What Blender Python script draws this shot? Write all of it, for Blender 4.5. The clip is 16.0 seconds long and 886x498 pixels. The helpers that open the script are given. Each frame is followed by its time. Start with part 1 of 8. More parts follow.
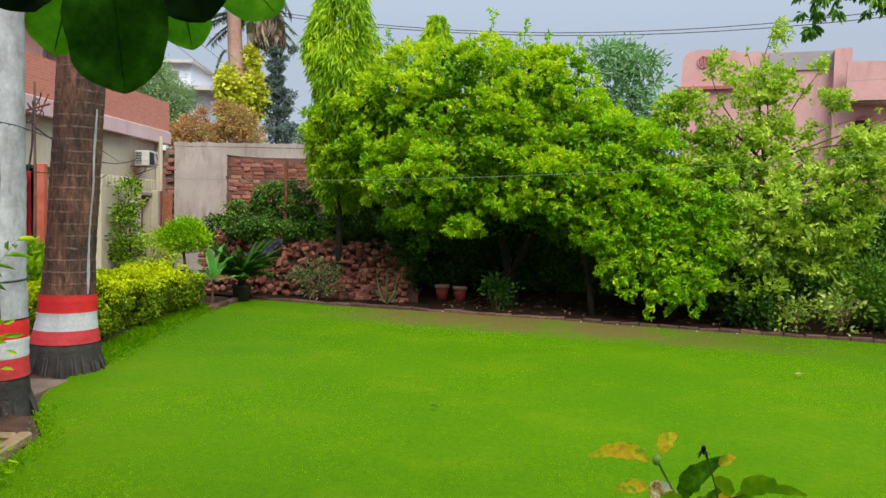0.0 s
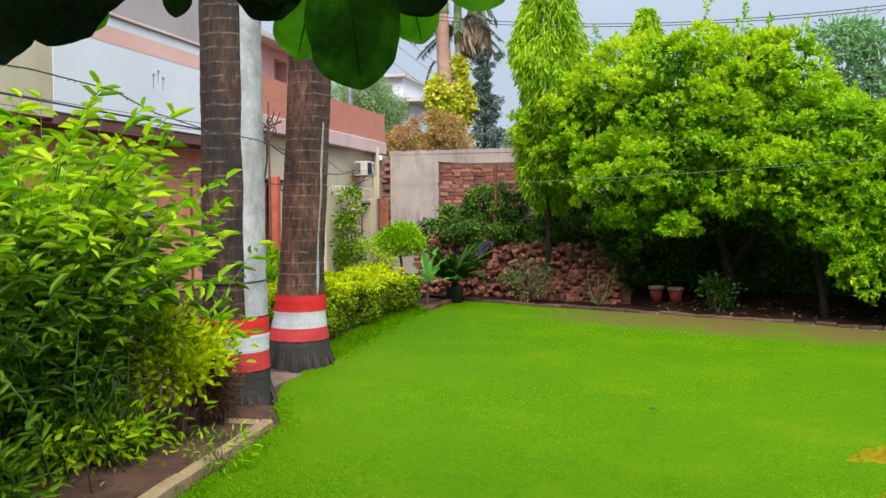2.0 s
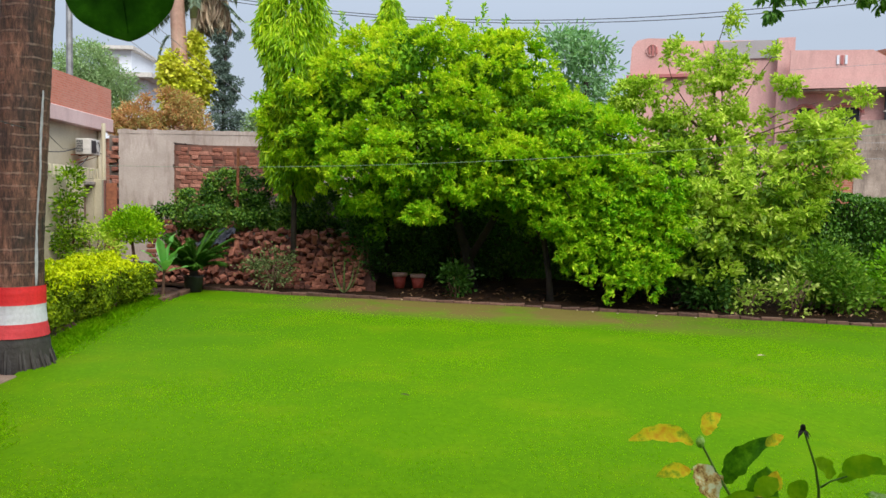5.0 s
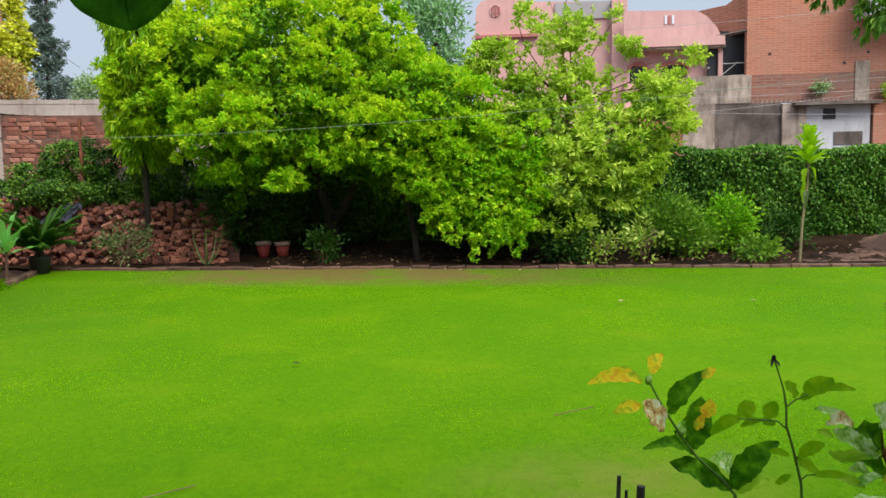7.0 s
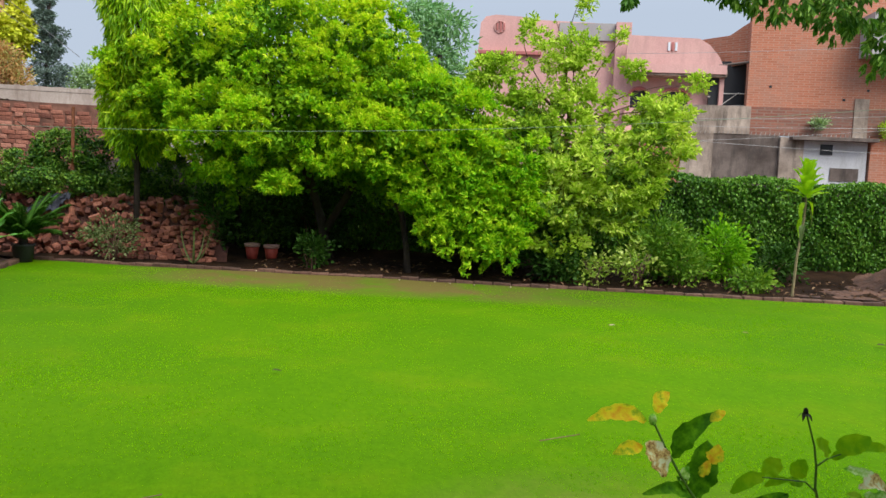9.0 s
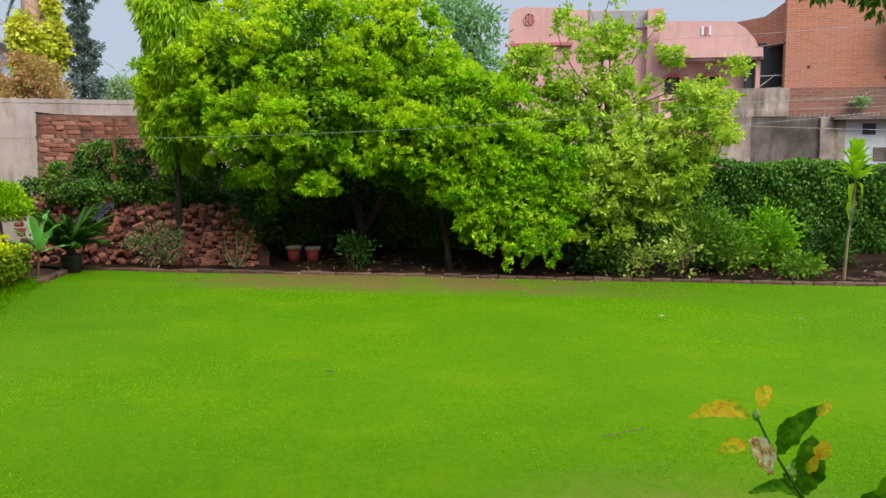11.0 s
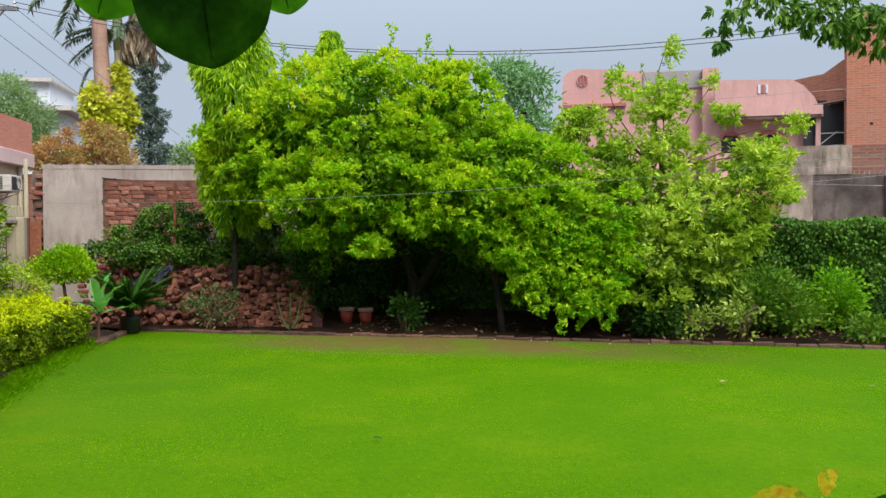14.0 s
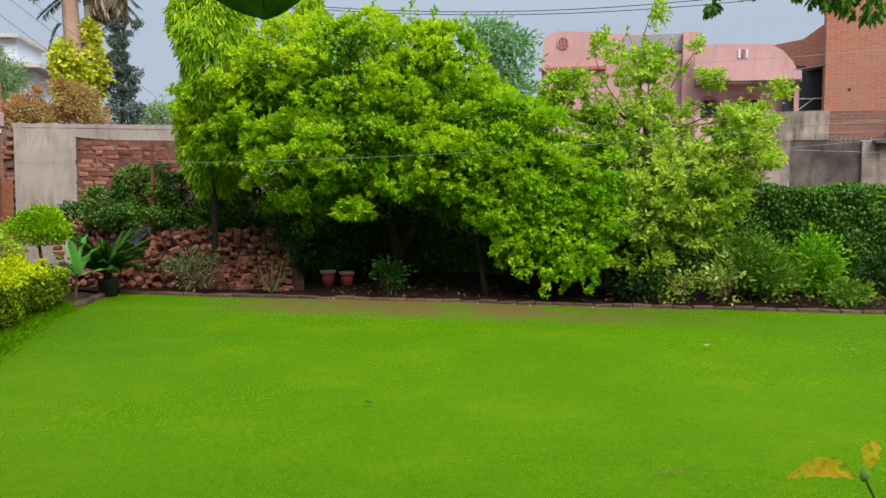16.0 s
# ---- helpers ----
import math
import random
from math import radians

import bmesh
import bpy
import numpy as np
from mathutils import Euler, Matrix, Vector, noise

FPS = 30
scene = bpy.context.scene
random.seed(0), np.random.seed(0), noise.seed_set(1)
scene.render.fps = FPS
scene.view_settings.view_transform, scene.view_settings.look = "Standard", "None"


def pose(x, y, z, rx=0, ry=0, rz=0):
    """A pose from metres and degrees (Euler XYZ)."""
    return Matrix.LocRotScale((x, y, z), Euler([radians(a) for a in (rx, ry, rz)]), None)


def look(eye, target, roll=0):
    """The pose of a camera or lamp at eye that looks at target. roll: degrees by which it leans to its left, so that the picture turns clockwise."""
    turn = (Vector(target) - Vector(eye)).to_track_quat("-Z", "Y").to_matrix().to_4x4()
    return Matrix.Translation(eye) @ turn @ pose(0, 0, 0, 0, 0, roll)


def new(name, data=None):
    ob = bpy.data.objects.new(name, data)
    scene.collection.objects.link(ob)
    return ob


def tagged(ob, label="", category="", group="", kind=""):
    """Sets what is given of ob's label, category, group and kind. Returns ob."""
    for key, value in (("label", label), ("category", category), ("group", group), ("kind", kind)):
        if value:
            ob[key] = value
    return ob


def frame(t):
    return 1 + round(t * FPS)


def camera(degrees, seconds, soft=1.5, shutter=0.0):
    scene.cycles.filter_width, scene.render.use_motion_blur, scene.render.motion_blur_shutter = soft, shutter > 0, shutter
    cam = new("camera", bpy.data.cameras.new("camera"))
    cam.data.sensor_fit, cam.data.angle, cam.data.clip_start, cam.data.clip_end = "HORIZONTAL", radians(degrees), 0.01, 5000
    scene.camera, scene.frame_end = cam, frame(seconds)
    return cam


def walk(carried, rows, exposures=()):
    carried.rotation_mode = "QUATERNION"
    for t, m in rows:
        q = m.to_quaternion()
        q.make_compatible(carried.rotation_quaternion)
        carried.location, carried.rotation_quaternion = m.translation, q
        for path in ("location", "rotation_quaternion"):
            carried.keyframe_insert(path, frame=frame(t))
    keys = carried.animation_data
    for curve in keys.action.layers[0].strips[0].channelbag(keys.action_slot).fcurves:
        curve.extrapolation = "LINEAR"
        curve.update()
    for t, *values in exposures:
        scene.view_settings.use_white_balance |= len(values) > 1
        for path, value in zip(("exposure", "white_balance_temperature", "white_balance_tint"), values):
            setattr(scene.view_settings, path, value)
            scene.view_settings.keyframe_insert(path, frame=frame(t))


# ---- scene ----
cam = camera(57.43, 16.0)
PATH = [
    (0.0, (-0.034, -0.027, 1.338), (-0.383, 9.957, 0.899), 1.30),
    (0.5, (-0.036, -0.002, 1.319), (-1.163, 9.926, 0.911), 0.86),
    (1.0, (-0.042, -0.043, 1.322), (-1.891, 9.777, 0.927), 0.44),
    (1.5, (-0.047, -0.042, 1.315), (-2.374, 9.677, 0.952), 0.32),
    (2.0, (-0.072, -0.015, 1.307), (-2.932, 9.558, 0.887), -0.21),
    (2.5, (-0.054, -0.032, 1.311), (-3.278, 9.423, 0.861), -0.26),
    (3.0, (-0.007, -0.029, 1.317), (-3.191, 9.437, 0.805), -0.50),
    (3.5, (-0.024, 0.077, 1.311), (-2.217, 9.815, 0.721), 0.35),
    (4.0, (-0.028, 0.160, 1.289), (-1.362, 10.054, 0.717), 0.08),
    (4.5, (-0.086, 0.145, 1.288), (-0.172, 10.126, 0.673), -1.16),
    (4.7, (-0.125, 0.124, 1.291), (-0.064, 10.108, 0.737), -0.08),
    (6.8, (-0.418, 0.029, 1.316), (1.568, 9.788, 0.409), -0.89),
    (7.0, (-0.424, 0.027, 1.320), (1.711, 9.742, 0.296), -1.14),
    (7.5, (-0.433, 0.046, 1.323), (1.943, 9.710, 0.337), 0.03),
    (8.0, (-0.424, 0.077, 1.325), (1.938, 9.771, 0.655), -0.37),
    (8.5, (-0.418, 0.118, 1.316), (1.945, 9.802, 0.513), 1.41),
    (8.7, (-0.407, 0.137, 1.312), (1.840, 9.842, 0.441), 2.53),
    (10.8, (-0.475, 0.202, 1.320), (1.680, 9.926, 0.434), -1.04),
    (11.0, (-0.496, 0.217, 1.311), (1.349, 10.001, 0.385), 0.09),
    (11.5, (-0.457, 0.242, 1.312), (1.466, 10.048, 0.913), -1.30),
    (12.0, (-0.481, 0.269, 1.314), (1.549, 10.039, 0.659), -0.50),
    (12.5, (-0.478, 0.242, 1.321), (1.874, 9.946, 0.759), 0.75),
    (13.0, (-0.454, 0.232, 1.323), (1.514, 10.035, 1.152), -0.30),
    (13.5, (-0.432, 0.273, 1.322), (1.100, 10.153, 1.139), -0.67),
    (14.0, (-0.441, 0.278, 1.321), (0.731, 10.206, 1.141), -0.24),
    (14.5, (-0.460, 0.253, 1.312), (0.614, 10.191, 1.127), 0.26),
    (15.0, (-0.503, 0.278, 1.316), (0.569, 10.217, 1.111), 0.57),
    (15.5, (-0.492, 0.305, 1.309), (0.643, 10.234, 1.100), 0.07),
    (16.0, (-0.539, 0.348, 1.325), (0.935, 10.215, 0.687), 0.13),
]
walk(cam, [(t, look(eye, target, roll)) for t, eye, target, roll in PATH], exposures=((0.0, -0.1), (2.8, 0.15), (4.5, 0.02), (7.5, 0.1), (8.7, 0.02), (11.0, 0.0), (12.5, -0.07), (13.2, -0.13), (13.8, -0.1), (16.0, -0.13)))

# ---- light ----
world = bpy.data.worlds.new("sky_world")
scene.world = world
world.use_nodes = True
wn, wl = world.node_tree.nodes, world.node_tree.links
sky = wn.new("ShaderNodeTexSky")
sky.sky_type, sky.sun_disc = "NISHITA", False
sky.sun_elevation, sky.sun_rotation = radians(62), radians(150)
sky.air_density, sky.dust_density, sky.ozone_density = 1.0, 4.0, 1.0
veil = wn.new("ShaderNodeMix")
veil.data_type = "RGBA"
veil.inputs["Factor"].default_value = 0.86
veil.inputs["B"].default_value = (5.6, 6.5, 7.9, 1)
wl.new(sky.outputs[0], veil.inputs["A"])
# an overcast sky is brightest overhead
tc_sky = wn.new("ShaderNodeTexCoord")
sep_sky = wn.new("ShaderNodeSeparateXYZ")
wl.new(tc_sky.outputs["Generated"], sep_sky.inputs[0])
rise = wn.new("ShaderNodeMapRange")
wl.new(sep_sky.outputs[2], rise.inputs[0])
rise.inputs[1].default_value, rise.inputs[2].default_value = 0.2, 1.0
rise.inputs[3].default_value, rise.inputs[4].default_value = 1.0, 2.5
lift = wn.new("ShaderNodeVectorMath")
lift.operation = "SCALE"
wl.new(veil.outputs["Result"], lift.inputs[0])
wl.new(rise.outputs[0], lift.inputs["Scale"])
bg = wn["Background"]
wl.new(lift.outputs[0], bg.inputs[0])
bg.inputs[1].default_value = 0.1

sun_data = bpy.data.lights.new("sun", "SUN")
sun_data.energy, sun_data.angle, sun_data.color = 4.6, radians(40), (1.0, 0.96, 0.9)
sun = new("sun", sun_data)
sun.matrix_world = look((0, 0, 30), (-11, 23, 0))


# ---- materials ----
def nodes_of(name):
    m = bpy.data.materials.new(name)
    m.use_nodes = True
    return m, m.node_tree.nodes, m.node_tree.links, m.node_tree.nodes["Principled BSDF"]


def coords(n, l, scale=1.0, ob=True):
    tc = n.new("ShaderNodeTexCoord")
    mp = n.new("ShaderNodeMapping")
    mp.inputs["Scale"].default_value = (scale,) * 3 if not isinstance(scale, tuple) else scale
    l.new(tc.outputs["Object"], mp.inputs["Vector"])
    return mp.outputs[0]


def noise_tex(n, l, vec, scale, detail=4, rough=0.6):
    t = n.new("ShaderNodeTexNoise")
    t.inputs["Scale"].default_value, t.inputs["Detail"].default_value, t.inputs["Roughness"].default_value = scale, detail, rough
    l.new(vec, t.inputs["Vector"])
    return t.outputs["Fac"]


def ramp(n, l, fac, stops):
    r = n.new("ShaderNodeValToRGB")
    e = r.color_ramp.elements
    while len(e) < len(stops):
        e.new(0.5)
    for el, (p, c) in zip(e, stops):
        el.position, el.color = p, (*c, 1)
    l.new(fac, r.inputs[0])
    return r.outputs[0]


def mix(n, l, a, b, fac, mode="MIX"):
    m = n.new("ShaderNodeMix")
    m.data_type, m.blend_type = "RGBA", mode
    for key, v in (("A", a), ("B", b), ("Factor", fac)):
        s = m.inputs[key]
        if isinstance(v, (int, float)):
            s.default_value = v
        elif isinstance(v, tuple):
            s.default_value = (*v, 1)
        else:
            l.new(v, s)
    return m.outputs["Result"]


def bump(n, l, b, height, strength, dist=0.02):
    u = n.new("ShaderNodeBump")
    u.inputs["Strength"].default_value, u.inputs["Distance"].default_value = strength, dist
    l.new(height, u.inputs["Height"])
    l.new(u.outputs[0], b.inputs["Normal"])


def surface(name, dark, light, scale=3.0, rough=0.8, grain=40.0, relief=0.3, stain=None, stain_amount=0.5, metal=0.0, dist=0.01):
    """A plain surface with variation at two scales, an optional stain and fine relief."""
    m, n, l, b = nodes_of(name)
    v = coords(n, l)
    big = noise_tex(n, l, v, scale, 5)
    fine = noise_tex(n, l, v, grain, 3)
    c = ramp(n, l, big, ((0.3, dark), (0.7, light)))
    c = mix(n, l, c, ramp(n, l, fine, ((0.3, (0.72,) * 3), (0.7, (1.0,) * 3))), 0.6, "MULTIPLY")
    if stain:
        s = noise_tex(n, l, coords(n, l, (2.2, 2.2, 0.5)), 1.4, 6, 0.7)
        k = ramp(n, l, s, ((0.48, (0,) * 3), (0.68, (stain_amount,) * 3)))
        c = mix(n, l, c, stain, k)
    l.new(c, b.inputs["Base Color"])
    b.inputs["Roughness"].default_value, b.inputs["Metallic"].default_value = rough, metal
    bump(n, l, b, fine, relief, dist)
    return m


def leaf_mat(name, dark, mid, light, trans=0.35, rough=0.45, patch=1.6, spec=0.12, own=0.55):
    """Leaves: each its own tone, clumps of lighter and darker growth, light passing through."""
    m, n, l, b = nodes_of(name)
    g = n.new("ShaderNodeNewGeometry")
    v = coords(n, l)
    big = noise_tex(n, l, v, patch, 3)
    a = n.new("ShaderNodeMath")
    a.operation = "MULTIPLY_ADD"
    l.new(g.outputs["Random Per Island"], a.inputs[0])
    a.inputs[1].default_value = own
    l.new(big, a.inputs[2])
    s = n.new("ShaderNodeMath")
    s.operation = "SUBTRACT"
    l.new(a.outputs[0], s.inputs[0])
    s.inputs[1].default_value = own * 0.5
    c = ramp(n, l, s.outputs[0], ((0.15, dark), (0.5, mid), (0.85, light)))
    l.new(c, b.inputs["Base Color"])
    b.inputs["Roughness"].default_value = rough
    b.inputs["Specular IOR Level"].default_value = spec
    t = n.new("ShaderNodeBsdfTranslucent")
    l.new(mix(n, l, c, (1.0, 1.0, 0.55), 1.0, "MULTIPLY"), t.inputs[0])
    x = n.new("ShaderNodeMixShader")
    x.inputs[0].default_value = trans
    l.new(b.outputs[0], x.inputs[1])
    l.new(t.outputs[0], x.inputs[2])
    l.new(x.outputs[0], n["Material Output"].inputs[0])
    return m


def brick_mat(name, a, b_, mortar, scale=1.0, wash=(0.5, 0.42, 0.38), wash_amount=0.35):
    """Far brickwork: courses of 85 mm seen from many metres."""
    m, n, l, b = nodes_of(name)
    tc = n.new("ShaderNodeTexCoord")
    sep = n.new("ShaderNodeSeparateXYZ")
    l.new(tc.outputs["Object"], sep.inputs[0])
    add = n.new("ShaderNodeMath")
    l.new(sep.outputs[0], add.inputs[0])
    l.new(sep.outputs[1], add.inputs[1])
    com = n.new("ShaderNodeCombineXYZ")
    l.new(add.outputs[0], com.inputs[0])
    l.new(sep.outputs[2], com.inputs[1])
    t = n.new("ShaderNodeTexBrick")
    t.inputs["Scale"].default_value = scale
    t.inputs["Brick Width"].default_value, t.inputs["Row Height"].default_value, t.inputs["Mortar Size"].default_value = 0.24, 0.085, 0.014
    t.inputs["Color1"].default_value, t.inputs["Color2"].default_value, t.inputs["Mortar"].default_value = (*a, 1), (*b_, 1), (*mortar, 1)
    l.new(com.outputs[0], t.inputs["Vector"])
    v = coords(n, l)
    s = noise_tex(n, l, v, 0.9, 6, 0.7)
    c = mix(n, l, t.outputs["Color"], wash, ramp(n, l, s, ((0.45, (0,) * 3), (0.75, (wash_amount,) * 3))))
    f = noise_tex(n, l, v, 30, 3)
    c = mix(n, l, c, ramp(n, l, f, ((0.3, (0.7,) * 3), (0.7, (1.05,) * 3))), 0.6, "MULTIPLY")
    l.new(c, b.inputs["Base Color"])
    b.inputs["Roughness"].default_value = 0.9
    bump(n, l, b, t.outputs["Fac"], -0.5, 0.01)
    return m


def piece_mat(name, a, b_, c_, rough=0.85):
    """Bricks that are objects of their own: each its own tone."""
    m, n, l, b = nodes_of(name)
    oi = n.new("ShaderNodeObjectInfo")
    v = coords(n, l)
    c = ramp(n, l, oi.outputs["Random"], ((0.0, a), (0.5, b_), (1.0, c_)))
    f = noise_tex(n, l, v, 22, 5, 0.7)
    c = mix(n, l, c, ramp(n, l, f, ((0.32, (0.35, 0.32, 0.3)), (0.62, (1.12,) * 3))), 0.85, "MULTIPLY")
    l.new(c, b.inputs["Base Color"])
    b.inputs["Roughness"].default_value = rough
    bump(n, l, b, f, 0.5, 0.01)
    return m


def glass_dark(name):
    m, n, l, b = nodes_of(name)
    b.inputs["Base Color"].default_value = (0.012, 0.013, 0.016, 1)
    b.inputs["Roughness"].default_value = 0.5
    return m


M = {}


SPOT = (0.95, 3.05)


def lawn_mat():
    m, n, l, b = nodes_of("lawn_turf")
    v = coords(n, l)
    big = noise_tex(n, l, v, 0.55, 4)
    mid = noise_tex(n, l, v, 5.0, 5, 0.65)
    fine = noise_tex(n, l, coords(n, l, (1.0, 0.45, 1.0)), 95, 3)
    c = ramp(n, l, big, ((0.3, (0.064, 0.172, 0.0012)), (0.55, (0.078, 0.19, 0.0012)), (0.8, (0.098, 0.2, 0.002))))
    c = mix(n, l, c, ramp(n, l, mid, ((0.25, (0.88, 0.92, 0.8)), (0.7, (1.1, 1.04, 1.0)))), 0.8, "MULTIPLY")
    c = mix(n, l, c, ramp(n, l, fine, ((0.32, (0.84, 0.87, 0.8)), (0.66, (1.08, 1.06, 1.04)))), 0.75, "MULTIPLY")
    tuft = noise_tex(n, l, coords(n, l, (1.0, 0.6, 1.0)), 26, 5, 0.75)
    c = mix(n, l, c, ramp(n, l, tuft, ((0.3, (0.72, 0.78, 0.7)), (0.68, (1.2, 1.14, 1.1)))), 0.85, "MULTIPLY")
    thin = noise_tex(n, l, v, 1.1, 5, 0.7)
    c = mix(n, l, c, (0.15, 0.22, 0.004), ramp(n, l, thin, ((0.5, (0,) * 3), (0.75, (0.4,) * 3))))
    # a thin, trodden spot before the viewpoint
    spot = n.new("ShaderNodeVectorMath")
    spot.operation = "DISTANCE"
    l.new(coords(n, l, (0.8, 1.3, 1.0)), spot.inputs[0])
    spot.inputs[1].default_value = (SPOT[0] * 0.8, SPOT[1] * 1.3, 0.0)
    near = n.new("ShaderNodeMapRange")
    l.new(spot.outputs["Value"], near.inputs[0])
    near.inputs[1].default_value, near.inputs[2].default_value = 0.75, 0.15
    broken = n.new("ShaderNodeMath")
    broken.operation = "MULTIPLY"
    l.new(near.outputs[0], broken.inputs[0])
    l.new(ramp(n, l, noise_tex(n, l, v, 3.5, 5, 0.7), ((0.35, (0.1,) * 3), (0.65, (0.75,) * 3))), broken.inputs[1])
    c = mix(n, l, c, (0.16, 0.17, 0.03), broken.outputs[0])
    # worn earth close to the far kerb
    sep = n.new("ShaderNodeSeparateXYZ")
    tc = n.new("ShaderNodeTexCoord")
    l.new(tc.outputs["Object"], sep.inputs[0])
    lin = n.new("ShaderNodeVectorMath")
    lin.operation = "DOT_PRODUCT"
    l.new(tc.outputs["Object"], lin.inputs[0])
    lin.inputs[1].default_value = (0.3219, 0.9468, 0.0)
    edge = n.new("ShaderNodeMapRange")
    l.new(lin.outputs["Value"], edge.inputs[0])
    edge.inputs[1].default_value, edge.inputs[2].default_value = 8.55, 9.25
    wob = noise_tex(n, l, v, 1.5, 4)
    mul = n.new("ShaderNodeMath")
    mul.operation = "MULTIPLY"
    l.new(edge.outputs[0], mul.inputs[0])
    l.new(ramp(n, l, wob, ((0.3, (0.15,) * 3), (0.52, (1.0,) * 3))), mul.inputs[1])
    mid_x = n.new("ShaderNodeMapRange")
    mid_x.inputs[1].default_value, mid_x.inputs[2].default_value = -2.2, -0.9
    l.new(sep.outputs[0], mid_x.inputs[0])
    end_x = n.new("ShaderNodeMapRange")
    end_x.inputs[1].default_value, end_x.inputs[2].default_value = 4.2, 2.0
    l.new(sep.outputs[0], end_x.inputs[0])
    span = n.new("ShaderNodeMath")
    span.operation = "MULTIPLY"
    l.new(mid_x.outputs[0], span.inputs[0])
    l.new(end_x.outputs[0], span.inputs[1])
    mul2 = n.new("ShaderNodeMath")
    mul2.operation, mul2.use_clamp = "MULTIPLY", True
    l.new(mul.outputs[0], mul2.inputs[0])
    l.new(span.outputs[0], mul2.inputs[1])
    c = mix(n, l, c, (0.135, 0.11, 0.03), mul2.outputs[0])
    l.new(c, b.inputs["Base Color"])
    b.inputs["Roughness"].default_value = 0.75
    b.inputs["Specular IOR Level"].default_value = 0.03
    bump(n, l, b, fine, 0.15, 0.008)
    return m


M["lawn"] = lawn_mat()
M["blade"] = leaf_mat("grass_blades", (0.18, 0.44, 0.003), (0.25, 0.54, 0.004), (0.36, 0.6, 0.012), 0.5, 0.6, 0.7, 0.05)
M["soil"] = surface("wet_soil", (0.024, 0.011, 0.006), (0.12, 0.055, 0.026), 2.5, 0.85, 45, 0.8, dist=0.03)
# wet bed soil, its brown darkened further for the shade under the trees
M["bedsoil"] = surface("shade_darkened_wet_bed_soil", (0.007, 0.004, 0.0025), (0.048, 0.025, 0.012), 2.5, 0.85, 45, 0.8, dist=0.03)
M["bricksoil"] = surface("brown_mortar", (0.08, 0.034, 0.022), (0.22, 0.1, 0.068), 5, 0.9, 30, 0.6)
M["bedsoil"].node_tree.nodes["Principled BSDF"].inputs["Specular IOR Level"].default_value = 0.08
M["redsoil"] = surface("reddish_garden_soil", (0.05, 0.024, 0.014), (0.2, 0.095, 0.055), 4.0, 0.9, 70, 0.9, dist=0.03)
M["kerb"] = surface("kerb_strip", (0.3, 0.2, 0.1), (0.5, 0.36, 0.2), 7, 0.8, 60, 0.5, (0.16, 0.1, 0.06), 0.5)
M["plaster"] = surface("old_cement_plaster", (0.31, 0.255, 0.22), (0.48, 0.41, 0.365), 1.1, 0.85, 30, 0.3, (0.17, 0.12, 0.095), 0.8)
M["coping"] = surface("stained_cement_band", (0.26, 0.22, 0.19), (0.42, 0.37, 0.33), 2, 0.85, 30, 0.3, (0.1, 0.08, 0.06), 0.7)
M["beige"] = surface("beige_wall_paint", (0.5, 0.44, 0.3), (0.62, 0.56, 0.41), 0.7, 0.8, 40, 0.15, (0.32, 0.27, 0.19), 0.4)
M["fascia"] = surface("faded_pink_fascia", (0.56, 0.38, 0.36), (0.68, 0.52, 0.5), 0.8, 0.8, 40, 0.15, (0.4, 0.28, 0.27), 0.4)
M["white"] = surface("white_balcony_paint", (0.66, 0.7, 0.76), (0.76, 0.8, 0.86), 0.6, 0.7, 220, 0.03)
M["stripe"] = surface("salmon_stripe_paint", (0.72, 0.42, 0.36), (0.8, 0.52, 0.46), 0.8, 0.7, 40, 0.1)
M["greywall"] = surface("grey_upper_wall", (0.33, 0.3, 0.3), (0.42, 0.39, 0.38), 0.8, 0.8, 40, 0.1)
M["redwall"] = surface("brick_red_wall_paint", (0.78, 0.28, 0.17), (0.86, 0.4, 0.26), 0.9, 0.8, 40, 0.2, (0.42, 0.14, 0.09), 0.4)
M["soffit"] = surface("brown_soffit", (0.12, 0.05, 0.04), (0.2, 0.09, 0.07), 1.5, 0.8, 40, 0.2)
M["pink"] = surface("pink_house_paint", (0.62, 0.33, 0.3), (0.72, 0.43, 0.39), 0.5, 0.8, 30, 0.15, (0.42, 0.24, 0.21), 0.5)
M["pinkdark"] = surface("dark_pink_trim", (0.42, 0.13, 0.12), (0.5, 0.18, 0.16), 0.8, 0.8, 30, 0.15)
M["brickfar"] = brick_mat("red_brickwork", (0.4, 0.13, 0.068), (0.5, 0.175, 0.098), (0.45, 0.23, 0.155), 1.3, wash=(0.36, 0.21, 0.155), wash_amount=0.75)
M["brickleft"] = brick_mat("parapet_brickwork", (0.5, 0.15, 0.09), (0.58, 0.2, 0.13), (0.5, 0.24, 0.17), 1.5, wash_amount=0.2)
M["brickstain"] = brick_mat("rain_stained_brickwork", (0.24, 0.085, 0.055), (0.32, 0.13, 0.085), (0.27, 0.16, 0.12), wash=(0.16, 0.12, 0.1), wash_amount=0.85)
M["stainwall"] = surface("rain_stained_cement", (0.17, 0.125, 0.095), (0.52, 0.42, 0.34), 1.3, 0.9, 25, 0.4, (0.08, 0.06, 0.045), 0.85)
M["darkwall"] = surface("dark_mossy_cement", (0.06, 0.043, 0.035), (0.21, 0.165, 0.14), 1.4, 0.9, 25, 0.4, (0.035, 0.028, 0.024), 0.8)
# near-black for panes; in openings and holes it paints their unlit depth
M["dark"] = glass_dark("dark_opening")
M["metal"] = surface("grey_metal", (0.2, 0.2, 0.2), (0.35, 0.35, 0.35), 5, 0.5, 50, 0.1, metal=0.6)
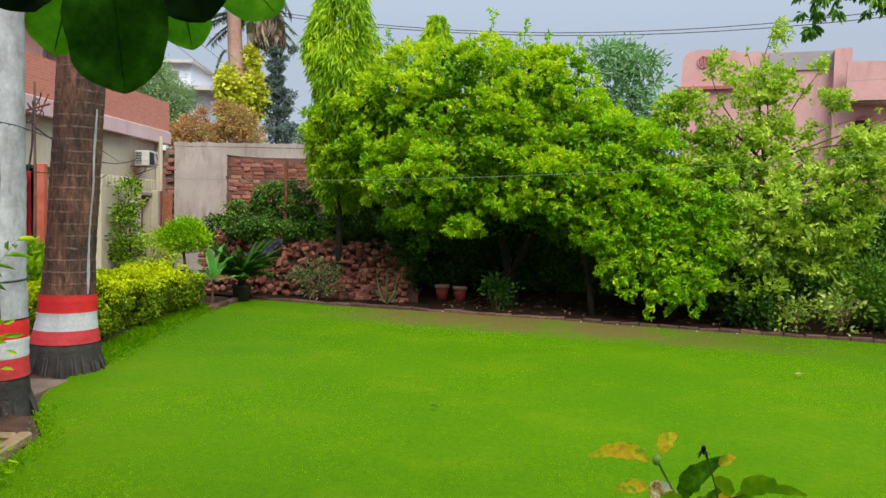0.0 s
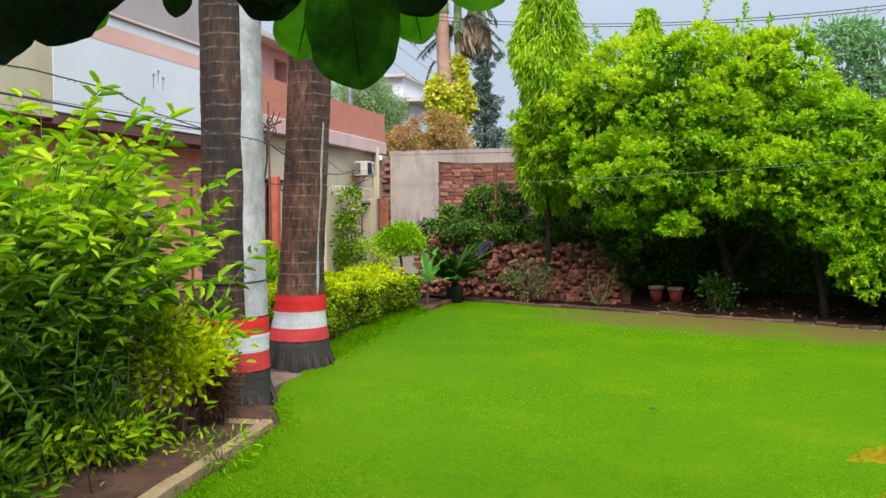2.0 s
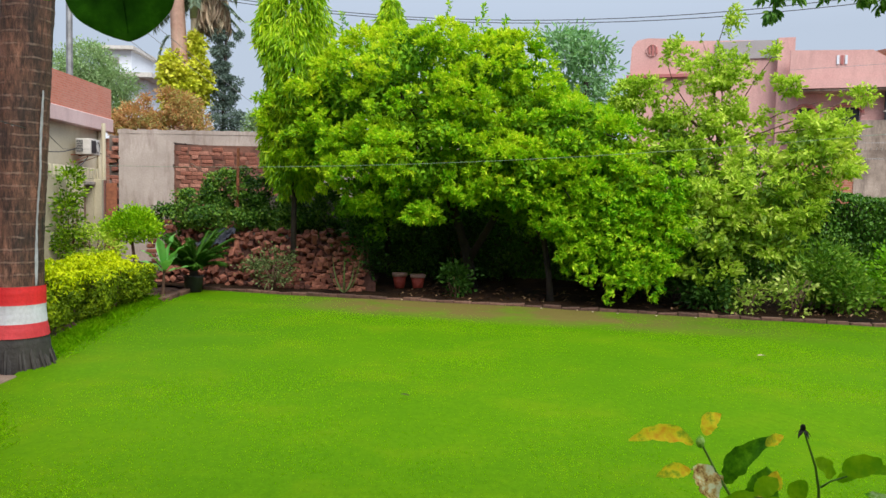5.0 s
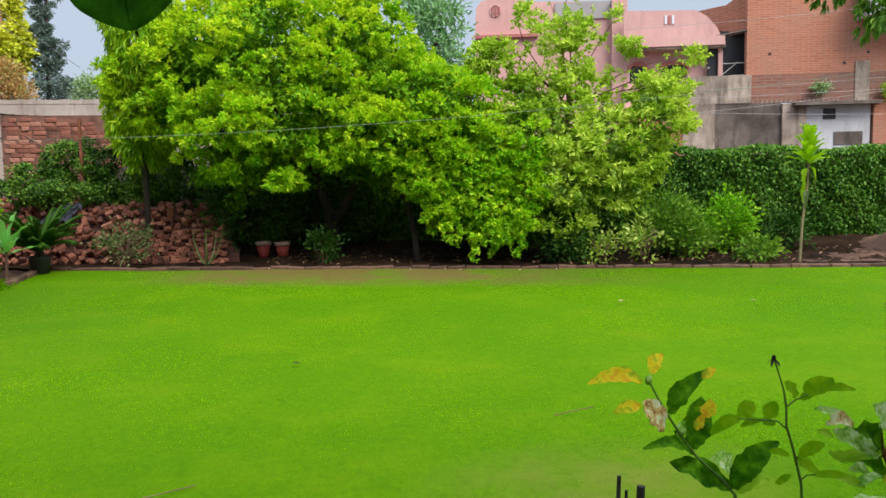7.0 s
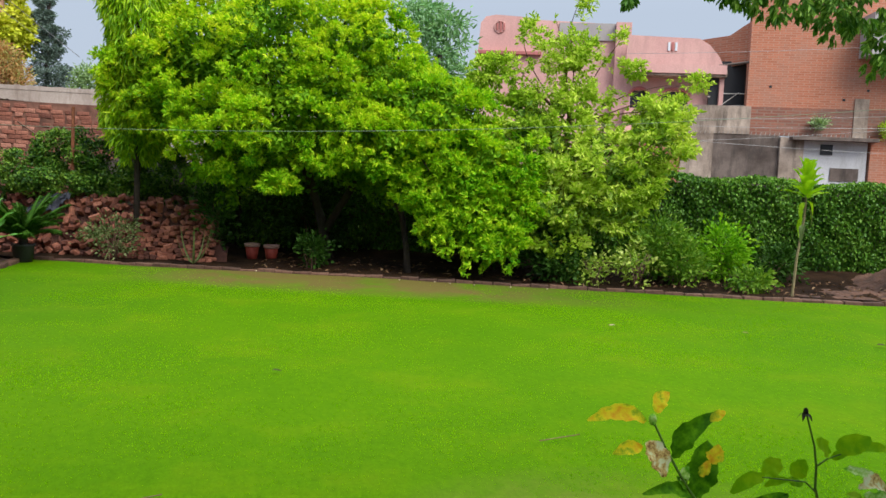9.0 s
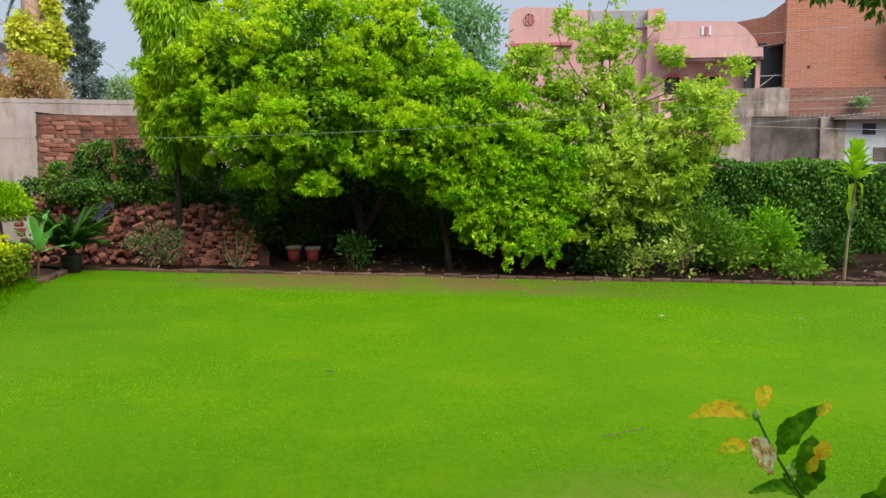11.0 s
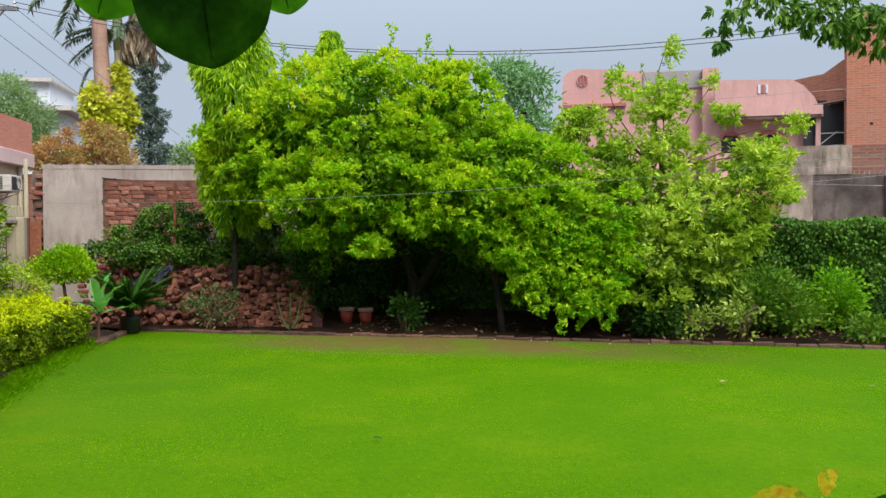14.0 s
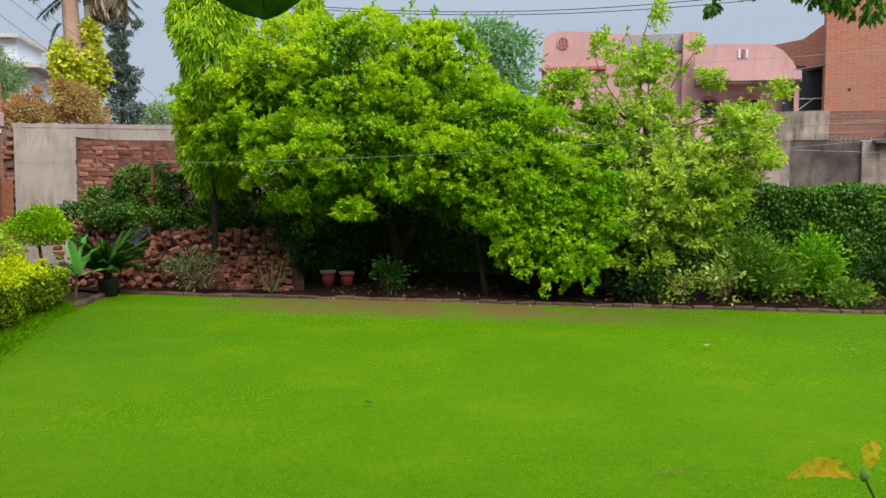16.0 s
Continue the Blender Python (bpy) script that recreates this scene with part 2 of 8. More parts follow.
M["ac"] = surface("aged_white_metal", (0.5, 0.47, 0.42), (0.66, 0.63, 0.58), 5, 0.6, 50, 0.1)
M["rust"] = surface("rusty_iron", (0.16, 0.05, 0.025), (0.32, 0.11, 0.05), 12, 0.85, 70, 0.4)
M["wire"] = surface("black_cable", (0.02, 0.02, 0.022), (0.05, 0.05, 0.055), 5, 0.6, 50, 0.1)
M["wirepale"] = surface("pale_cable", (0.16, 0.22, 0.15), (0.26, 0.33, 0.22), 5, 0.6, 50, 0.1)
M["bark"] = surface("wet_bark", (0.012, 0.009, 0.007), (0.05, 0.034, 0.026), 6, 0.8, 35, 0.9, dist=0.02)
M["twig"] = surface("brown_twig", (0.1, 0.05, 0.03), (0.2, 0.11, 0.07), 8, 0.8, 50, 0.5)
M["greenstem"] = surface("green_stem", (0.05, 0.14, 0.015), (0.1, 0.2, 0.03), 8, 0.6, 50, 0.3)
M["freshstem"] = surface("fresh_green_stem", (0.05, 0.13, 0.01), (0.12, 0.24, 0.02), 8, 0.6, 50, 0.3)
M["tarp"] = surface("blue_grey_tarpaulin", (0.008, 0.01, 0.018), (0.022, 0.026, 0.045), 4, 0.7, 40, 0.3)
M["pot"] = surface("terracotta_pot", (0.26, 0.03, 0.02), (0.4, 0.06, 0.035), 6, 0.7, 50, 0.3)
M["potrim"] = surface("pale_pot_rim", (0.36, 0.2, 0.16), (0.46, 0.3, 0.25), 6, 0.7, 50, 0.2)
M["potblack"] = surface("black_nursery_pot", (0.012, 0.012, 0.012), (0.03, 0.03, 0.03), 6, 0.6, 50, 0.2)
M["cloth_red"] = surface("red_cloth", (0.5, 0.02, 0.03), (0.62, 0.05, 0.06), 4, 0.9, 80, 0.2)
M["cloth_blue"] = surface("violet_cloth", (0.16, 0.12, 0.26), (0.26, 0.2, 0.38), 4, 0.9, 80, 0.2)
M["cloth_pink"] = surface("patterned_pink_cloth", (0.7, 0.35, 0.36), (0.85, 0.76, 0.7), 14, 0.9, 80, 0.2, (0.35, 0.18, 0.4), 0.8)
M["petal"] = surface("dried_petal", (0.3, 0.24, 0.12), (0.48, 0.4, 0.24), 10, 0.8, 60, 0.2)
M["whitewash"] = surface("grey_whitewash", (0.5, 0.5, 0.51), (0.64, 0.64, 0.66), 0.8, 0.85, 30, 0.2, (0.2, 0.18, 0.17), 0.5)
M["brick"] = piece_mat("loose_red_brick", (0.09, 0.03, 0.019), (0.22, 0.07, 0.039), (0.38, 0.15, 0.092))
M["brickdark"] = piece_mat("weathered_wall_brick", (0.15, 0.052, 0.034), (0.28, 0.1, 0.062), (0.4, 0.185, 0.13))
M["brickedge"] = piece_mat("muddy_edging_brick", (0.07, 0.035, 0.022), (0.12, 0.06, 0.038), (0.18, 0.095, 0.06))
M["rubble"] = surface("brick_rubble", (0.03, 0.012, 0.008), (0.1, 0.032, 0.02), 8, 0.9, 30, 0.8, dist=0.03)


def palm_mat(name, k, ring_tone, shift=0.0):
    """Royal palm trunk: broken ring scars, fibrous cracks, damp brown blotches."""
    m, n, l, b = nodes_of(name)
    v = coords(n, l)
    stain = noise_tex(n, l, coords(n, l, (4.0, 4.0, 0.9)), 1.6, 6, 0.7)
    c = ramp(n, l, stain, ((0.34 + shift, (0.03 * k, 0.018 * k, 0.014 * k)), (0.46 + shift, (0.085 * k, 0.038 * k, 0.024 * k)), (0.6 + shift, (0.17 * k, 0.074 * k, 0.046 * k)), (0.8 + shift, (0.27 * k, 0.14 * k, 0.095 * k))))
    # short upright fibres and cracks
    fibre = noise_tex(n, l, coords(n, l, (34.0, 34.0, 6.0)), 1.6, 6, 0.75)
    c = mix(n, l, c, ramp(n, l, fibre, ((0.36, (0.22,) * 3), (0.5, (0.8,) * 3), (0.66, (1.5,) * 3))), 0.9, "MULTIPLY")
    blotch = noise_tex(n, l, coords(n, l, (9.0, 9.0, 4.0)), 1.5, 5, 0.75)
    c = mix(n, l, c, ramp(n, l, blotch, ((0.36, (0.35,) * 3), (0.62, (1.35,) * 3))), 0.8, "MULTIPLY")
    # scars of old fronds: thin pale lines with a dark lower lip, worn away in places
    wv = n.new("ShaderNodeTexWave")
    wv.wave_type, wv.bands_direction = "BANDS", "Z"
    wv.inputs["Scale"].default_value, wv.inputs["Distortion"].default_value, wv.inputs["Detail"].default_value, wv.inputs["Detail Scale"].default_value = 3.3, 1.1, 5, 5.0
    l.new(v, wv.inputs["Vector"])
    patchy = noise_tex(n, l, coords(n, l, (9.0, 9.0, 3.0)), 1.5, 4, 0.7)
    worn = ramp(n, l, patchy, ((0.4, (0.0,) * 3), (0.6, (0.85,) * 3)))
    lip = mix(n, l, ramp(n, l, wv.outputs["Fac"], ((0.7, (0,) * 3), (0.82, (0.7,) * 3), (0.9, (0,) * 3))), worn, 1.0, "MULTIPLY")
    c = mix(n, l, c, (0.012, 0.008, 0.007), lip)
    ring = mix(n, l, ramp(n, l, wv.outputs["Fac"], ((0.92, (0,) * 3), (0.985, (0.6,) * 3))), worn, 1.0, "MULTIPLY")
    c = mix(n, l, c, ring_tone, ring)
    l.new(c, b.inputs["Base Color"])
    b.inputs["Roughness"].default_value = 0.75
    bump(n, l, b, fibre, 0.7, 0.012)
    return m


M["palm"] = palm_mat("palm_trunk_bark", 1.25, (0.3, 0.2, 0.15))
M["palm_dark"] = palm_mat("rain_darkened_palm_bark", 0.8, (0.2, 0.16, 0.14), 0.1)
M["palmgrey"] = surface("pale_grey_lichen", (0.33, 0.32, 0.34), (0.56, 0.55, 0.58), 9, 0.85, 34, 0.5, (0.2, 0.17, 0.16), 0.7)
M["paintred"] = surface("red_trunk_paint", (0.66, 0.01, 0.014), (0.8, 0.025, 0.03), 4, 0.6, 40, 0.3, (0.4, 0.02, 0.02), 0.4)
M["paintpink"] = surface("worn_red_trunk_paint", (0.58, 0.025, 0.035), (0.7, 0.06, 0.07), 5, 0.7, 40, 0.3, (0.36, 0.03, 0.03), 0.5)
M["paintwhite"] = surface("white_trunk_paint", (0.55, 0.55, 0.58), (0.72, 0.72, 0.75), 4, 0.6, 40, 0.3, (0.3, 0.25, 0.25), 0.35)
M["paintblack"] = surface("black_trunk_base", (0.012, 0.01, 0.009), (0.06, 0.05, 0.045), 6, 0.8, 30, 0.8, (0.07, 0.065, 0.06), 0.3)

M["citrus"] = leaf_mat("citrus_leaves", (0.08, 0.36, 0.008), (0.38, 0.64, 0.014), (0.78, 0.87, 0.04), 0.38, 0.4, 1.7, 0.12, 0.42)
M["citrustop"] = leaf_mat("toplit_citrus_leaves", (0.14, 0.4, 0.008), (0.48, 0.69, 0.016), (0.86, 0.9, 0.05), 0.42, 0.4, 1.7, 0.12, 0.42)
M["citrusgreen"] = leaf_mat("green_citrus_leaves", (0.07, 0.32, 0.008), (0.32, 0.62, 0.014), (0.7, 0.86, 0.04), 0.4, 0.45, 2.4, 0.12, 0.5)
# inner leaves of both crowns: darker greens that paint the shade between boughs
M["citrusdim"] = leaf_mat("shade_tinted_citrus_leaves", (0.04, 0.15, 0.006), (0.15, 0.34, 0.012), (0.32, 0.5, 0.02), 0.3, 0.5, 1.7, 0.08, 0.42)
M["guavadim"] = leaf_mat("shade_tinted_guava_leaves", (0.06, 0.15, 0.012), (0.16, 0.29, 0.03), (0.3, 0.43, 0.07), 0.3, 0.45, 1.2, 0.12)
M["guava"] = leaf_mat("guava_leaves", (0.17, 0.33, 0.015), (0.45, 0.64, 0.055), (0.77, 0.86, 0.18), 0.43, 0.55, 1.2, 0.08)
M["ashoka"] = leaf_mat("weeping_leaves", (0.1, 0.28, 0.006), (0.32, 0.57, 0.01), (0.66, 0.84, 0.03), 0.45, 0.35, 0.9, 0.25)
M["ivy"] = leaf_mat("ivy_leaves", (0.028, 0.1, 0.01), (0.085, 0.215, 0.02), (0.18, 0.34, 0.04), 0.28, 0.4, 1.6, 0.2)
M["creeper"] = leaf_mat("creeper_leaves", (0.012, 0.045, 0.006), (0.06, 0.16, 0.014), (0.24, 0.4, 0.05), 0.3, 0.4, 1.6, 0.2)
# dark shrub leaves, their tone lowered for the shade under the trees
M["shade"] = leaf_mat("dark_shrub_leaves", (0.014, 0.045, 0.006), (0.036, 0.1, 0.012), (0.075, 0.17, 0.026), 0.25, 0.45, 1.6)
M["shrub"] = leaf_mat("shrub_leaves", (0.07, 0.18, 0.014), (0.17, 0.33, 0.03), (0.32, 0.47, 0.06), 0.3, 0.45, 1.6)
M["shrubmid"] = leaf_mat("mid_green_shrub_leaves", (0.06, 0.17, 0.012), (0.15, 0.31, 0.027), (0.32, 0.48, 0.055), 0.35, 0.45, 1.6)
M["variegated"] = leaf_mat("variegated_leaves", (0.1, 0.24, 0.02), (0.36, 0.5, 0.06), (0.7, 0.75, 0.25), 0.3, 0.45, 2.0)
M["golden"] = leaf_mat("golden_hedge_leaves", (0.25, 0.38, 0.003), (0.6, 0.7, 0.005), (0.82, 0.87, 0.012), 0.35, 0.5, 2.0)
M["goldlow"] = leaf_mat("hedge_lower_leaves", (0.05, 0.09, 0.005), (0.15, 0.24, 0.008), (0.34, 0.44, 0.012), 0.3, 0.5, 2.0)
M["topiary"] = leaf_mat("topiary_leaves", (0.1, 0.29, 0.004), (0.29, 0.54, 0.008), (0.5, 0.71, 0.018), 0.3, 0.5, 2.5)
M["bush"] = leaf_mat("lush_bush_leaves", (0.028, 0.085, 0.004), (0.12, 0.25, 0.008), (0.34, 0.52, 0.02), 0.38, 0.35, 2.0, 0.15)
# low leaves of the bush: the shade beneath it is put into the green
M["bushlow"] = leaf_mat("shade_tinted_low_bush_leaves", (0.025, 0.075, 0.004), (0.1, 0.22, 0.01), (0.27, 0.44, 0.025), 0.25, 0.35, 2.5, 0.15)
M["cycad"] = leaf_mat("cycad_fronds", (0.022, 0.075, 0.007), (0.05, 0.14, 0.012), (0.1, 0.22, 0.02), 0.25, 0.6, 3.0)
M["plumeria"] = leaf_mat("broad_pale_leaves", (0.13, 0.44, 0.08), (0.22, 0.56, 0.13), (0.42, 0.7, 0.27), 0.35, 0.4, 3.0)
M["sapling"] = leaf_mat("sapling_leaves", (0.2, 0.45, 0.012), (0.38, 0.64, 0.02), (0.58, 0.76, 0.04), 0.45, 0.4, 3.0)
M["overhang"] = leaf_mat("overhanging_leaves", (0.035, 0.11, 0.015), (0.11, 0.25, 0.035), (0.32, 0.5, 0.09), 0.35, 0.45, 1.6)
# far foliage: air haze is put into a paler, greyer green
M["fartree"] = leaf_mat("haze_tinted_tree_leaves", (0.22, 0.34, 0.15), (0.31, 0.46, 0.21), (0.43, 0.57, 0.31), 0.3, 0.6, 0.5)
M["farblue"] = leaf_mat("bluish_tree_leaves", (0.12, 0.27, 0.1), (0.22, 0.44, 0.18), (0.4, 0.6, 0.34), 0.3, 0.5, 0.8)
# dark far tree, its green lifted and greyed to paint the haze
M["fardark"] = leaf_mat("dark_haze_tinted_leaves", (0.1, 0.155, 0.12), (0.15, 0.215, 0.175), (0.21, 0.28, 0.235), 0.1, 0.9, 0.5, 0.0)
M["farbrown"] = leaf_mat("rusty_tree_leaves", (0.52, 0.22, 0.1), (0.56, 0.33, 0.14), (0.42, 0.45, 0.15), 0.3, 0.6, 0.6)
M["faryellow"] = leaf_mat("yellow_creeper_leaves", (0.36, 0.44, 0.03), (0.64, 0.68, 0.05), (0.84, 0.82, 0.13), 0.3, 0.5, 0.8)
M["freshgreen"] = leaf_mat("fresh_shrub_leaves", (0.1, 0.31, 0.008), (0.23, 0.52, 0.016), (0.4, 0.66, 0.035), 0.4, 0.45, 2.0)
M["palmfrond"] = leaf_mat("palm_fronds", (0.15, 0.23, 0.15), (0.24, 0.33, 0.22), (0.35, 0.43, 0.3), 0.2, 0.5, 0.8)
M["deadfrond"] = leaf_mat("dead_palm_fronds", (0.4, 0.28, 0.19), (0.52, 0.42, 0.28), (0.6, 0.56, 0.4), 0.1, 0.8, 0.8)
M["dry"] = leaf_mat("dry_brown_twigs", (0.09, 0.04, 0.03), (0.19, 0.09, 0.065), (0.3, 0.17, 0.12), 0.1, 0.8, 3.0)
M["planks"] = surface("weathered_grey_planks", (0.16, 0.14, 0.13), (0.3, 0.27, 0.25), 2, 0.85, 40, 0.4, (0.1, 0.08, 0.07), 0.6)
M["orange"] = surface("orange_red_paint", (0.5, 0.1, 0.05), (0.62, 0.17, 0.1), 4, 0.7, 40, 0.2, (0.3, 0.08, 0.05), 0.5)
M["slab"] = surface("earthy_stone_slab", (0.13, 0.085, 0.058), (0.26, 0.175, 0.125), 4, 0.85, 40, 0.4)
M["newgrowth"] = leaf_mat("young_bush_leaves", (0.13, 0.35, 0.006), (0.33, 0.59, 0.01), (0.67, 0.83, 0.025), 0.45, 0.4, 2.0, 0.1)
M["dullrose"] = leaf_mat("dull_rose_leaves", (0.05, 0.09, 0.025), (0.13, 0.18, 0.06), (0.26, 0.29, 0.13), 0.25, 0.5, 3.0)
M["palestem"] = surface("pale_sapling_bark", (0.16, 0.12, 0.06), (0.34, 0.27, 0.14), 6, 0.8, 35, 0.5)
M["paletrunk"] = surface("brown_trunk_bark", (0.06, 0.042, 0.032), (0.16, 0.115, 0.085), 6, 0.85, 35, 0.8, dist=0.02)
M["shaftgreen"] = surface("green_crownshaft", (0.3, 0.4, 0.14), (0.48, 0.55, 0.24), 1.5, 0.6, 12, 0.2)
M["palmold"] = surface("old_palm_trunk", (0.36, 0.19, 0.135), (0.56, 0.36, 0.27), 2.2, 0.8, 9, 0.3, (0.28, 0.2, 0.13), 0.6)


# ---- building helpers ----
rng = np.random.default_rng(7)
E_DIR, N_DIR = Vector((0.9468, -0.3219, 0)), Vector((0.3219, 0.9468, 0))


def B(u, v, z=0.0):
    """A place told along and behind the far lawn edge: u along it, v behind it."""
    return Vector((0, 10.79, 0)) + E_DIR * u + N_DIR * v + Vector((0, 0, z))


BACK_YAW = math.degrees(math.atan2(-0.3219, 0.9468))


def link_mesh(name, me, mat, parent=None, label=""):
    ob = new(name, me)
    for m in mat if isinstance(mat, (list, tuple)) else [mat]:
        me.materials.append(m)
    ob.parent = parent
    if label:
        ob["label"] = label
    return ob


def part(name, bm, mat, parent=None, label="", smooth=False):
    """One bmesh as one mesh object under a thing or under a part."""
    me = bpy.data.meshes.new(name)
    if smooth:
        for f in bm.faces:
            f.smooth = True
    bm.to_mesh(me)
    bm.free()
    return link_mesh(name, me, mat, parent, label)


def raw(name, verts, faces, mat, parent=None, label="", smooth=False):
    me = bpy.data.meshes.new(name)
    verts = np.asarray(verts, dtype=np.float32)
    faces = np.asarray(faces, dtype=np.int32)
    k = faces.shape[1]
    me.vertices.add(len(verts))
    me.vertices.foreach_set("co", verts.ravel())
    me.loops.add(faces.size)
    me.loops.foreach_set("vertex_index", faces.ravel())
    me.polygons.add(len(faces))
    me.polygons.foreach_set("loop_start", np.arange(0, faces.size, k, dtype=np.int32))
    me.polygons.foreach_set("loop_total", np.full(len(faces), k, dtype=np.int32))
    if smooth:
        me.polygons.foreach_set("use_smooth", np.ones(len(faces), dtype=bool))
    me.update(calc_edges=True)
    return link_mesh(name, me, mat, parent, label)


def thing(name, label, category, at=(0, 0, 0), group="", kind=""):
    ob = new(name)
    ob.empty_display_size = 0.1
    ob.location = at
    return tagged(ob, label, category, group, kind)


def box(bm, lo, hi, turn=None, bevel=0.0):
    lo, hi = Vector(lo), Vector(hi)
    r = bmesh.ops.create_cube(bm, size=1.0)
    vs = r["verts"]
    for v in vs:
        v.co = Vector(((lo[i] + hi[i]) / 2 + v.co[i] * (hi[i] - lo[i]) for i in range(3)))
    if bevel:
        es = list({e for v in vs for e in v.link_edges})
        out = bmesh.ops.bevel(bm, geom=es, offset=bevel, segments=1, affect="EDGES")
        vs = list({v for f in out["faces"] for v in f.verts} | {v for v in vs if v.is_valid})
    if turn is not None:
        for v in vs:
            v.co = turn @ v.co
    return vs


def bbox(lo, hi, turn=None, bevel=0.0):
    bm = bmesh.new()
    box(bm, lo, hi, turn, bevel)
    return bm


def tube(points, radii, sides=8, cap=True, bm=None):
    """A tapered round tube along points."""
    bm = bm or bmesh.new()
    pts = [Vector(p) for p in points]
    rings = []
    for i, p in enumerate(pts):
        d = (pts[min(i + 1, len(pts) - 1)] - pts[max(i - 1, 0)]).normalized()
        a = d.orthogonal().normalized() if abs(d.z) > 0.95 else d.cross(Vector((0, 0, 1))).normalized()
        if rings and a.dot(last) < 0:
            a = -a
        last = a
        b = d.cross(a)
        r = radii[i] if hasattr(radii, "__len__") else radii
        rings.append([bm.verts.new(p + (a * math.cos(t) + b * math.sin(t)) * r) for t in (2 * math.pi * k / sides for k in range(sides))])
    for q, w in zip(rings, rings[1:]):
        for k in range(sides):
            bm.faces.new((q[k], q[(k + 1) % sides], w[(k + 1) % sides], w[k]))
    if cap:
        bm.faces.new(rings[0][::-1])
        bm.faces.new(rings[-1])
    return bm


def lathe(profile, sides=24, centre=(0, 0, 0), bm=None, wobble=0.0):
    bm = bm or bmesh.new()
    c = Vector(centre)
    rings = []
    for j, (r, z) in enumerate(profile):
        rings.append([bm.verts.new(c + Vector((math.cos(t) * r, math.sin(t) * r, z)) * 1.0 + Vector((random.uniform(-wobble, wobble), random.uniform(-wobble, wobble), 0))) for t in (2 * math.pi * k / sides for k in range(sides))])
    for q, w in zip(rings, rings[1:]):
        for k in range(sides):
            bm.faces.new((q[k], q[(k + 1) % sides], w[(k + 1) % sides], w[k]))
    return bm


def unit(a):
    return a / np.maximum(np.linalg.norm(a, axis=1, keepdims=True), 1e-6)


def leaves(name, P, D, L, W, mat, parent=None, label="", fold=0.35, bend=0.25, shape="oval", facing=None):
    """Many leaves in one mesh: each two folded halves along a bent midrib. P base, D direction, L length, W width."""
    n = len(P)
    D = unit(D)
    R = rng.normal(size=(n, 3))
    R[:, 2] *= 0.35
    if facing is not None:
        R = facing + rng.normal(size=(n, 3)) * 0.3
    S = unit(np.cross(D, R))
    if facing is None:
        S[:, 2] *= 0.6
    S = unit(S - D * (S * D).sum(1, keepdims=True))
    N = np.cross(S, D)
    N *= np.sign(N[:, 2:3] + 1e-9) if facing is None else np.sign((N * facing).sum(1, keepdims=True) + 1e-9)
    L = np.broadcast_to(np.asarray(L, float), (n,))[:, None]
    W = np.broadcast_to(np.asarray(W, float), (n,))[:, None]
    mid = P + D * L * 0.5
    side = N * W * fold * 0.5
    tip = P + D * L - N * L * bend
    if shape == "oval":
        a = P + D * L * 0.3
        b = P + D * L * 0.72 - N * L * bend * 0.4
        V = np.stack([P, a - S * W * 0.48 + side, b - S * W * 0.4 + side, tip, b + S * W * 0.4 + side, a + S * W * 0.48 + side], 1).reshape(-1, 3)
        F = np.array([[0, 1, 2, 3], [0, 3, 4, 5]])
        k = 6
    else:
        V = np.stack([P, mid - S * W * 0.5 + side, tip, mid + S * W * 0.5 + side], 1).reshape(-1, 3)
        F = np.array([[0, 1, 2], [0, 2, 3]])
        k = 4
    faces = (np.arange(n)[:, None, None] * k + F[None]).reshape(-1, F.shape[1])
    return raw(name, V, faces, mat, parent, label)


def in_ellipsoids(lumps, count, shell=0.55):
    """Points in a union of ellipsoids (centre, radii, weight), more of them towards the skin. Also the outward direction."""
    w = np.array([l[2] for l in lumps], float)
    pick = rng.choice(len(lumps), size=count, p=w / w.sum())
    C = np.array([tuple(l[0]) for l in lumps])[pick]
    R = np.array([l[1] for l in lumps])[pick]
    d = unit(rng.normal(size=(count, 3)))
    r = shell + (1 - shell) * rng.random((count, 1)) ** 0.6
    return C + d * R * r, unit(d / R)


def clumped(lumps, clumps, per, size, up=0.5, shell=0.6, flat=0.7):
    """Leaf bases and directions: leaves spring from clump centres, outwards and up."""
    C, O = in_ellipsoids(lumps, clumps, shell)
    n = clumps * per
    c, o = np.repeat(C, per, 0), np.repeat(O, per, 0)
    j = rng.normal(size=(n, 3))
    j[:, 2] *= flat
    s = np.repeat(size * rng.uniform(0.6, 1.3, clumps), per)[:, None]
    P = c + j * s * 0.5
    D = unit(j) * 0.8 + o * 0.6 + np.array([0, 0, up]) + rng.normal(size=(n, 3)) * 0.35
    return P, D, C


def tufted(lumps, tufts, per, size, up=0.5, shell=0.8, tall=0.8, inner=0.45):
    """Leaf bases and directions for a crown of rounded tufts, each leafy on its outer and upper side."""
    C, O = in_ellipsoids(lumps, tufts, shell)
    n = tufts * per
    c, o = np.repeat(C, per, 0), np.repeat(O, per, 0)
    h = unit(rng.normal(size=(n, 3)) + o * 0.55 + np.array([0, 0, up]))
    s = np.repeat(size * rng.uniform(0.55, 1.35, tufts), per)[:, None]
    P = c + h * s * np.array([1, 1, tall]) * (inner + (1 - inner) * rng.random((n, 1)) ** 0.5)
    D = unit(np.cross(h, rng.normal(size=(n, 3)))) * 0.9 + h * 0.45 + np.array([0, 0, 0.2])
    return P, D, h


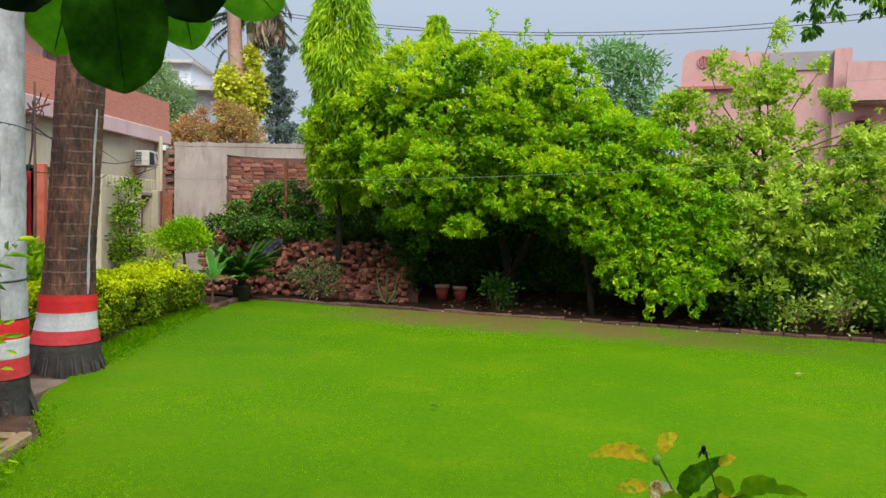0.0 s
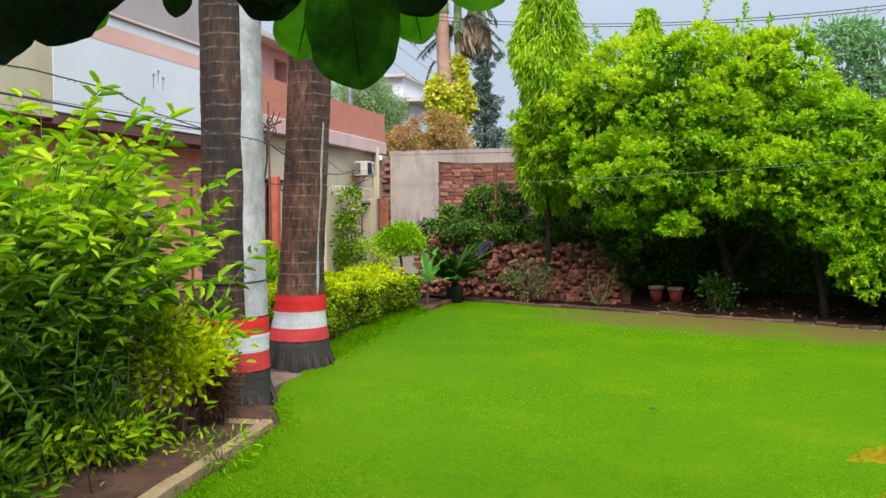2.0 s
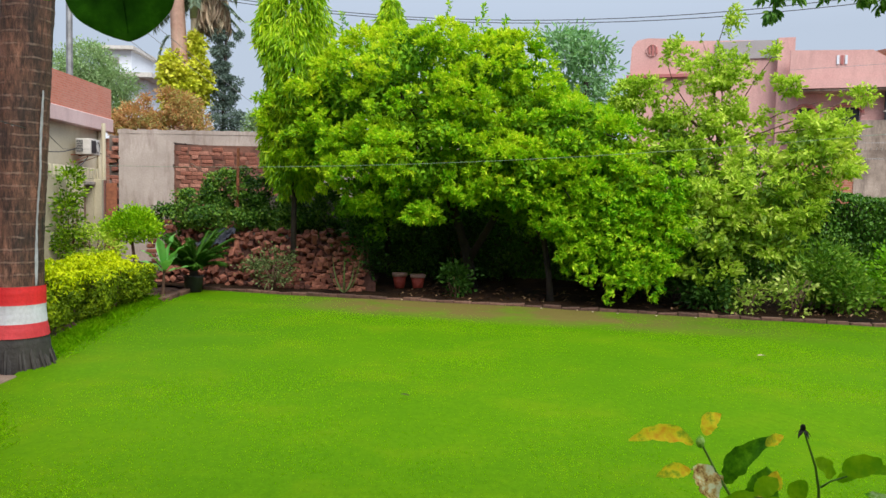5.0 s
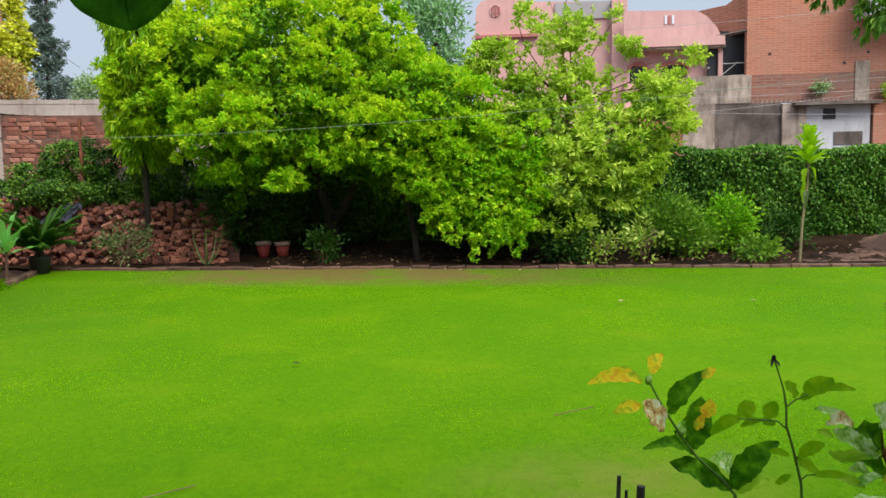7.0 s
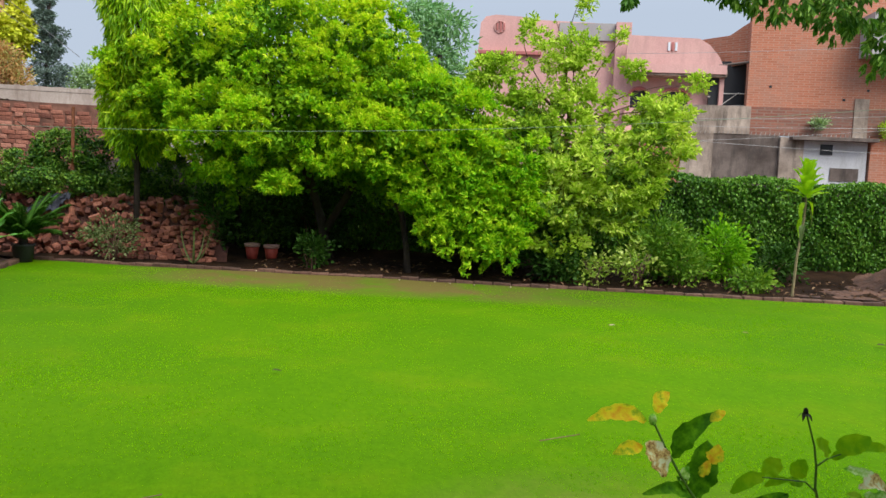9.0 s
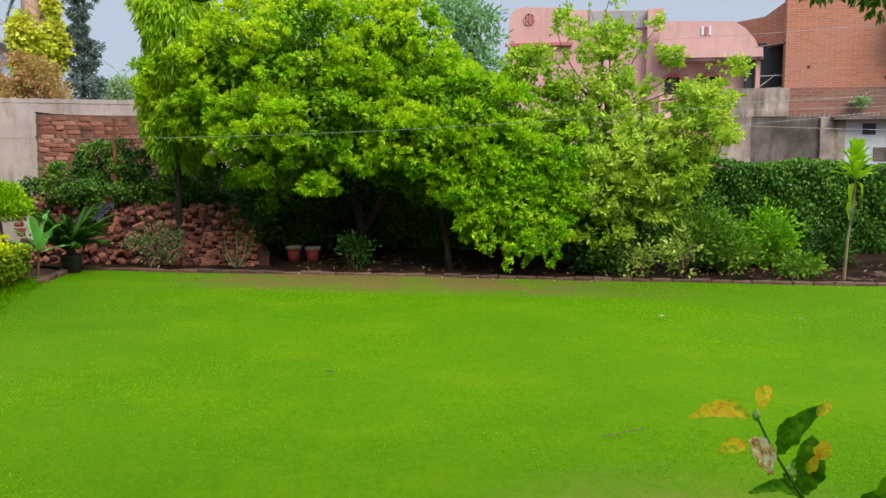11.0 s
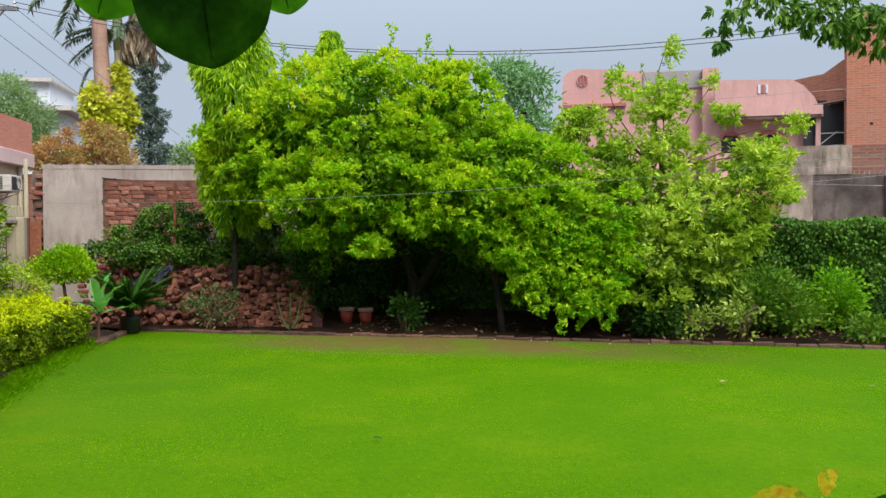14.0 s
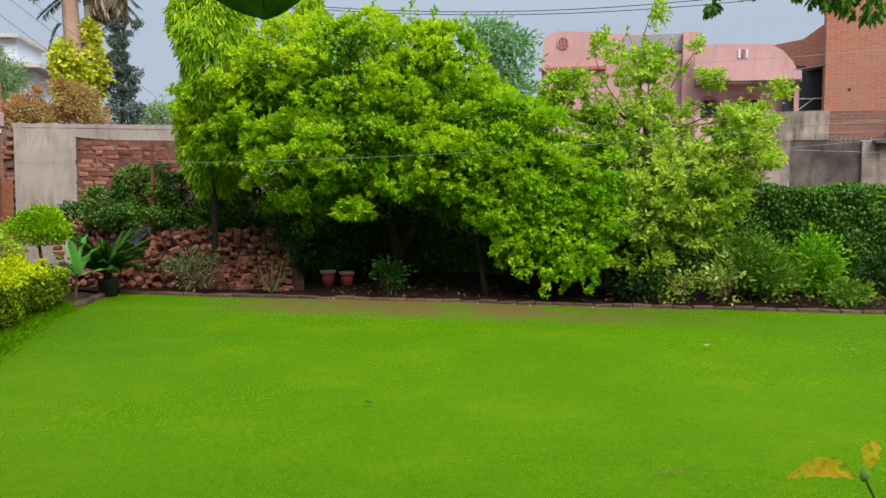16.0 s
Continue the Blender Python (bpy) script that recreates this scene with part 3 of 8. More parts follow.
def whorls(C, axis, per, gap, splay):
    """Leaves set round each twig end C, spreading from the twig's direction."""
    n = len(C) * per
    c, a = np.repeat(C, per, 0), np.repeat(unit(axis + rng.normal(size=C.shape) * 0.25), per, 0)
    side = unit(np.cross(a, rng.normal(size=(n, 3))))
    k = np.tile(np.arange(per) / per, len(C))[:, None]
    P = c - a * gap * (1 - k) * 2.2 + side * 0.004
    D = a * (0.35 + 0.75 * k) + side * splay * (1.15 - 0.75 * k) + rng.normal(size=(n, 3)) * 0.12
    return P, D


def boughs(lumps, count, per, size, up=0.5, shell=0.8, tall=0.6):
    """Twig ends gathered on leafy boughs: domes that face outwards and up, with open gaps between them. Also each twig's direction."""
    C, O = in_ellipsoids(lumps, count, shell)
    c, o = np.repeat(C, per, 0), np.repeat(O, per, 0)
    n = count * per
    h = unit(rng.normal(size=(n, 3)) + o * 0.7 + np.array([0, 0, up]))
    s = np.repeat(size * rng.uniform(0.55, 1.3, count), per)[:, None]
    return c + h * s * np.array([1, 1, tall]) * (0.35 + 0.65 * rng.random((n, 1)) ** 0.5), h + o * 0.4 + np.array([0, 0, 0.35])


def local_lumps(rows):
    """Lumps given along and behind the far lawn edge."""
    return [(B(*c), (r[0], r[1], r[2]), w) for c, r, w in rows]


def branches(bm, base, tips, r0, r1, sag=0.0, seg=5):
    """Limbs from a base to each tip, bowed and tapering."""
    base = Vector(base)
    for t in tips:
        t = Vector(t)
        side = Vector((random.uniform(-1, 1), random.uniform(-1, 1), random.uniform(0.2, 1))) * (t - base).length * 0.12
        pts = []
        for i in range(seg + 1):
            k = i / seg
            pts.append(base.lerp(t, k) + side * math.sin(math.pi * k) + Vector((random.uniform(-1, 1), random.uniform(-1, 1), 0)) * 0.03 * k)
        tube(pts, [r0 + (r1 - r0) * i / seg for i in range(seg + 1)], 6, bm=bm)
    return bm


def cable(name, label, a, b, sag, radius, mat, group="overhead wires", n=14):
    a, b = Vector(a), Vector(b)
    pts = [a.lerp(b, i / n) - Vector((0, 0, sag * 4 * (i / n) * (1 - i / n))) for i in range(n + 1)]
    ob = part(name, tube(pts, radius, 5), mat, None)
    return tagged(ob, label, "cable", group)


# ---- ground ----
bm = bmesh.new()
bmesh.ops.create_grid(bm, x_segments=60, y_segments=60, size=300)
for v in bm.verts:
    v.co.z = -0.03
tagged(part("ground", bm, M["soil"]), "wet bare brown soil around the garden", "ground", kind="structure")

# lawn: one sheet, gently uneven, left edge along the kerb and the hedge, far edge along the brick edging
LEFT_Y = (-1.4, 2.9, 4.5, 4.9, 5.3, 5.6, 6.1, 7.1, 8.8, 10.9)
LEFT_X = (-1.8, -2.28, -2.48, -2.74, -2.94, -3.05, -3.13, -3.3, -3.5, -3.6)


def lawn_left(y):
    return float(np.interp(y, LEFT_Y, LEFT_X))


def lawn_far(x):
    return 10.71 - 0.34 * x


bm = bmesh.new()
nx, ny = 120, 110
grid = []
for j in range(ny + 1):
    row = []
    for i in range(nx + 1):
        s, t = i / nx, j / ny
        y0 = -1.4
        x = -3.4 + 14.9 * s
        for _ in range(3):
            y = y0 + (lawn_far(x) - y0) * t
            x = lawn_left(y) + (11.5 - lawn_left(y)) * s
        z = 0.012 * noise.noise(Vector((x * 0.5, y * 0.5, 0))) + 0.006 * noise.noise(Vector((x * 2, y * 2, 3)))
        row.append(bm.verts.new((x, y, z)))
    grid.append(row)
for j in range(ny):
    for i in range(nx):
        bm.faces.new((grid[j][i], grid[j][i + 1], grid[j + 1][i + 1], grid[j + 1][i]))
tagged(part("lawn", bm, M["lawn"], smooth=True), "bright green mown grass lawn, damp from rain", "lawn", kind="structure")


def blades(name, label, n, place, lo, hi, lean=0.35, width=0.005, mat=None):
    P = place(n)
    L = rng.uniform(lo, hi, n)
    D = np.stack([rng.normal(size=n) * lean, rng.normal(size=n) * lean, np.ones(n)], 1)
    ob = leaves(name, P, D, L, width, mat or M["blade"], fold=0.2, bend=0.3, shape="thin")
    return tagged(ob, label, "grass", kind="stuff")


def on_lawn(n):
    out = []
    while sum(len(o) for o in out) < n:
        y = 1.7 + (11.2 - 1.7) * rng.random(4 * n) ** 1.7
        x = rng.uniform(-3.4, 7.5, 4 * n)
        left = np.interp(y, LEFT_Y, LEFT_X)
        tuft = np.sin(x * 3.1 + 1.3 * np.sin(y * 2.3)) + np.sin(y * 3.7 + 1.7 * np.sin(x * 1.9)) + rng.normal(size=4 * n) * 1.1
        k = (x > left) & (y < 10.64 - 0.34 * x) & (np.abs(x) < 0.75 * y + 0.6) & (tuft > -0.4)
        worn = (0.3219 * x + 0.9468 * y > 8.8) & (x > -1.6) & (x < 3.2)
        k &= ~worn | (rng.random(4 * n) < 0.12)
        out.append(np.stack([x[k], y[k], np.full(k.sum(), -0.005)], 1))
    return np.concatenate(out)[:n]


blades("grass_blades", "short green blades of the mown lawn", 120000, on_lawn, 0.009, 0.021, 0.9, 0.004)


def long_edge(n):
    y = rng.uniform(6.6, 10.7, n)
    x = np.array([lawn_left(q) for q in y]) + np.abs(rng.normal(size=n)) * 0.12 - 0.12
    return np.stack([x, y, np.zeros(n)], 1)


blades("edge_grass", "long unmown green grass along the hedge", 9000, long_edge, 0.03, 0.1, 0.8, 0.004)
def kerb_side(n):
    y = rng.uniform(2.2, 5.2, n)
    return np.stack([np.interp(y, LEFT_Y, LEFT_X) + rng.normal(0.05, 0.05, n), y, np.zeros(n)], 1)


blades("kerb_grass", "loose grass tufts by the kerb", 1500, kerb_side, 0.015, 0.045, 0.9, 0.004)

# planting bed behind the far edge, rising to the wall
bm = bmesh.new()
rows_ = []
for j in range(13):
    v = 0.06 + j * 0.32
    r = []
    for i in range(91):
        u = -5.5 + i * 0.2
        z = 0.02 + 0.1 * min(max(v - 0.2, 0) / 2.4, 1) ** 1.3 * (1 + 0.6 * noise.noise(Vector((u * 0.6, v, 0)))) + 0.04 * noise.noise(Vector((u * 3, v * 3, 1)))
        r.append(bm.verts.new(B(u, v, max(z, 0.0))))
    rows_.append(r)
for a, b_ in zip(rows_, rows_[1:]):
    for i in range(90):
        bm.faces.new((a[i], a[i + 1], b_[i + 1], b_[i]))
tagged(part("planting_bed", bm, M["bedsoil"], smooth=True), "damp soil bed with litter behind the lawn, darkened for shade", "bed", kind="structure")

# left bed
bm = bmesh.new()
bmesh.ops.create_grid(bm, x_segments=50, y_segments=100, size=0.5)
for v in bm.verts:
    x, y = -7.0 + (v.co.x + 0.5) * 4.5, -1.0 + (v.co.y + 0.5) * 13
    x = min(x, lawn_left(y) + 0.03)
    k = min(max((lawn_left(y) - x) / 0.15, 0.0), 1.0)
    v.co = Vector((x, y, (0.015 + 0.03 * noise.noise(Vector((x * 2, y * 2, 0))) + 0.015 * noise.noise(Vector((x * 8, y * 8, 0)))) * k - 0.03 * (1 - k)))
tagged(part("side_bed", bm, M["redsoil"], smooth=True), "reddish-brown soil bed under the shrubs and palms", "bed", kind="structure")

# kerb strips of the side bed
kerb = thing("kerb", "pale worn concrete kerb strip edging the side bed", "kerb", kind="structure")
T_kerb = Matrix.Translation((-2.53, 4.5, 0)) @ Matrix.Rotation(radians(6.5), 4, "Z")
for lo, hi in (((-0.08, -4.3, -0.05), (0.0, -2.5, 0.03)), ((-0.082, -2.49, -0.05), (0.0, -1.1, 0.036)), ((-0.08, -1.09, -0.05), (-0.004, 0.0, 0.032)), ((-0.34, -0.08, -0.05), (-0.085, 0.0, 0.03))):
    bm = bbox(lo, hi, None, 0.012)
    bmesh.ops.subdivide_edges(bm, edges=[e for e in bm.edges if e.calc_length() > 0.4], cuts=8)
    for v in bm.verts:
        v.co += Vector((noise.noise(v.co * 4), noise.noise(v.co * 5), noise.noise(v.co * 6))) * 0.005
        v.co = T_kerb @ v.co
    part("kerb_strip", bm, M["kerb"], kerb)
slab = part("paving_slab", bbox((-3.55, 5.3, -0.04), (-3.06, 5.95, 0.018), None, 0.01), M["slab"])
tagged(slab, "flat stone slab set in soil beside the palm", "slab")


# ---- left houses ----
def holed_wall(lo, hi, axis, openings, thick):
    """A wall in the plane x = lo[0] between y and z limits, with rectangular openings (y0, y1, z0, z1) cut through."""
    bm = bmesh.new()
    ys = sorted({lo[1], hi[1], *[o[0] for o in openings], *[o[1] for o in openings]})
    zs = sorted({lo[2], hi[2], *[o[2] for o in openings], *[o[3] for o in openings]})
    for y0, y1 in zip(ys, ys[1:]):
        for z0, z1 in zip(zs, zs[1:]):
            if any(o[0] <= y0 and y1 <= o[1] and o[2] <= z0 and z1 <= o[3] for o in openings):
                continue
            box(bm, (lo[0] - thick, y0, z0), (lo[0], y1, z1))
    bmesh.ops.remove_doubles(bm, verts=bm.verts, dist=0.0005)
    return bm


house = thing("beige_house", "single-storey beige house with brick parapet and pink fascia", "house")
HX = -8.62
part("wall", holed_wall((HX, 13.3, 0), (HX, 21.95, 3.05), 0, [(17.75, 18.25, 2.3, 2.75), (15.2, 16.3, 0.0, 2.1)], 0.25), M["beige"], house)
part("end_wall", bbox((HX - 6, 21.7, 0), (HX - 0.255, 21.94, 3.04)), M["beige"], house)
part("roof_slab", bbox((HX - 6, 13.3, 3.055), (-8.38, 22.1, 3.4), None, 0.015), M["fascia"], house, "faded pink painted roof slab edge")
par = part("parapet", bbox((HX - 0.1, 13.3, 3.405), (-8.42, 22.06, 4.19)), M["brickleft"], house, "bare red brick parapet")
part("parapet_return", bbox((HX - 6, 21.86, 3.405), (HX - 0.105, 22.05, 4.18)), M["brickleft"], house)
part("roof", bbox((HX - 6, 13.3, 3.405), (HX - 0.11, 21.85, 3.43)), M["coping"], house)
part("rainwater_pipe", tube([(HX + 0.06, 21.6, 0), (HX + 0.06, 21.6, 3.05)], 0.05, 8), M["beige"], house, "cream drain pipe")
# black sheet that paints the unlit room behind the openings
part("dark_interior", bbox((HX - 2.5, 13.6, 0.02), (HX - 2.4, 20, 3.04)), M["dark"], house)
part("window_frame", holed_wall((HX - 0.08, 17.73, 2.28), (HX - 0.08, 18.27, 2.77), 0, [(17.79, 18.21, 2.34, 2.71)], 0.05), M["rust"], house)
# stair head room above the roof
part("roof_room", holed_wall((-9.2, 15.2, 3.44), (-9.2, 17.9, 5.15), 0, [(16.95, 17.6, 4.4, 4.95)], 2.6), M["pink"], house, "dull pink stair-head room")
part("room_window", bbox((-9.5, 16.96, 4.41), (-9.45, 17.59, 4.94)), M["greywall"], house)
part("room_slab", bbox((-12.0, 15.0, 5.155), (-8.75, 18.05, 5.3), None, 0.01), M["ac"], house, "pale projecting roof slab")

ac = thing("air_conditioner", "aged white window air conditioner on an iron bracket", "air conditioner", (0, -0.12, -0.14))
part("casing", bbox((HX + 0.14, 20.05, 2.5), (HX + 0.5, 20.62, 2.88), None, 0.012), M["ac"], ac)
part("side_grille", bbox((HX + 0.17, 20.035, 2.55), (HX + 0.32, 20.048, 2.84)), M["dark"], ac, "dark louvred side grille")
for i in range(7):
    part("louvre", bbox((HX + 0.17, 20.02, 2.565 + i * 0.04), (HX + 0.32, 20.034, 2.575 + i * 0.04)), M["ac"], ac)
part("grille", bbox((HX + 0.502, 20.1, 2.54), (HX + 0.512, 20.36, 2.84)), M["dark"], ac, "dark front grille")
bm = tube([(HX + 0.512, 20.47 + 0.11 * math.cos(a), 2.69 + 0.13 * math.sin(a)) for a in [2 * math.pi * k / 16 for k in range(17)]], 0.012, 5, False)
part("fan_ring", bm, M["metal"], ac)
for y in (20.12, 20.55):
    part("bracket", tube([(HX, y, 2.3), (HX + 0.5, y, 2.485), (HX, y, 2.485)], 0.015, 5), M["rust"], ac)

white = thing("white_house", "white two-storey house with projecting balcony and salmon stripe", "house")
WX = -8.0
part("balcony_wall", holed_wall((WX, 8.75, 2.69), (WX, 13.2, 4.17), 0, [(10.82, 10.88, 3.28, 3.52), (10.94, 11.0, 3.35, 3.59), (11.06, 11.12, 3.29, 3.5)], 0.16), M["white"], white)
part("slot_backing", bbox((WX - 0.19, 10.6, 3.2), (WX - 0.165, 11.3, 3.7)), M["greywall"], white)
part("painted_stripe", bbox((WX - 0.01, 8.76, 3.79), (WX + 0.004, 13.19, 4.03)), M["stripe"], white, "salmon pink painted stripe")
part("balcony_slab", bbox((WX - 1.7, 8.75, 2.52), (WX - 0.02, 13.2, 2.685)), M["soffit"], white, "dark brown balcony underside")
part("handrail", bbox((WX - 0.2, 8.75, 4.175), (WX + 0.04, 13.2, 4.22), None, 0.01), M["fascia"], white)
part("upper_wall", holed_wall((WX - 1.5, 8.75, 2.7), (WX - 1.5, 14.6, 6.2), 0, [(9.4, 10.6, 4.2, 5.5)], 0.2), M["greywall"], white)
part("upper_window", bbox((WX - 1.68, 9.42, 4.22), (WX - 1.65, 10.58, 5.48)), M["dark"], white)
part("lower_wall", holed_wall((WX - 0.5, 4.0, 0), (WX - 0.5, 13.25, 2.515), 0, [(10.4, 10.9, 1.5, 2.1)], 0.2), M["redwall"], white, "brick-red painted lower wall")
part("lower_window", bbox((WX - 0.7, 10.38, 1.48), (WX - 0.67, 10.92, 2.12)), M["dark"], white)
part("neighbour_wall", bbox((WX - 1.5, 3.0, 2.6), (WX - 0.012, 8.745, 6.5)), M["beige"], white, "beige upper wall")
part("conduit", tube([(WX - 0.45, 11.4, 0), (WX - 0.45, 11.4, 2.51)], 0.03, 6), M["ac"], white, "white vertical conduit pipe")

# low yard wall with ribbed top, doorways and pillars before the beige house
yard = thing("yard_wall", "low weathered cement yard wall with ribbed top and doorways", "wall")
YX = -7.25
part("wall", holed_wall((YX, 15.5, 0), (YX, 18.3, 1.72), 0, [(17.05, 17.88, 0, 1.58)], 0.22), M["beige"], yard)
for i in range(17):
    y = 15.54 + i * 0.16
    part("rib", bbox((YX - 0.19, y, 1.722), (YX + 0.0, y + 0.11, 1.95), None, 0.008), M["beige"], yard)
part("ledge", bbox((YX - 0.16, 15.5, 1.725), (YX - 0.06, 18.3, 1.94)), M["stainwall"], yard)
for y in (16.9, 18.05):
    part("pillar", bbox((YX - 0.02, y - 0.11, 0), (YX + 0.16, y + 0.11, 1.715), None, 0.01), M["beige"], yard)
part("door_leaf", bbox((YX - 0.2, 17.06, 0.02), (YX - 0.16, 17.87, 1.57)), M["soffit"], yard, "rusty brown door leaf")
part("drain_pipe", tube([(YX + 0.09, 18.24, 0), (YX + 0.09, 18.24, 2.95)], 0.045, 8), M["beige"], yard, "cream drain pipe")
part("lintel", bbox((YX - 0.215, 16.95, 1.585), (YX + 0.03, 17.98, 1.66), None, 0.008), M["coping"], yard)

# grey plank fence with its orange gate post, before the white house
fence = thing("plank_fence", "weathered grey plank fence behind the palms", "fence")
for i in range(8):
    y = 10.2 + i * 0.165
    part("plank", bbox((-6.78 + 0.006 * (i % 3), y, 0.03), (-6.75 + 0.006 * (i % 3), y + 0.155, 1.72 + 0.03 * math.sin(i * 2.1)), None, 0.004), M["planks"], fence)
for z in (0.5, 1.4):
    part("rail", bbox((-6.84, 10.2, z), (-6.785, 11.54, z + 0.07)), M["planks"], fence)
gp = part("gate_post", bbox((-6.3, 11.4, 0), (-6.19, 11.52, 1.93), None, 0.012), M["orange"])
tagged(gp, "orange-red painted gate post beside the plank fence", "post")

link = part("yard_end_wall", bbox((-8.86, 21.96, 0), (-6.2, 22.12, 2.9)), M["brickstain"])
tagged(link, "dark stained brick wall closing the side yard", "wall", kind="structure")

# broken brick pier between the yard and the plastered wall
pier = thing("brick_pier", "ragged unplastered brick pier at the wall's end", "pier")
part("gate_leaf", bbox((-6.68, 17.1, 0.03), (-6.46, 17.13, 1.62), None, 0.005), M["rust"], pier, "reddish rusty sheet gate")
part("gate_frame", bbox((-6.72, 17.08, 0), (-6.685, 17.15, 1.68)), M["soffit"], pier)
part("mortar_core", bbox((-6.68, 17.3, 0), (-6.47, 17.5, 2.62)), M["darkwall"], pier, "dark mortar core between the bricks")

# plastered back wall: a cement wall with a bay of bare brick
PWY = 17.2
wall_back = thing("wall_back", "grey cement-plastered garden wall with a bare brick bay", "wall", kind="structure")
part("wall_body", bbox((-6.45, PWY + 0.07, 0), (2.5, PWY + 0.3, 2.66)), M["plaster"], wall_back)
part("mortar_bed", bbox((-5.3, PWY - 0.018, 0.8), (-2.4, PWY + 0.066, 2.44)), M["bricksoil"], wall_back, "crumbling brown mortar behind the bricks")
# the plaster coat keeps a broken edge where it has fallen from the bricks
bm = bmesh.new()
for i in range(66):
    z0, z1 = i * 0.0403, (i + 1) * 0.0403
    box(bm, (-6.45, PWY, z0), (-5.3 + 0.035 * noise.noise(Vector((i * 0.45, 0, 3))) + 0.015 * noise.noise(Vector((i * 1.7, 0, 8))), PWY + 0.065, z1))
part("plaster_coat", bm, M["plaster"], wall_back)
bm = bmesh.new()
for i in range(170):
    x0 = -5.33 + i * 0.046
    z1 = 2.49 - 0.085 * min(i * 0.046, 3.0) + 0.02 * noise.noise(Vector((i * 0.4, 0, 1))) + 0.012 * noise.noise(Vector((i * 1.3, 0, 4)))
    box(bm, (x0, PWY + 0.002, z1), (x0 + 0.046, PWY + 0.065, 2.658))
part("plaster_band", bm, M["plaster"], wall_back)
bm = bmesh.new()
for i in range(90):
    x0 = -6.47 + i * 0.1
    d = 0.022 * noise.noise(Vector((i * 0.5, 0, 0))) + 0.012 * noise.noise(Vector((i * 1.9, 0, 5)))
    box(bm, (x0, PWY - 0.006 + d * 0.3, 2.661), (x0 + 0.1, PWY + 0.31, 2.745 + d))
part("coping", bm, M["plaster"], wall_back, "uneven weathered cement top")

# wall behind the far bed, hung with ivy on its open stretch
wall_ivy = thing("wall_garden", "low brick garden wall behind the far bed", "wall", kind="structure")
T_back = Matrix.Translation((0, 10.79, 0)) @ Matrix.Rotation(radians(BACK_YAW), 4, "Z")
part("wall_body", bbox((-4.6, 2.75, -0.1), (12.5, 2.98, 1.4), T_back), M["darkwall"], wall_ivy)


# ---- houses beyond the garden ----
def back(name, lo, hi, mat, parent, label="", bevel=0.0):
    return part(name, bbox(lo, hi, T_back, bevel), mat, parent, label)


def back_wall_with(name, u0, u1, v, thick, z0, z1, holes, mat, parent, label=""):
    bm = bmesh.new()
    us = sorted({u0, u1, *[h[0] for h in holes], *[h[1] for h in holes]})
    zs = sorted({z0, z1, *[h[2] for h in holes], *[h[3] for h in holes]})
    for a, b_ in zip(us, us[1:]):
        for c, d in zip(zs, zs[1:]):
            if any(h[0] <= a and b_ <= h[1] and h[2] <= c and d <= h[3] for h in holes):
                continue
            box(bm, (a, v, c), (b_, v + thick, d), T_back)
    bmesh.ops.remove_doubles(bm, verts=bm.verts, dist=0.0005)
    return part(name, bm, mat, parent, label)


pink = thing("pink_house", "pink painted two-storey house with curved parapets", "house", E_DIR * -0.13 + Vector((0, 0, -0.03)))
V0 = 14.6
# left tower with its round-cornered parapet
bm = bmesh.new()
prof = [(1.55, 0), (1.5, 5.2), (1.55, 6.05), (1.7, 6.24), (2.0, 6.3), (3.0, 6.24), (3.02, 6.18), (5.95, 6.08), (5.98, 0)]
for vv in (V0, V0 + 6):
    bm.faces.new([bm.verts.new(B(u, vv, z)) for u, z in prof])
bm.faces.ensure_lookup_table()
fa, fb = bm.faces[0].verts[:], bm.faces[1].verts[:]
for i in range(len(prof)):
    j = (i + 1) % len(prof)
    bm.faces.new((fa[i], fa[j], fb[j], fb[i]))
bmesh.ops.recalc_face_normals(bm, faces=bm.faces)
part("tower_wall", bm, M["pink"], pink)
back("tower_ledge", (1.42, V0 - 0.14, 5.13), (3.4, V0 - 0.01, 5.22), M["pinkdark"], pink)
back("corner_pier", (5.55, V0 - 0.3, 0), (5.99, V0 - 0.01, 6.1), M["pink"], pink)
back("parapet_cap", (3.9, V0 - 0.05, 5.6), (5.54, V0 - 0.012, 6.1), M["greywall"], pink, "grey cement parapet patch")
# oval vent of the tower
bm = bmesh.new()
for k in range(3):
    box(bm, (2.03 + k * 0.1, V0 - 0.05, 5.78 + abs(k - 1) * 0.06), (2.08 + k * 0.1, V0 - 0.005, 6.1 - abs(k - 1) * 0.06), T_back)
part("oval_vent", bm, M["pinkdark"], pink, "dark red ornamental vent")
bm = tube([B(2.13 + 0.16 * math.cos(a), V0 - 0.02, 5.94 + 0.17 * math.sin(a)) for a in [2 * math.pi * k / 18 for k in range(19)]], 0.018, 5, False)
part("vent_ring", bm, M["pink"], pink)
# right wing with a swept parapet over a recessed balcony
bm = bmesh.new()
prof = [(5.83, 4.72), (5.83, 5.66), (7.86, 5.6), (8.16, 5.42), (8.44, 5.1), (8.62, 4.72)]
for vv in (V0 - 0.75, V0 - 0.6):
    bm.faces.new([bm.verts.new(B(u, vv, z)) for u, z in prof])
bm.faces.ensure_lookup_table()
fa, fb = bm.faces[0].verts[:], bm.faces[1].verts[:]
for i in range(len(prof)):
    j = (i + 1) % len(prof)
    bm.faces.new((fa[i], fa[j], fb[j], fb[i]))
bmesh.ops.recalc_face_normals(bm, faces=bm.faces)
part("wing_parapet", bm, M["pink"], pink)
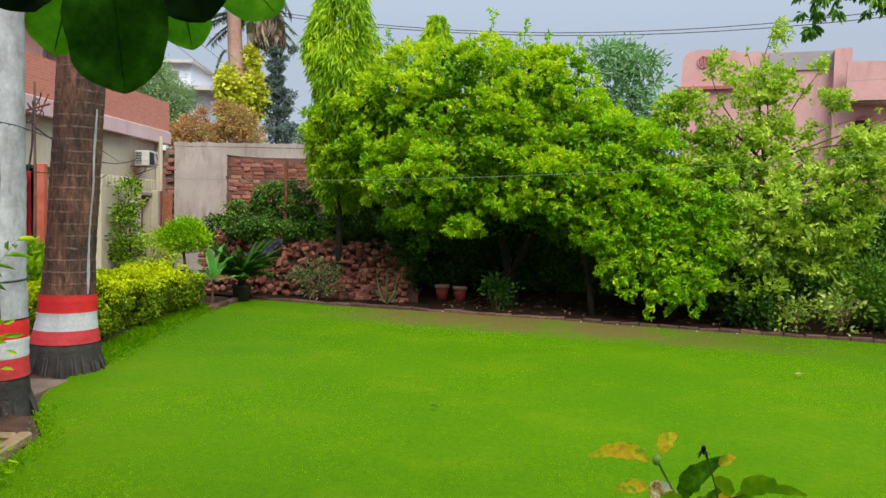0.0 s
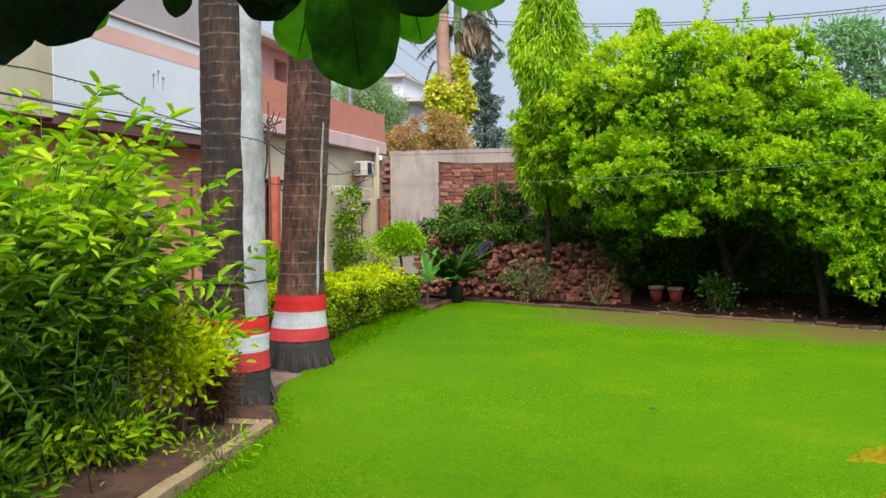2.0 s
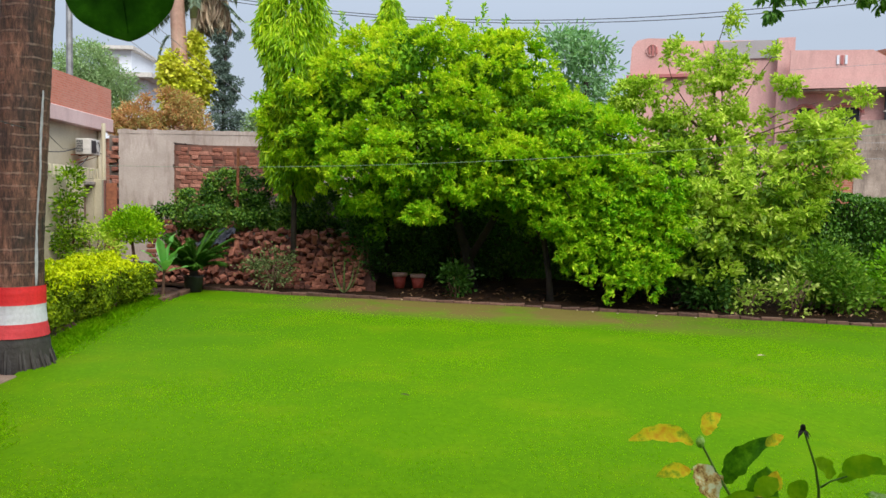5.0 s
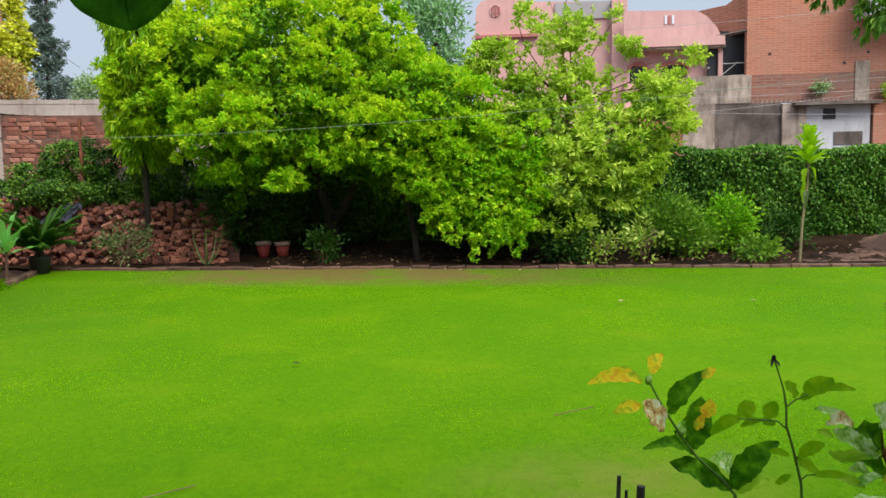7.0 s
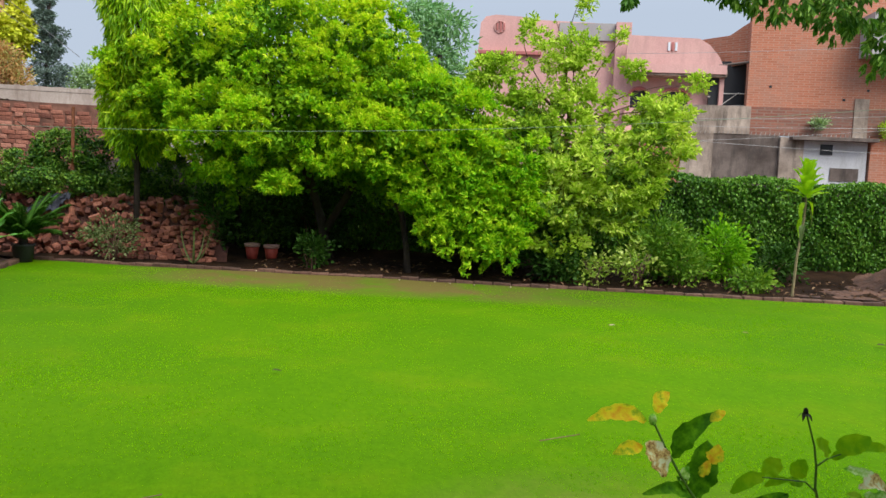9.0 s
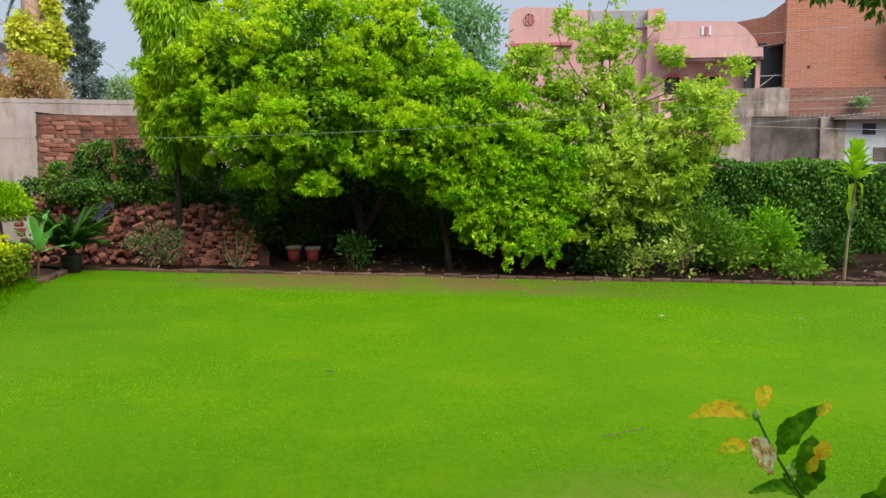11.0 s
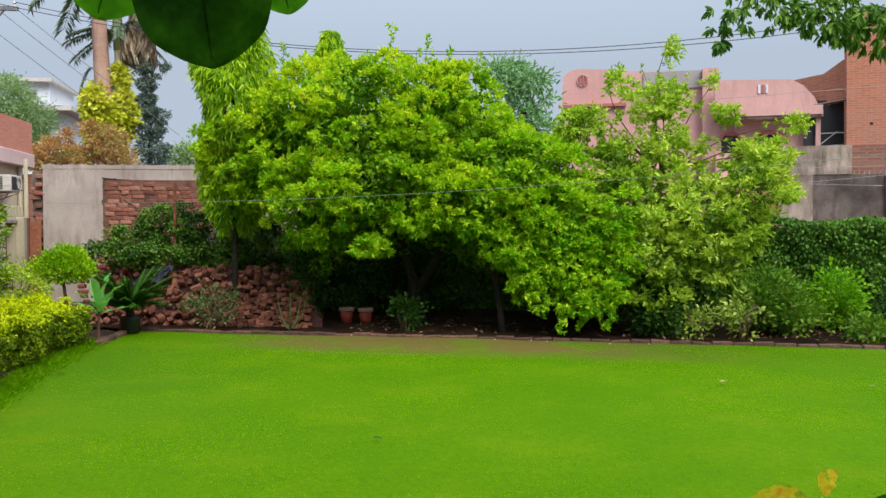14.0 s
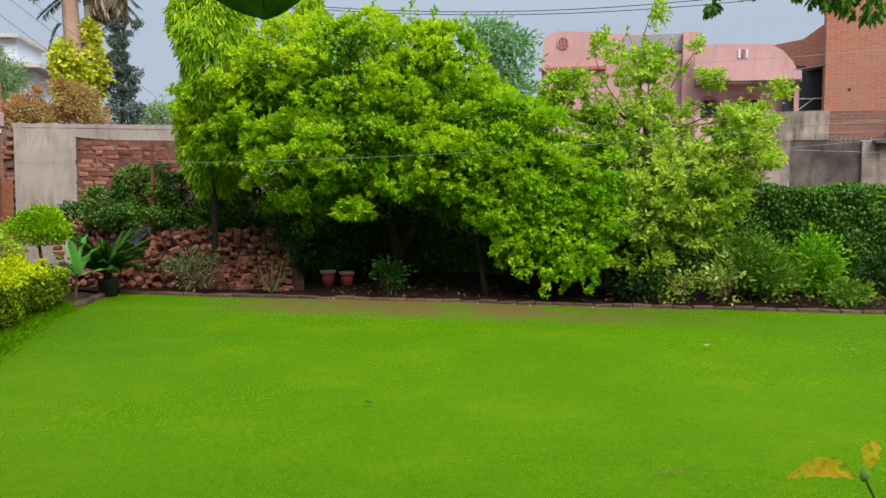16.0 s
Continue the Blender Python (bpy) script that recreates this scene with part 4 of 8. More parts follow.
back("wing_slab", (5.87, V0 - 0.85, 4.53), (8.66, V0 + 4, 4.715), M["stainwall"], pink, "rain-stained slab edge", 0.01)
back("wing_slab_edge", (5.87, V0 - 0.9, 4.6), (8.63, V0 - 0.855, 4.85), M["pink"], pink)
back_wall_with("wing_wall", 5.87, 8.66, V0 - 0.32, 0.2, 0, 4.525, [(6.05, 6.55, 3.1, 4.15), (6.95, 7.7, 3.0, 4.15)], M["pink"], pink)
for u0, u1 in ((6.05, 6.55), (6.95, 7.7)):
    back("window_pane", (u0 + 0.02, V0 - 0.22, 3.0), (u1 - 0.02, V0 - 0.19, 4.15), M["dark"], pink)
    bm = tube([B((u0 + u1) / 2 + (u1 - u0) * 0.55 * math.cos(a), V0 - 0.36, 4.0 + 0.22 * math.sin(a)) for a in [math.pi * k / 12 for k in range(13)]], 0.05, 5)
    part("window_arch", bm, M["pinkdark"], pink)
for k in range(3):
    back("vent_slot", (6.98 + 0.1 * k, V0 - 0.775, 5.24), (7.04 + 0.1 * k, V0 - 0.752, 5.48), M["white"] if k != 1 else M["pinkdark"], pink)
back("wing_post", (8.5, V0 - 0.7, 3.7), (8.62, V0 - 0.55, 4.525), M["pink"], pink)
back("wing_base", (5.87, V0 - 0.75, 0), (8.6, V0 - 0.1, 3.6), M["pink"], pink)

brickh = thing("brick_house", "unplastered red brick house with a sloping roofline", "house", E_DIR * -0.4 + Vector((0, 0, -0.16)))
V1 = 13.4
back_wall_with("front_wall", 9.42, 14.5, V1, 0.25, 3.825, 7.4, [], M["brickfar"], brickh)
back_wall_with("lower_front_wall", 9.55, 14.5, V1 - 0.02, 0.25, 3.05, 3.82, [], M["brickstain"], brickh, "rain-stained brickwork")
# side wall that runs back beside the pink house, with the dark opening
bm = bmesh.new()
for prof in ([(8.2, 4.98), (8.2, 5.85), (9.0, 5.88), (9.52, 6.25), (9.548, 7.2), (9.548, 5.08), (8.95, 4.98)],):
    f0 = [bm.verts.new(B(u, V1 + 1.5 - (u - 8.2) * 1.0, z)) for u, z in prof]
    f1 = [bm.verts.new(B(u, V1 + 1.75 - (u - 8.2) * 1.0, z)) for u, z in prof]
    bm.faces.new(f0)
    bm.faces.new(f1)
    for i in range(len(prof)):
        j = (i + 1) % len(prof)
        bm.faces.new((f0[i], f0[j], f1[j], f1[i]))
bmesh.ops.recalc_face_normals(bm, faces=bm.faces)
part("side_wall", bm, M["brickfar"], brickh)
# black panel close behind the opening, painting its lack of light
back("opening_back", (8.5, V1 + 0.62, 3.4), (10.3, V1 + 0.7, 5.14), M["dark"], brickh, "black panel standing in for the unlit opening")
part("sloping_lintel", tube([B(8.62, V1 + 0.5, 4.97), B(9.5, V1 + 0.02, 5.06)], 0.04, 4), M["darkwall"], brickh, "dark sloping slab edge")
for z, tilt in ((4.22, 0.0), (3.86, 0.03)):
    part("opening_bar", tube([B(8.82, V1 + 0.55, z), B(9.52, V1 + 0.45, z + tilt)], 0.014, 5), M["ac"], brickh)
part("opening_brace", tube([B(8.86, V1 + 0.5, 3.9), B(9.3, V1 + 0.45, 4.25)], 0.012, 5), M["ac"], brickh)
back("sunshade_strip", (8.3, V1 - 0.22, 4.02), (8.38, V1 - 0.15, 4.06), M["coping"], brickh)
back("lower_band", (7.75, V1 - 0.12, 3.05), (9.53, V1 + 1.2, 3.82), M["stainwall"], brickh, "rain-stained cement band")
back("left_pier", (7.68, V1 - 0.16, 0), (8.55, V1 + 0.6, 3.045), M["stainwall"], brickh)
back("left_brick", (6.0, V1 - 0.14, 0), (7.675, V1 + 0.4, 3.0), M["brickfar"], brickh)
back("dark_bay", (8.555, V1 - 0.1, 0), (10.35, V1 + 0.24, 3.045), M["darkwall"], brickh, "dark damp cement wall")
back("bay_pier", (10.355, V1 - 0.2, 0), (10.99, V1 + 0.24, 3.0), M["stainwall"], brickh)
back("white_bay", (11.0, V1 - 0.12, 0), (12.7, V1 + 0.24, 3.045), M["whitewash"], brickh, "whitewashed lower wall")
back("bay_shade", (10.6, V1 - 0.5, 2.93), (12.85, V1 - 0.13, 3.02), M["darkwall"], brickh)
back("vent_hole", (11.45, V1 - 0.14, 2.55), (11.78, V1 - 0.122, 2.84), M["dark"], brickh)
back("low_window", (11.75, V1 - 0.15, 1.85), (12.5, V1 - 0.122, 2.2), M["darkwall"], brickh)
back("right_brick", (12.75, V1 - 0.2, 0), (15.5, V1 + 0.2, 3.05), M["brickfar"], brickh)
back("upper_grey", (12.3, V1 - 0.9, 5.2), (15.5, V1 - 0.02, 6.3), M["greywall"], brickh)
back("corner_pier", (12.3, V1 - 0.05, 3.05), (12.68, V1 - 0.022, 4.12), M["stainwall"], brickh, "rain-stained cement strip")
for u, z, r, n, mat in ((13.3, 3.16, 0.34, 80, "guava"), (11.35, 3.3, 0.12, 34, "fartree")):
    P, D, C = clumped([(B(u, V1 - 0.2, z + 0.1), (r, 0.14, r * 0.6), 1)], n, 14, 0.14, up=0.6)
    leaves("wall_weed", P, D, rng.uniform(0.06, 0.1, len(P)), rng.uniform(0.02, 0.035, len(P)), M[mat], brickh, "weed rooted on the wall")
# black chips on the wall paint the depth of the holes
for u, z in ((10.0, 4.36), (11.98, 4.05), (12.6, 4.32), (10.6, 3.4)):
    back("putlog_hole", (u, V1 - 0.012, z), (u + 0.07, V1 - 0.004, z + 0.06), M["dark"], brickh)
# spiked parapet edge strung with wire
for k in range(40):
    u = 7.8 + k * 0.125
    part("spike", tube([B(u, V1 - 0.2, 3.03), B(u + 0.02, V1 - 0.2, 3.11)], 0.014, 4), M["coping"], brickh)


# ---- trees ----
def tree_citrus():
    t = thing("citrus_tree", "large spreading citrus tree with dense glossy bright-green leaves", "tree", B(0.35, 1.3))
    inv = Matrix.Translation(-t.location)
    crown = local_lumps([((-0.45, 0.9, 2.72), (1.65, 1.3, 1.12), 5), ((0.6, 0.85, 2.6), (0.95, 1.2, 1.12), 3.0), ((-1.55, 0.9, 2.7), (0.95, 0.95, 0.72), 2.2), ((-2.35, 0.85, 2.62), (0.6, 0.6, 0.42), 1.2), ((-1.9, 0.55, 2.15), (0.5, 0.45, 0.4), 0.9),
                         ((1.6, 0.7, 2.05), (0.92, 0.95, 0.65), 2.6), ((2.2, 0.5, 1.6), (0.6, 0.5, 0.4), 1.0), ((0.1, 0.25, 1.95), (1.7, 0.7, 0.5), 2.4), ((-0.95, 0.4, 1.75), (0.85, 0.6, 0.42), 1.2), ((1.1, 0.1, 1.75), (0.55, 0.45, 0.35), 0.8),
                         # rear lumps out of sight, added to keep sky light from below the crown
                         ((0.5, 2.0, 2.5), (1.2, 0.7, 0.85), 0.8), ((1.6, 1.9, 2.1), (1.2, 0.8, 0.75), 0.8)])
    # hanging lobes of the skirt, down to the bed on the open side
    skirt = []
    for _ in range(64):
        u = random.uniform(1.45, 3.15)
        floor_ = np.interp(u, (1.45, 1.9, 2.35, 2.75, 3.15), (0.8, 0.4, 0.14, 0.22, 0.85))
        floor_ += random.uniform(0.0, 0.12)
        z = floor_ + 0.1 + (1.75 - floor_) * random.random()
        skirt.append(((u, random.uniform(-0.1, 0.35) + 0.15 * z, z), (random.uniform(0.1, 0.18) + 0.07 * min(z, 1.2), 0.16, random.uniform(0.14, 0.28)), 0.6 + 0.4 * min(z, 1.2)))
    skirt += [((-0.15, -0.05, 1.16), (0.34, 0.2, 0.17), 1.8), ((-1.05, 0.05, 1.25), (0.3, 0.2, 0.14), 1.3), ((0.5, -0.1, 1.45), (0.28, 0.2, 0.2), 1.2), ((-1.75, 0.2, 1.72), (0.3, 0.25, 0.16), 1.3), ((-0.6, 0.0, 1.45), (0.3, 0.22, 0.16), 1.1), ((1.25, -0.05, 1.45), (0.2, 0.2, 0.2), 1.1)]
    skirt = local_lumps(skirt)
    trunk = tube([B(1.5, 0.55, -0.05), B(1.46, 0.6, 0.35), B(1.35, 0.8, 0.8), B(1.0, 1.0, 1.4), B(0.6, 1.1, 2.0)], [0.055, 0.042, 0.04, 0.045, 0.045], 9)
    tube([B(0.2, 1.4, -0.05), B(0.1, 1.35, 0.6), B(-0.1, 1.2, 1.3), B(-0.3, 1.0, 2.2)], [0.09, 0.075, 0.07, 0.05], 9, bm=trunk)
    tube([B(0.15, 1.35, 0.5), B(0.6, 1.2, 1.2), B(1.0, 1.0, 2.0)], [0.06, 0.05, 0.04], 8, bm=trunk)
    branches(trunk, B(-0.3, 1.0, 2.2), [B(-1.7, 0.8, 2.6), B(-2.5, 0.85, 2.7), B(-1.1, 0.6, 3.3), B(-0.3, 0.9, 3.7), B(-0.6, 0.2, 2.0), B(-1.0, 1.5, 3.2)], 0.04, 0.012)
    branches(trunk, B(0.6, 1.1, 2.0), [B(0.5, 0.9, 3.6), B(1.3, 0.8, 3.0), B(2.3, 0.6, 2.2), B(2.4, 0.2, 1.2), B(1.0, 0.0, 2.0), B(1.8, 0.1, 1.4), B(2.6, 0.1, 0.9)], 0.04, 0.01)
    part("trunk", trunk, M["bark"], t, smooth=True).matrix_parent_inverse = inv
    # leaves deep in the crown, their shade put into a darker green
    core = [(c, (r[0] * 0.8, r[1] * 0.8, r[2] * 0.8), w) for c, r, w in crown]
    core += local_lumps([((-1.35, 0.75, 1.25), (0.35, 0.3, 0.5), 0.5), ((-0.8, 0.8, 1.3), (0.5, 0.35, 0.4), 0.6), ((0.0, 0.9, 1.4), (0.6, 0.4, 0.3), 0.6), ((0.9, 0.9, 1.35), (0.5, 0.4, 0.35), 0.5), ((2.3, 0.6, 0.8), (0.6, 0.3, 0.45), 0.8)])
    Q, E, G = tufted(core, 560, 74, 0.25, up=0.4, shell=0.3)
    leaves("inner_foliage", Q, E, rng.uniform(0.06, 0.085, len(Q)), rng.uniform(0.034, 0.046, len(Q)), M["citrusdim"], t, "leaves inside the crown, painted darker as in shade", fold=0.3, facing=G).matrix_parent_inverse = inv
    # fresh whorls on the boughs
    C1, A1 = boughs(crown, 1040, 11, 0.21, up=0.6, shell=0.86)
    C2, A2 = boughs(skirt, 460, 8, 0.1, up=0.1, shell=0.3)
    strands = []
    for u, low in ((1.75, 0.75), (1.92, 0.45), (2.08, 0.28), (2.2, 0.4), (2.33, 0.12), (2.45, 0.3), (2.56, 0.16), (2.7, 0.34), (2.82, 0.14), (2.95, 0.3), (3.05, 0.5)):
        v = random.uniform(-0.12, 0.1)
        for k in range(42):
            z = low + (1.5 - low) * k / 41
            wide = 0.025 + 0.09 * (k / 41) ** 0.6
            strands.append(tuple(B(u + 0.05 * math.sin(z * 5 + u * 7) + random.gauss(0, wide), v + 0.15 * z + random.gauss(0, wide), z + random.gauss(0, 0.03))))
    C2 = np.concatenate([C2, np.array(strands)])
    A2 = np.concatenate([A2, rng.normal(size=(len(strands), 3)) * 0.5 + np.array([0, -0.4, -0.2])])
    P, D = whorls(C2, A2, 12, 0.022, 0.85)
    leaves("skirt", P, D, rng.uniform(0.046, 0.08, len(P)), rng.uniform(0.019, 0.028, len(P)), M["citrusgreen"], t, "hanging lower boughs", fold=0.3, bend=0.15).matrix_parent_inverse = inv
    P, D = whorls(C1, A1, 13, 0.02, 0.8)
    L, W = rng.uniform(0.046, 0.078, len(P)), rng.uniform(0.018, 0.027, len(P))
    # high leaves: young yellow-green, with the light on the crown's top put in
    young = np.repeat(C1[:, 2] + rng.normal(size=len(C1)) * 0.35 > 2.95, 13)
    leaves("crown", P[~young], D[~young], L[~young], W[~young], M["citrus"], t, fold=0.3, bend=0.15).matrix_parent_inverse = inv
    leaves("toplit_crown", P[young], D[young], L[young], W[young], M["citrustop"], t, "young leaves high in the crown, painted yellower as toplit", fold=0.3, bend=0.15).matrix_parent_inverse = inv
    # upright shoots at the top
    tips = [B(u, 0.9 + random.uniform(-0.4, 0.4), z) for u, z in ((-1.6, 4.02), (-1.25, 3.75), (-0.63, 3.98), (-0.06, 4.26), (0.2, 3.95), (0.5, 3.98), (1.05, 3.88), (0.8, 3.8), (-1.95, 3.5), (-2.45, 3.15), (1.7, 2.95))]
    for p in tips:
        part("shoot_stem", tube([p - Vector((0, 0, 0.9)), p - Vector((0.03, 0, 0.4)), p], [0.006, 0.004, 0.002], 5), M["greenstem"], t).matrix_parent_inverse = inv
    C = np.concatenate([np.array([tuple(p)]) + np.stack([rng.normal(size=9) * 0.035, rng.normal(size=9) * 0.035, -np.linspace(0, 0.6, 9)], 1) for p in tips])
    P, D = whorls(C, np.tile([0, 0, 1.0], (len(C), 1)), 9, 0.02, 0.9)
    leaves("top_growth", P, D, rng.uniform(0.045, 0.08, len(P)), rng.uniform(0.02, 0.03, len(P)), M["citrus"], t).matrix_parent_inverse = inv
    return t


def tree_guava():
    t = thing("guava_tree", "loose pale-green guava tree with bare brown upper twigs", "tree", B(3.55, 1.35))
    inv = Matrix.Translation(-t.location)
    dense = local_lumps([((3.1, 0.9, 1.62), (0.85, 0.8, 0.6), 2.6), ((4.0, 1.0, 1.5), (0.85, 0.8, 0.55), 2.8), ((3.4, 0.6, 1.05), (0.75, 0.5, 0.5), 1.6), ((4.75, 1.15, 1.95), (0.5, 0.5, 0.36), 1.1), ((3.5, 0.5, 0.65), (0.4, 0.3, 0.36), 0.7), ((4.45, 1.1, 1.35), (0.45, 0.4, 0.35), 0.8), ((3.3, 1.1, 2.1), (0.8, 0.5, 0.3), 0.9), ((4.2, 0.7, 0.95), (0.4, 0.35, 0.3), 0.6)])
    airy = local_lumps([((3.5, 1.2, 3.1), (0.6, 0.4, 0.38), 2.4), ((3.0, 1.2, 3.4), (0.2, 0.25, 0.18), 0.4), ((2.55, 1.1, 2.82), (0.42, 0.35, 0.25), 1.6), ((2.3, 1.1, 2.62), (0.22, 0.3, 0.14), 0.5), ((3.6, 1.1, 2.5), (0.75, 0.4, 0.28), 1.6), ((2.9, 1.1, 2.5), (0.35, 0.35, 0.2), 0.7), ((4.4, 1.2, 2.92), (0.16, 0.2, 0.18), 0.45), ((4.27, 1.2, 3.33), (0.1, 0.12, 0.12), 0.2), ((5.28, 1.2, 2.75), (0.14, 0.2, 0.2), 0.35), ((4.85, 1.2, 2.35), (0.5, 0.4, 0.28), 1.5), ((3.72, 1.2, 3.8), (0.12, 0.12, 0.2), 0.4)])
    wood = tube([B(3.4, 1.2, -0.05), B(3.42, 1.2, 0.7), B(3.5, 1.3, 1.5), B(3.6, 1.35, 2.2), B(3.5, 1.35, 2.7)], [0.06, 0.05, 0.042, 0.032, 0.02], 8)
    tips = [B(3.68, 1.25, 3.95), B(3.3, 1.2, 3.55), B(2.85, 1.2, 3.4), B(4.25, 1.3, 3.35), B(5.3, 1.2, 2.75), B(5.2, 1.2, 2.2), B(2.4, 1.1, 2.75), B(3.9, 1.4, 3.4), B(3.5, 1.1, 3.5), B(2.6, 1.2, 3.1), B(4.85, 1.2, 2.7)]
    fork = B(3.58, 1.35, 2.1)
    branches(wood, fork, tips, 0.013, 0.003, seg=7)
    branches(wood, B(3.46, 1.25, 1.1), [B(2.7, 0.7, 1.9), B(4.6, 1.0, 2.0), B(3.1, 0.3, 1.3), B(4.0, 0.7, 1.6)], 0.03, 0.008)
    part("trunk", wood, M["twig"], t, smooth=True).matrix_parent_inverse = inv
    C1, A1 = boughs(dense, 460, 7, 0.17, up=0.35, shell=0.6)
    C2, A2 = boughs(airy, 400, 4, 0.13, up=0.35, shell=0.15)
    # twigs along the bare upper branches
    C3 = np.array([tuple(fork.lerp(q, random.uniform(0.35, 1.0)) + Vector((random.gauss(0, 0.1), random.gauss(0, 0.1), random.gauss(0, 0.08)))) for q in tips for _ in range(7)])
    C, A = np.concatenate([C1, C2, C3]), np.concatenate([A1, A2, rng.normal(size=C3.shape) * 0.6 + [0, 0, 0.6]])
    P, D = whorls(C, A, 7, 0.045, 1.0)
    fine = np.where(P[:, 2] > 2.5, 0.75, 1.0)
    leaves("crown", P, D, rng.uniform(0.055, 0.095, len(P)) * fine, rng.uniform(0.026, 0.042, len(P)) * fine, M["guava"], t, fold=0.25).matrix_parent_inverse = inv
    # a few leaves inside, with shade put into their duller green
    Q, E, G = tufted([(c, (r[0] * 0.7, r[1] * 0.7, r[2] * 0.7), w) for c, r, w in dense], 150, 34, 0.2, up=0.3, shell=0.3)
    leaves("inner_foliage", Q, E, rng.uniform(0.06, 0.1, len(Q)), rng.uniform(0.03, 0.045, len(Q)), M["guavadim"], t, "duller leaves inside the crown", facing=G).matrix_parent_inverse = inv
    return t


def tree_weeping(at, z0, z1, radius, n, label):
    t = thing("weeping_mast_tree", label, "tree", at)
    part("trunk", tube([(0, 0, -0.05), (0.01, 0, z0), (0, 0, (z0 + z1) / 2), (0, 0, z1 - 0.1)], [0.05, 0.04, 0.032, 0.012], 9), M["bark"], t, smooth=True)
    # hanging sprays
    spray = rng.integers(0, 330, n)
    sa, sz = rng.uniform(0, 2 * np.pi, 330), rng.uniform(0, 1, 330)
    a = sa[spray] + rng.normal(size=n) * 0.13
    k = np.clip(sz[spray] + rng.normal(size=n) * 0.035, -0.04, 1)
    env = radius * np.clip(np.minimum((1.12 - k) * 1.9, 0.78 + 0.22 * np.sin(k * 11 + a * 2)) * np.clip(0.55 + k * 1.5, 0, 1), 0.06, 1)
    r = env * (0.3 + 0.7 * rng.random(n) ** 0.6)
    P = np.stack([np.cos(a) * r, np.sin(a) * r, z0 + 0.15 + (z1 - z0 - 0.15) * k], 1)
    D = np.stack([np.cos(a) * 0.35, np.sin(a) * 0.35, -np.ones(n)], 1) + rng.normal(size=(n, 3)) * 0.38
    leaves("crown", P, D, rng.uniform(0.1, 0.17, n), rng.uniform(0.017, 0.028, n), M["ashoka"], t, fold=0.4, bend=0.12)
    return t


tree_citrus()
tree_guava()
tree_weeping((-2.08, 12.36, 0), 1.4, 5.3, 0.64, 20000, "slender weeping mast tree with drooping yellow-green leaves")
tree_weeping(tuple(B(-1.55, 2.4)), 2.4, 4.62, 0.42, 8000, "yellow-green weeping tree top showing behind the citrus")


def leafy(name, label, category, at, lumps, clumps, per, size, L, W, mat, up=0.4, shell=0.4, trunk=None, wood="twig", group="", fold=0.3):
    """A shrub or tree made of clumps; lumps relative to its base."""
    t = thing(name, label, category, at, group)
    if trunk is not None:
        part("stem", trunk, M[wood], t, smooth=True)
    P, D, C = clumped([(Vector(c), r, w) for c, r, w in lumps], clumps, per, size, up=up, shell=shell)
    P[:, 2] = np.maximum(P[:, 2], 0.02)
    leaves("crown", P, D, rng.uniform(L[0], L[1], len(P)), rng.uniform(W[0], W[1], len(P)), M[mat], t, fold=fold)
    return t


def stems(n, h, spread, r=0.012):
    bm = bmesh.new()
    for _ in range(n):
        a, s = random.uniform(0, 6.28), random.uniform(0.3, 1) * spread
        p = Vector((random.gauss(0, 0.05), random.gauss(0, 0.05), -0.02))
        q = Vector((math.cos(a) * s, math.sin(a) * s, h * random.uniform(0.7, 1)))
        m_ = p.lerp(q, 0.5) + Vector((math.cos(a), math.sin(a), 0)) * -0.1 * s
        tube([p, m_, q], [r, r * 0.7, r * 0.3], 5, bm=bm)
    return bm


# shrubs in the far bed, from the bricks to the open wall
for u, v, w, h, mat, n, lab in ((-2.55, 0.3, 0.36, 0.55, "dullrose", 40, "low straggly green rose shrub before the brick heap"),
                                (0.17, 0.45, 0.18, 0.42, "shade", 18, "small dark leafy shrub under the citrus"),
                                (3.5, 0.55, 0.36, 0.6, "shade", 60, "dark green shrub in the far bed"),
                                (3.97, 0.4, 0.22, 0.44, "variegated", 13, "pale variegated shrub in the far bed"),
                                (4.5, 0.4, 0.26, 0.6, "variegated", 15, "yellowish variegated shrub in the far bed"),
                                (4.85, 0.9, 0.36, 0.85, "shrubmid", 60, "bushy green shrub against the ivy wall"),
                                (5.77, 1.35, 0.33, 0.82, "freshgreen", 60, "rounded fresh-green shrub against the ivy wall"),
                                (5.1, 0.75, 0.3, 0.55, "shrubmid", 40, "low green shrub beside the edging"),
                                (6.5, 1.5, 0.4, 0.5, "shade", 40, "low dark shrub beside the ivy wall"),
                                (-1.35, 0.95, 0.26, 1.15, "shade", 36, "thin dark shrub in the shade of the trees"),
                                # fillers added in the hollow under the citrus to deepen its shade
                                (-0.2, 2.1, 0.6, 1.3, "shade", 90, "dark filler shrub added to deepen the shade before the garden wall"),
                                (1.9, 2.0, 0.7, 1.3, "shade", 90, "dark filler shrub added to deepen the shade before the garden wall"),
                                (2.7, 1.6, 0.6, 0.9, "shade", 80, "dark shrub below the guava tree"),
                                (5.95, 0.5, 0.24, 0.26, "shrubmid", 20, "low green weeds beside the edging")):
    leafy("shrub", lab, "shrub", B(u, v, 0.02), [((0, 0, h * 0.55), (w, w, h * 0.5), 1)], n, 26, 0.16, {"variegated": (0.045, 0.08), "dullrose": (0.03, 0.05)}.get(mat, (0.045, 0.085)), {"variegated": (0.024, 0.04), "dullrose": (0.015, 0.028)}.get(mat, (0.025, 0.045)), mat, trunk=stems(7, h * 0.8, w * 0.7), group="shrubs of the far bed")


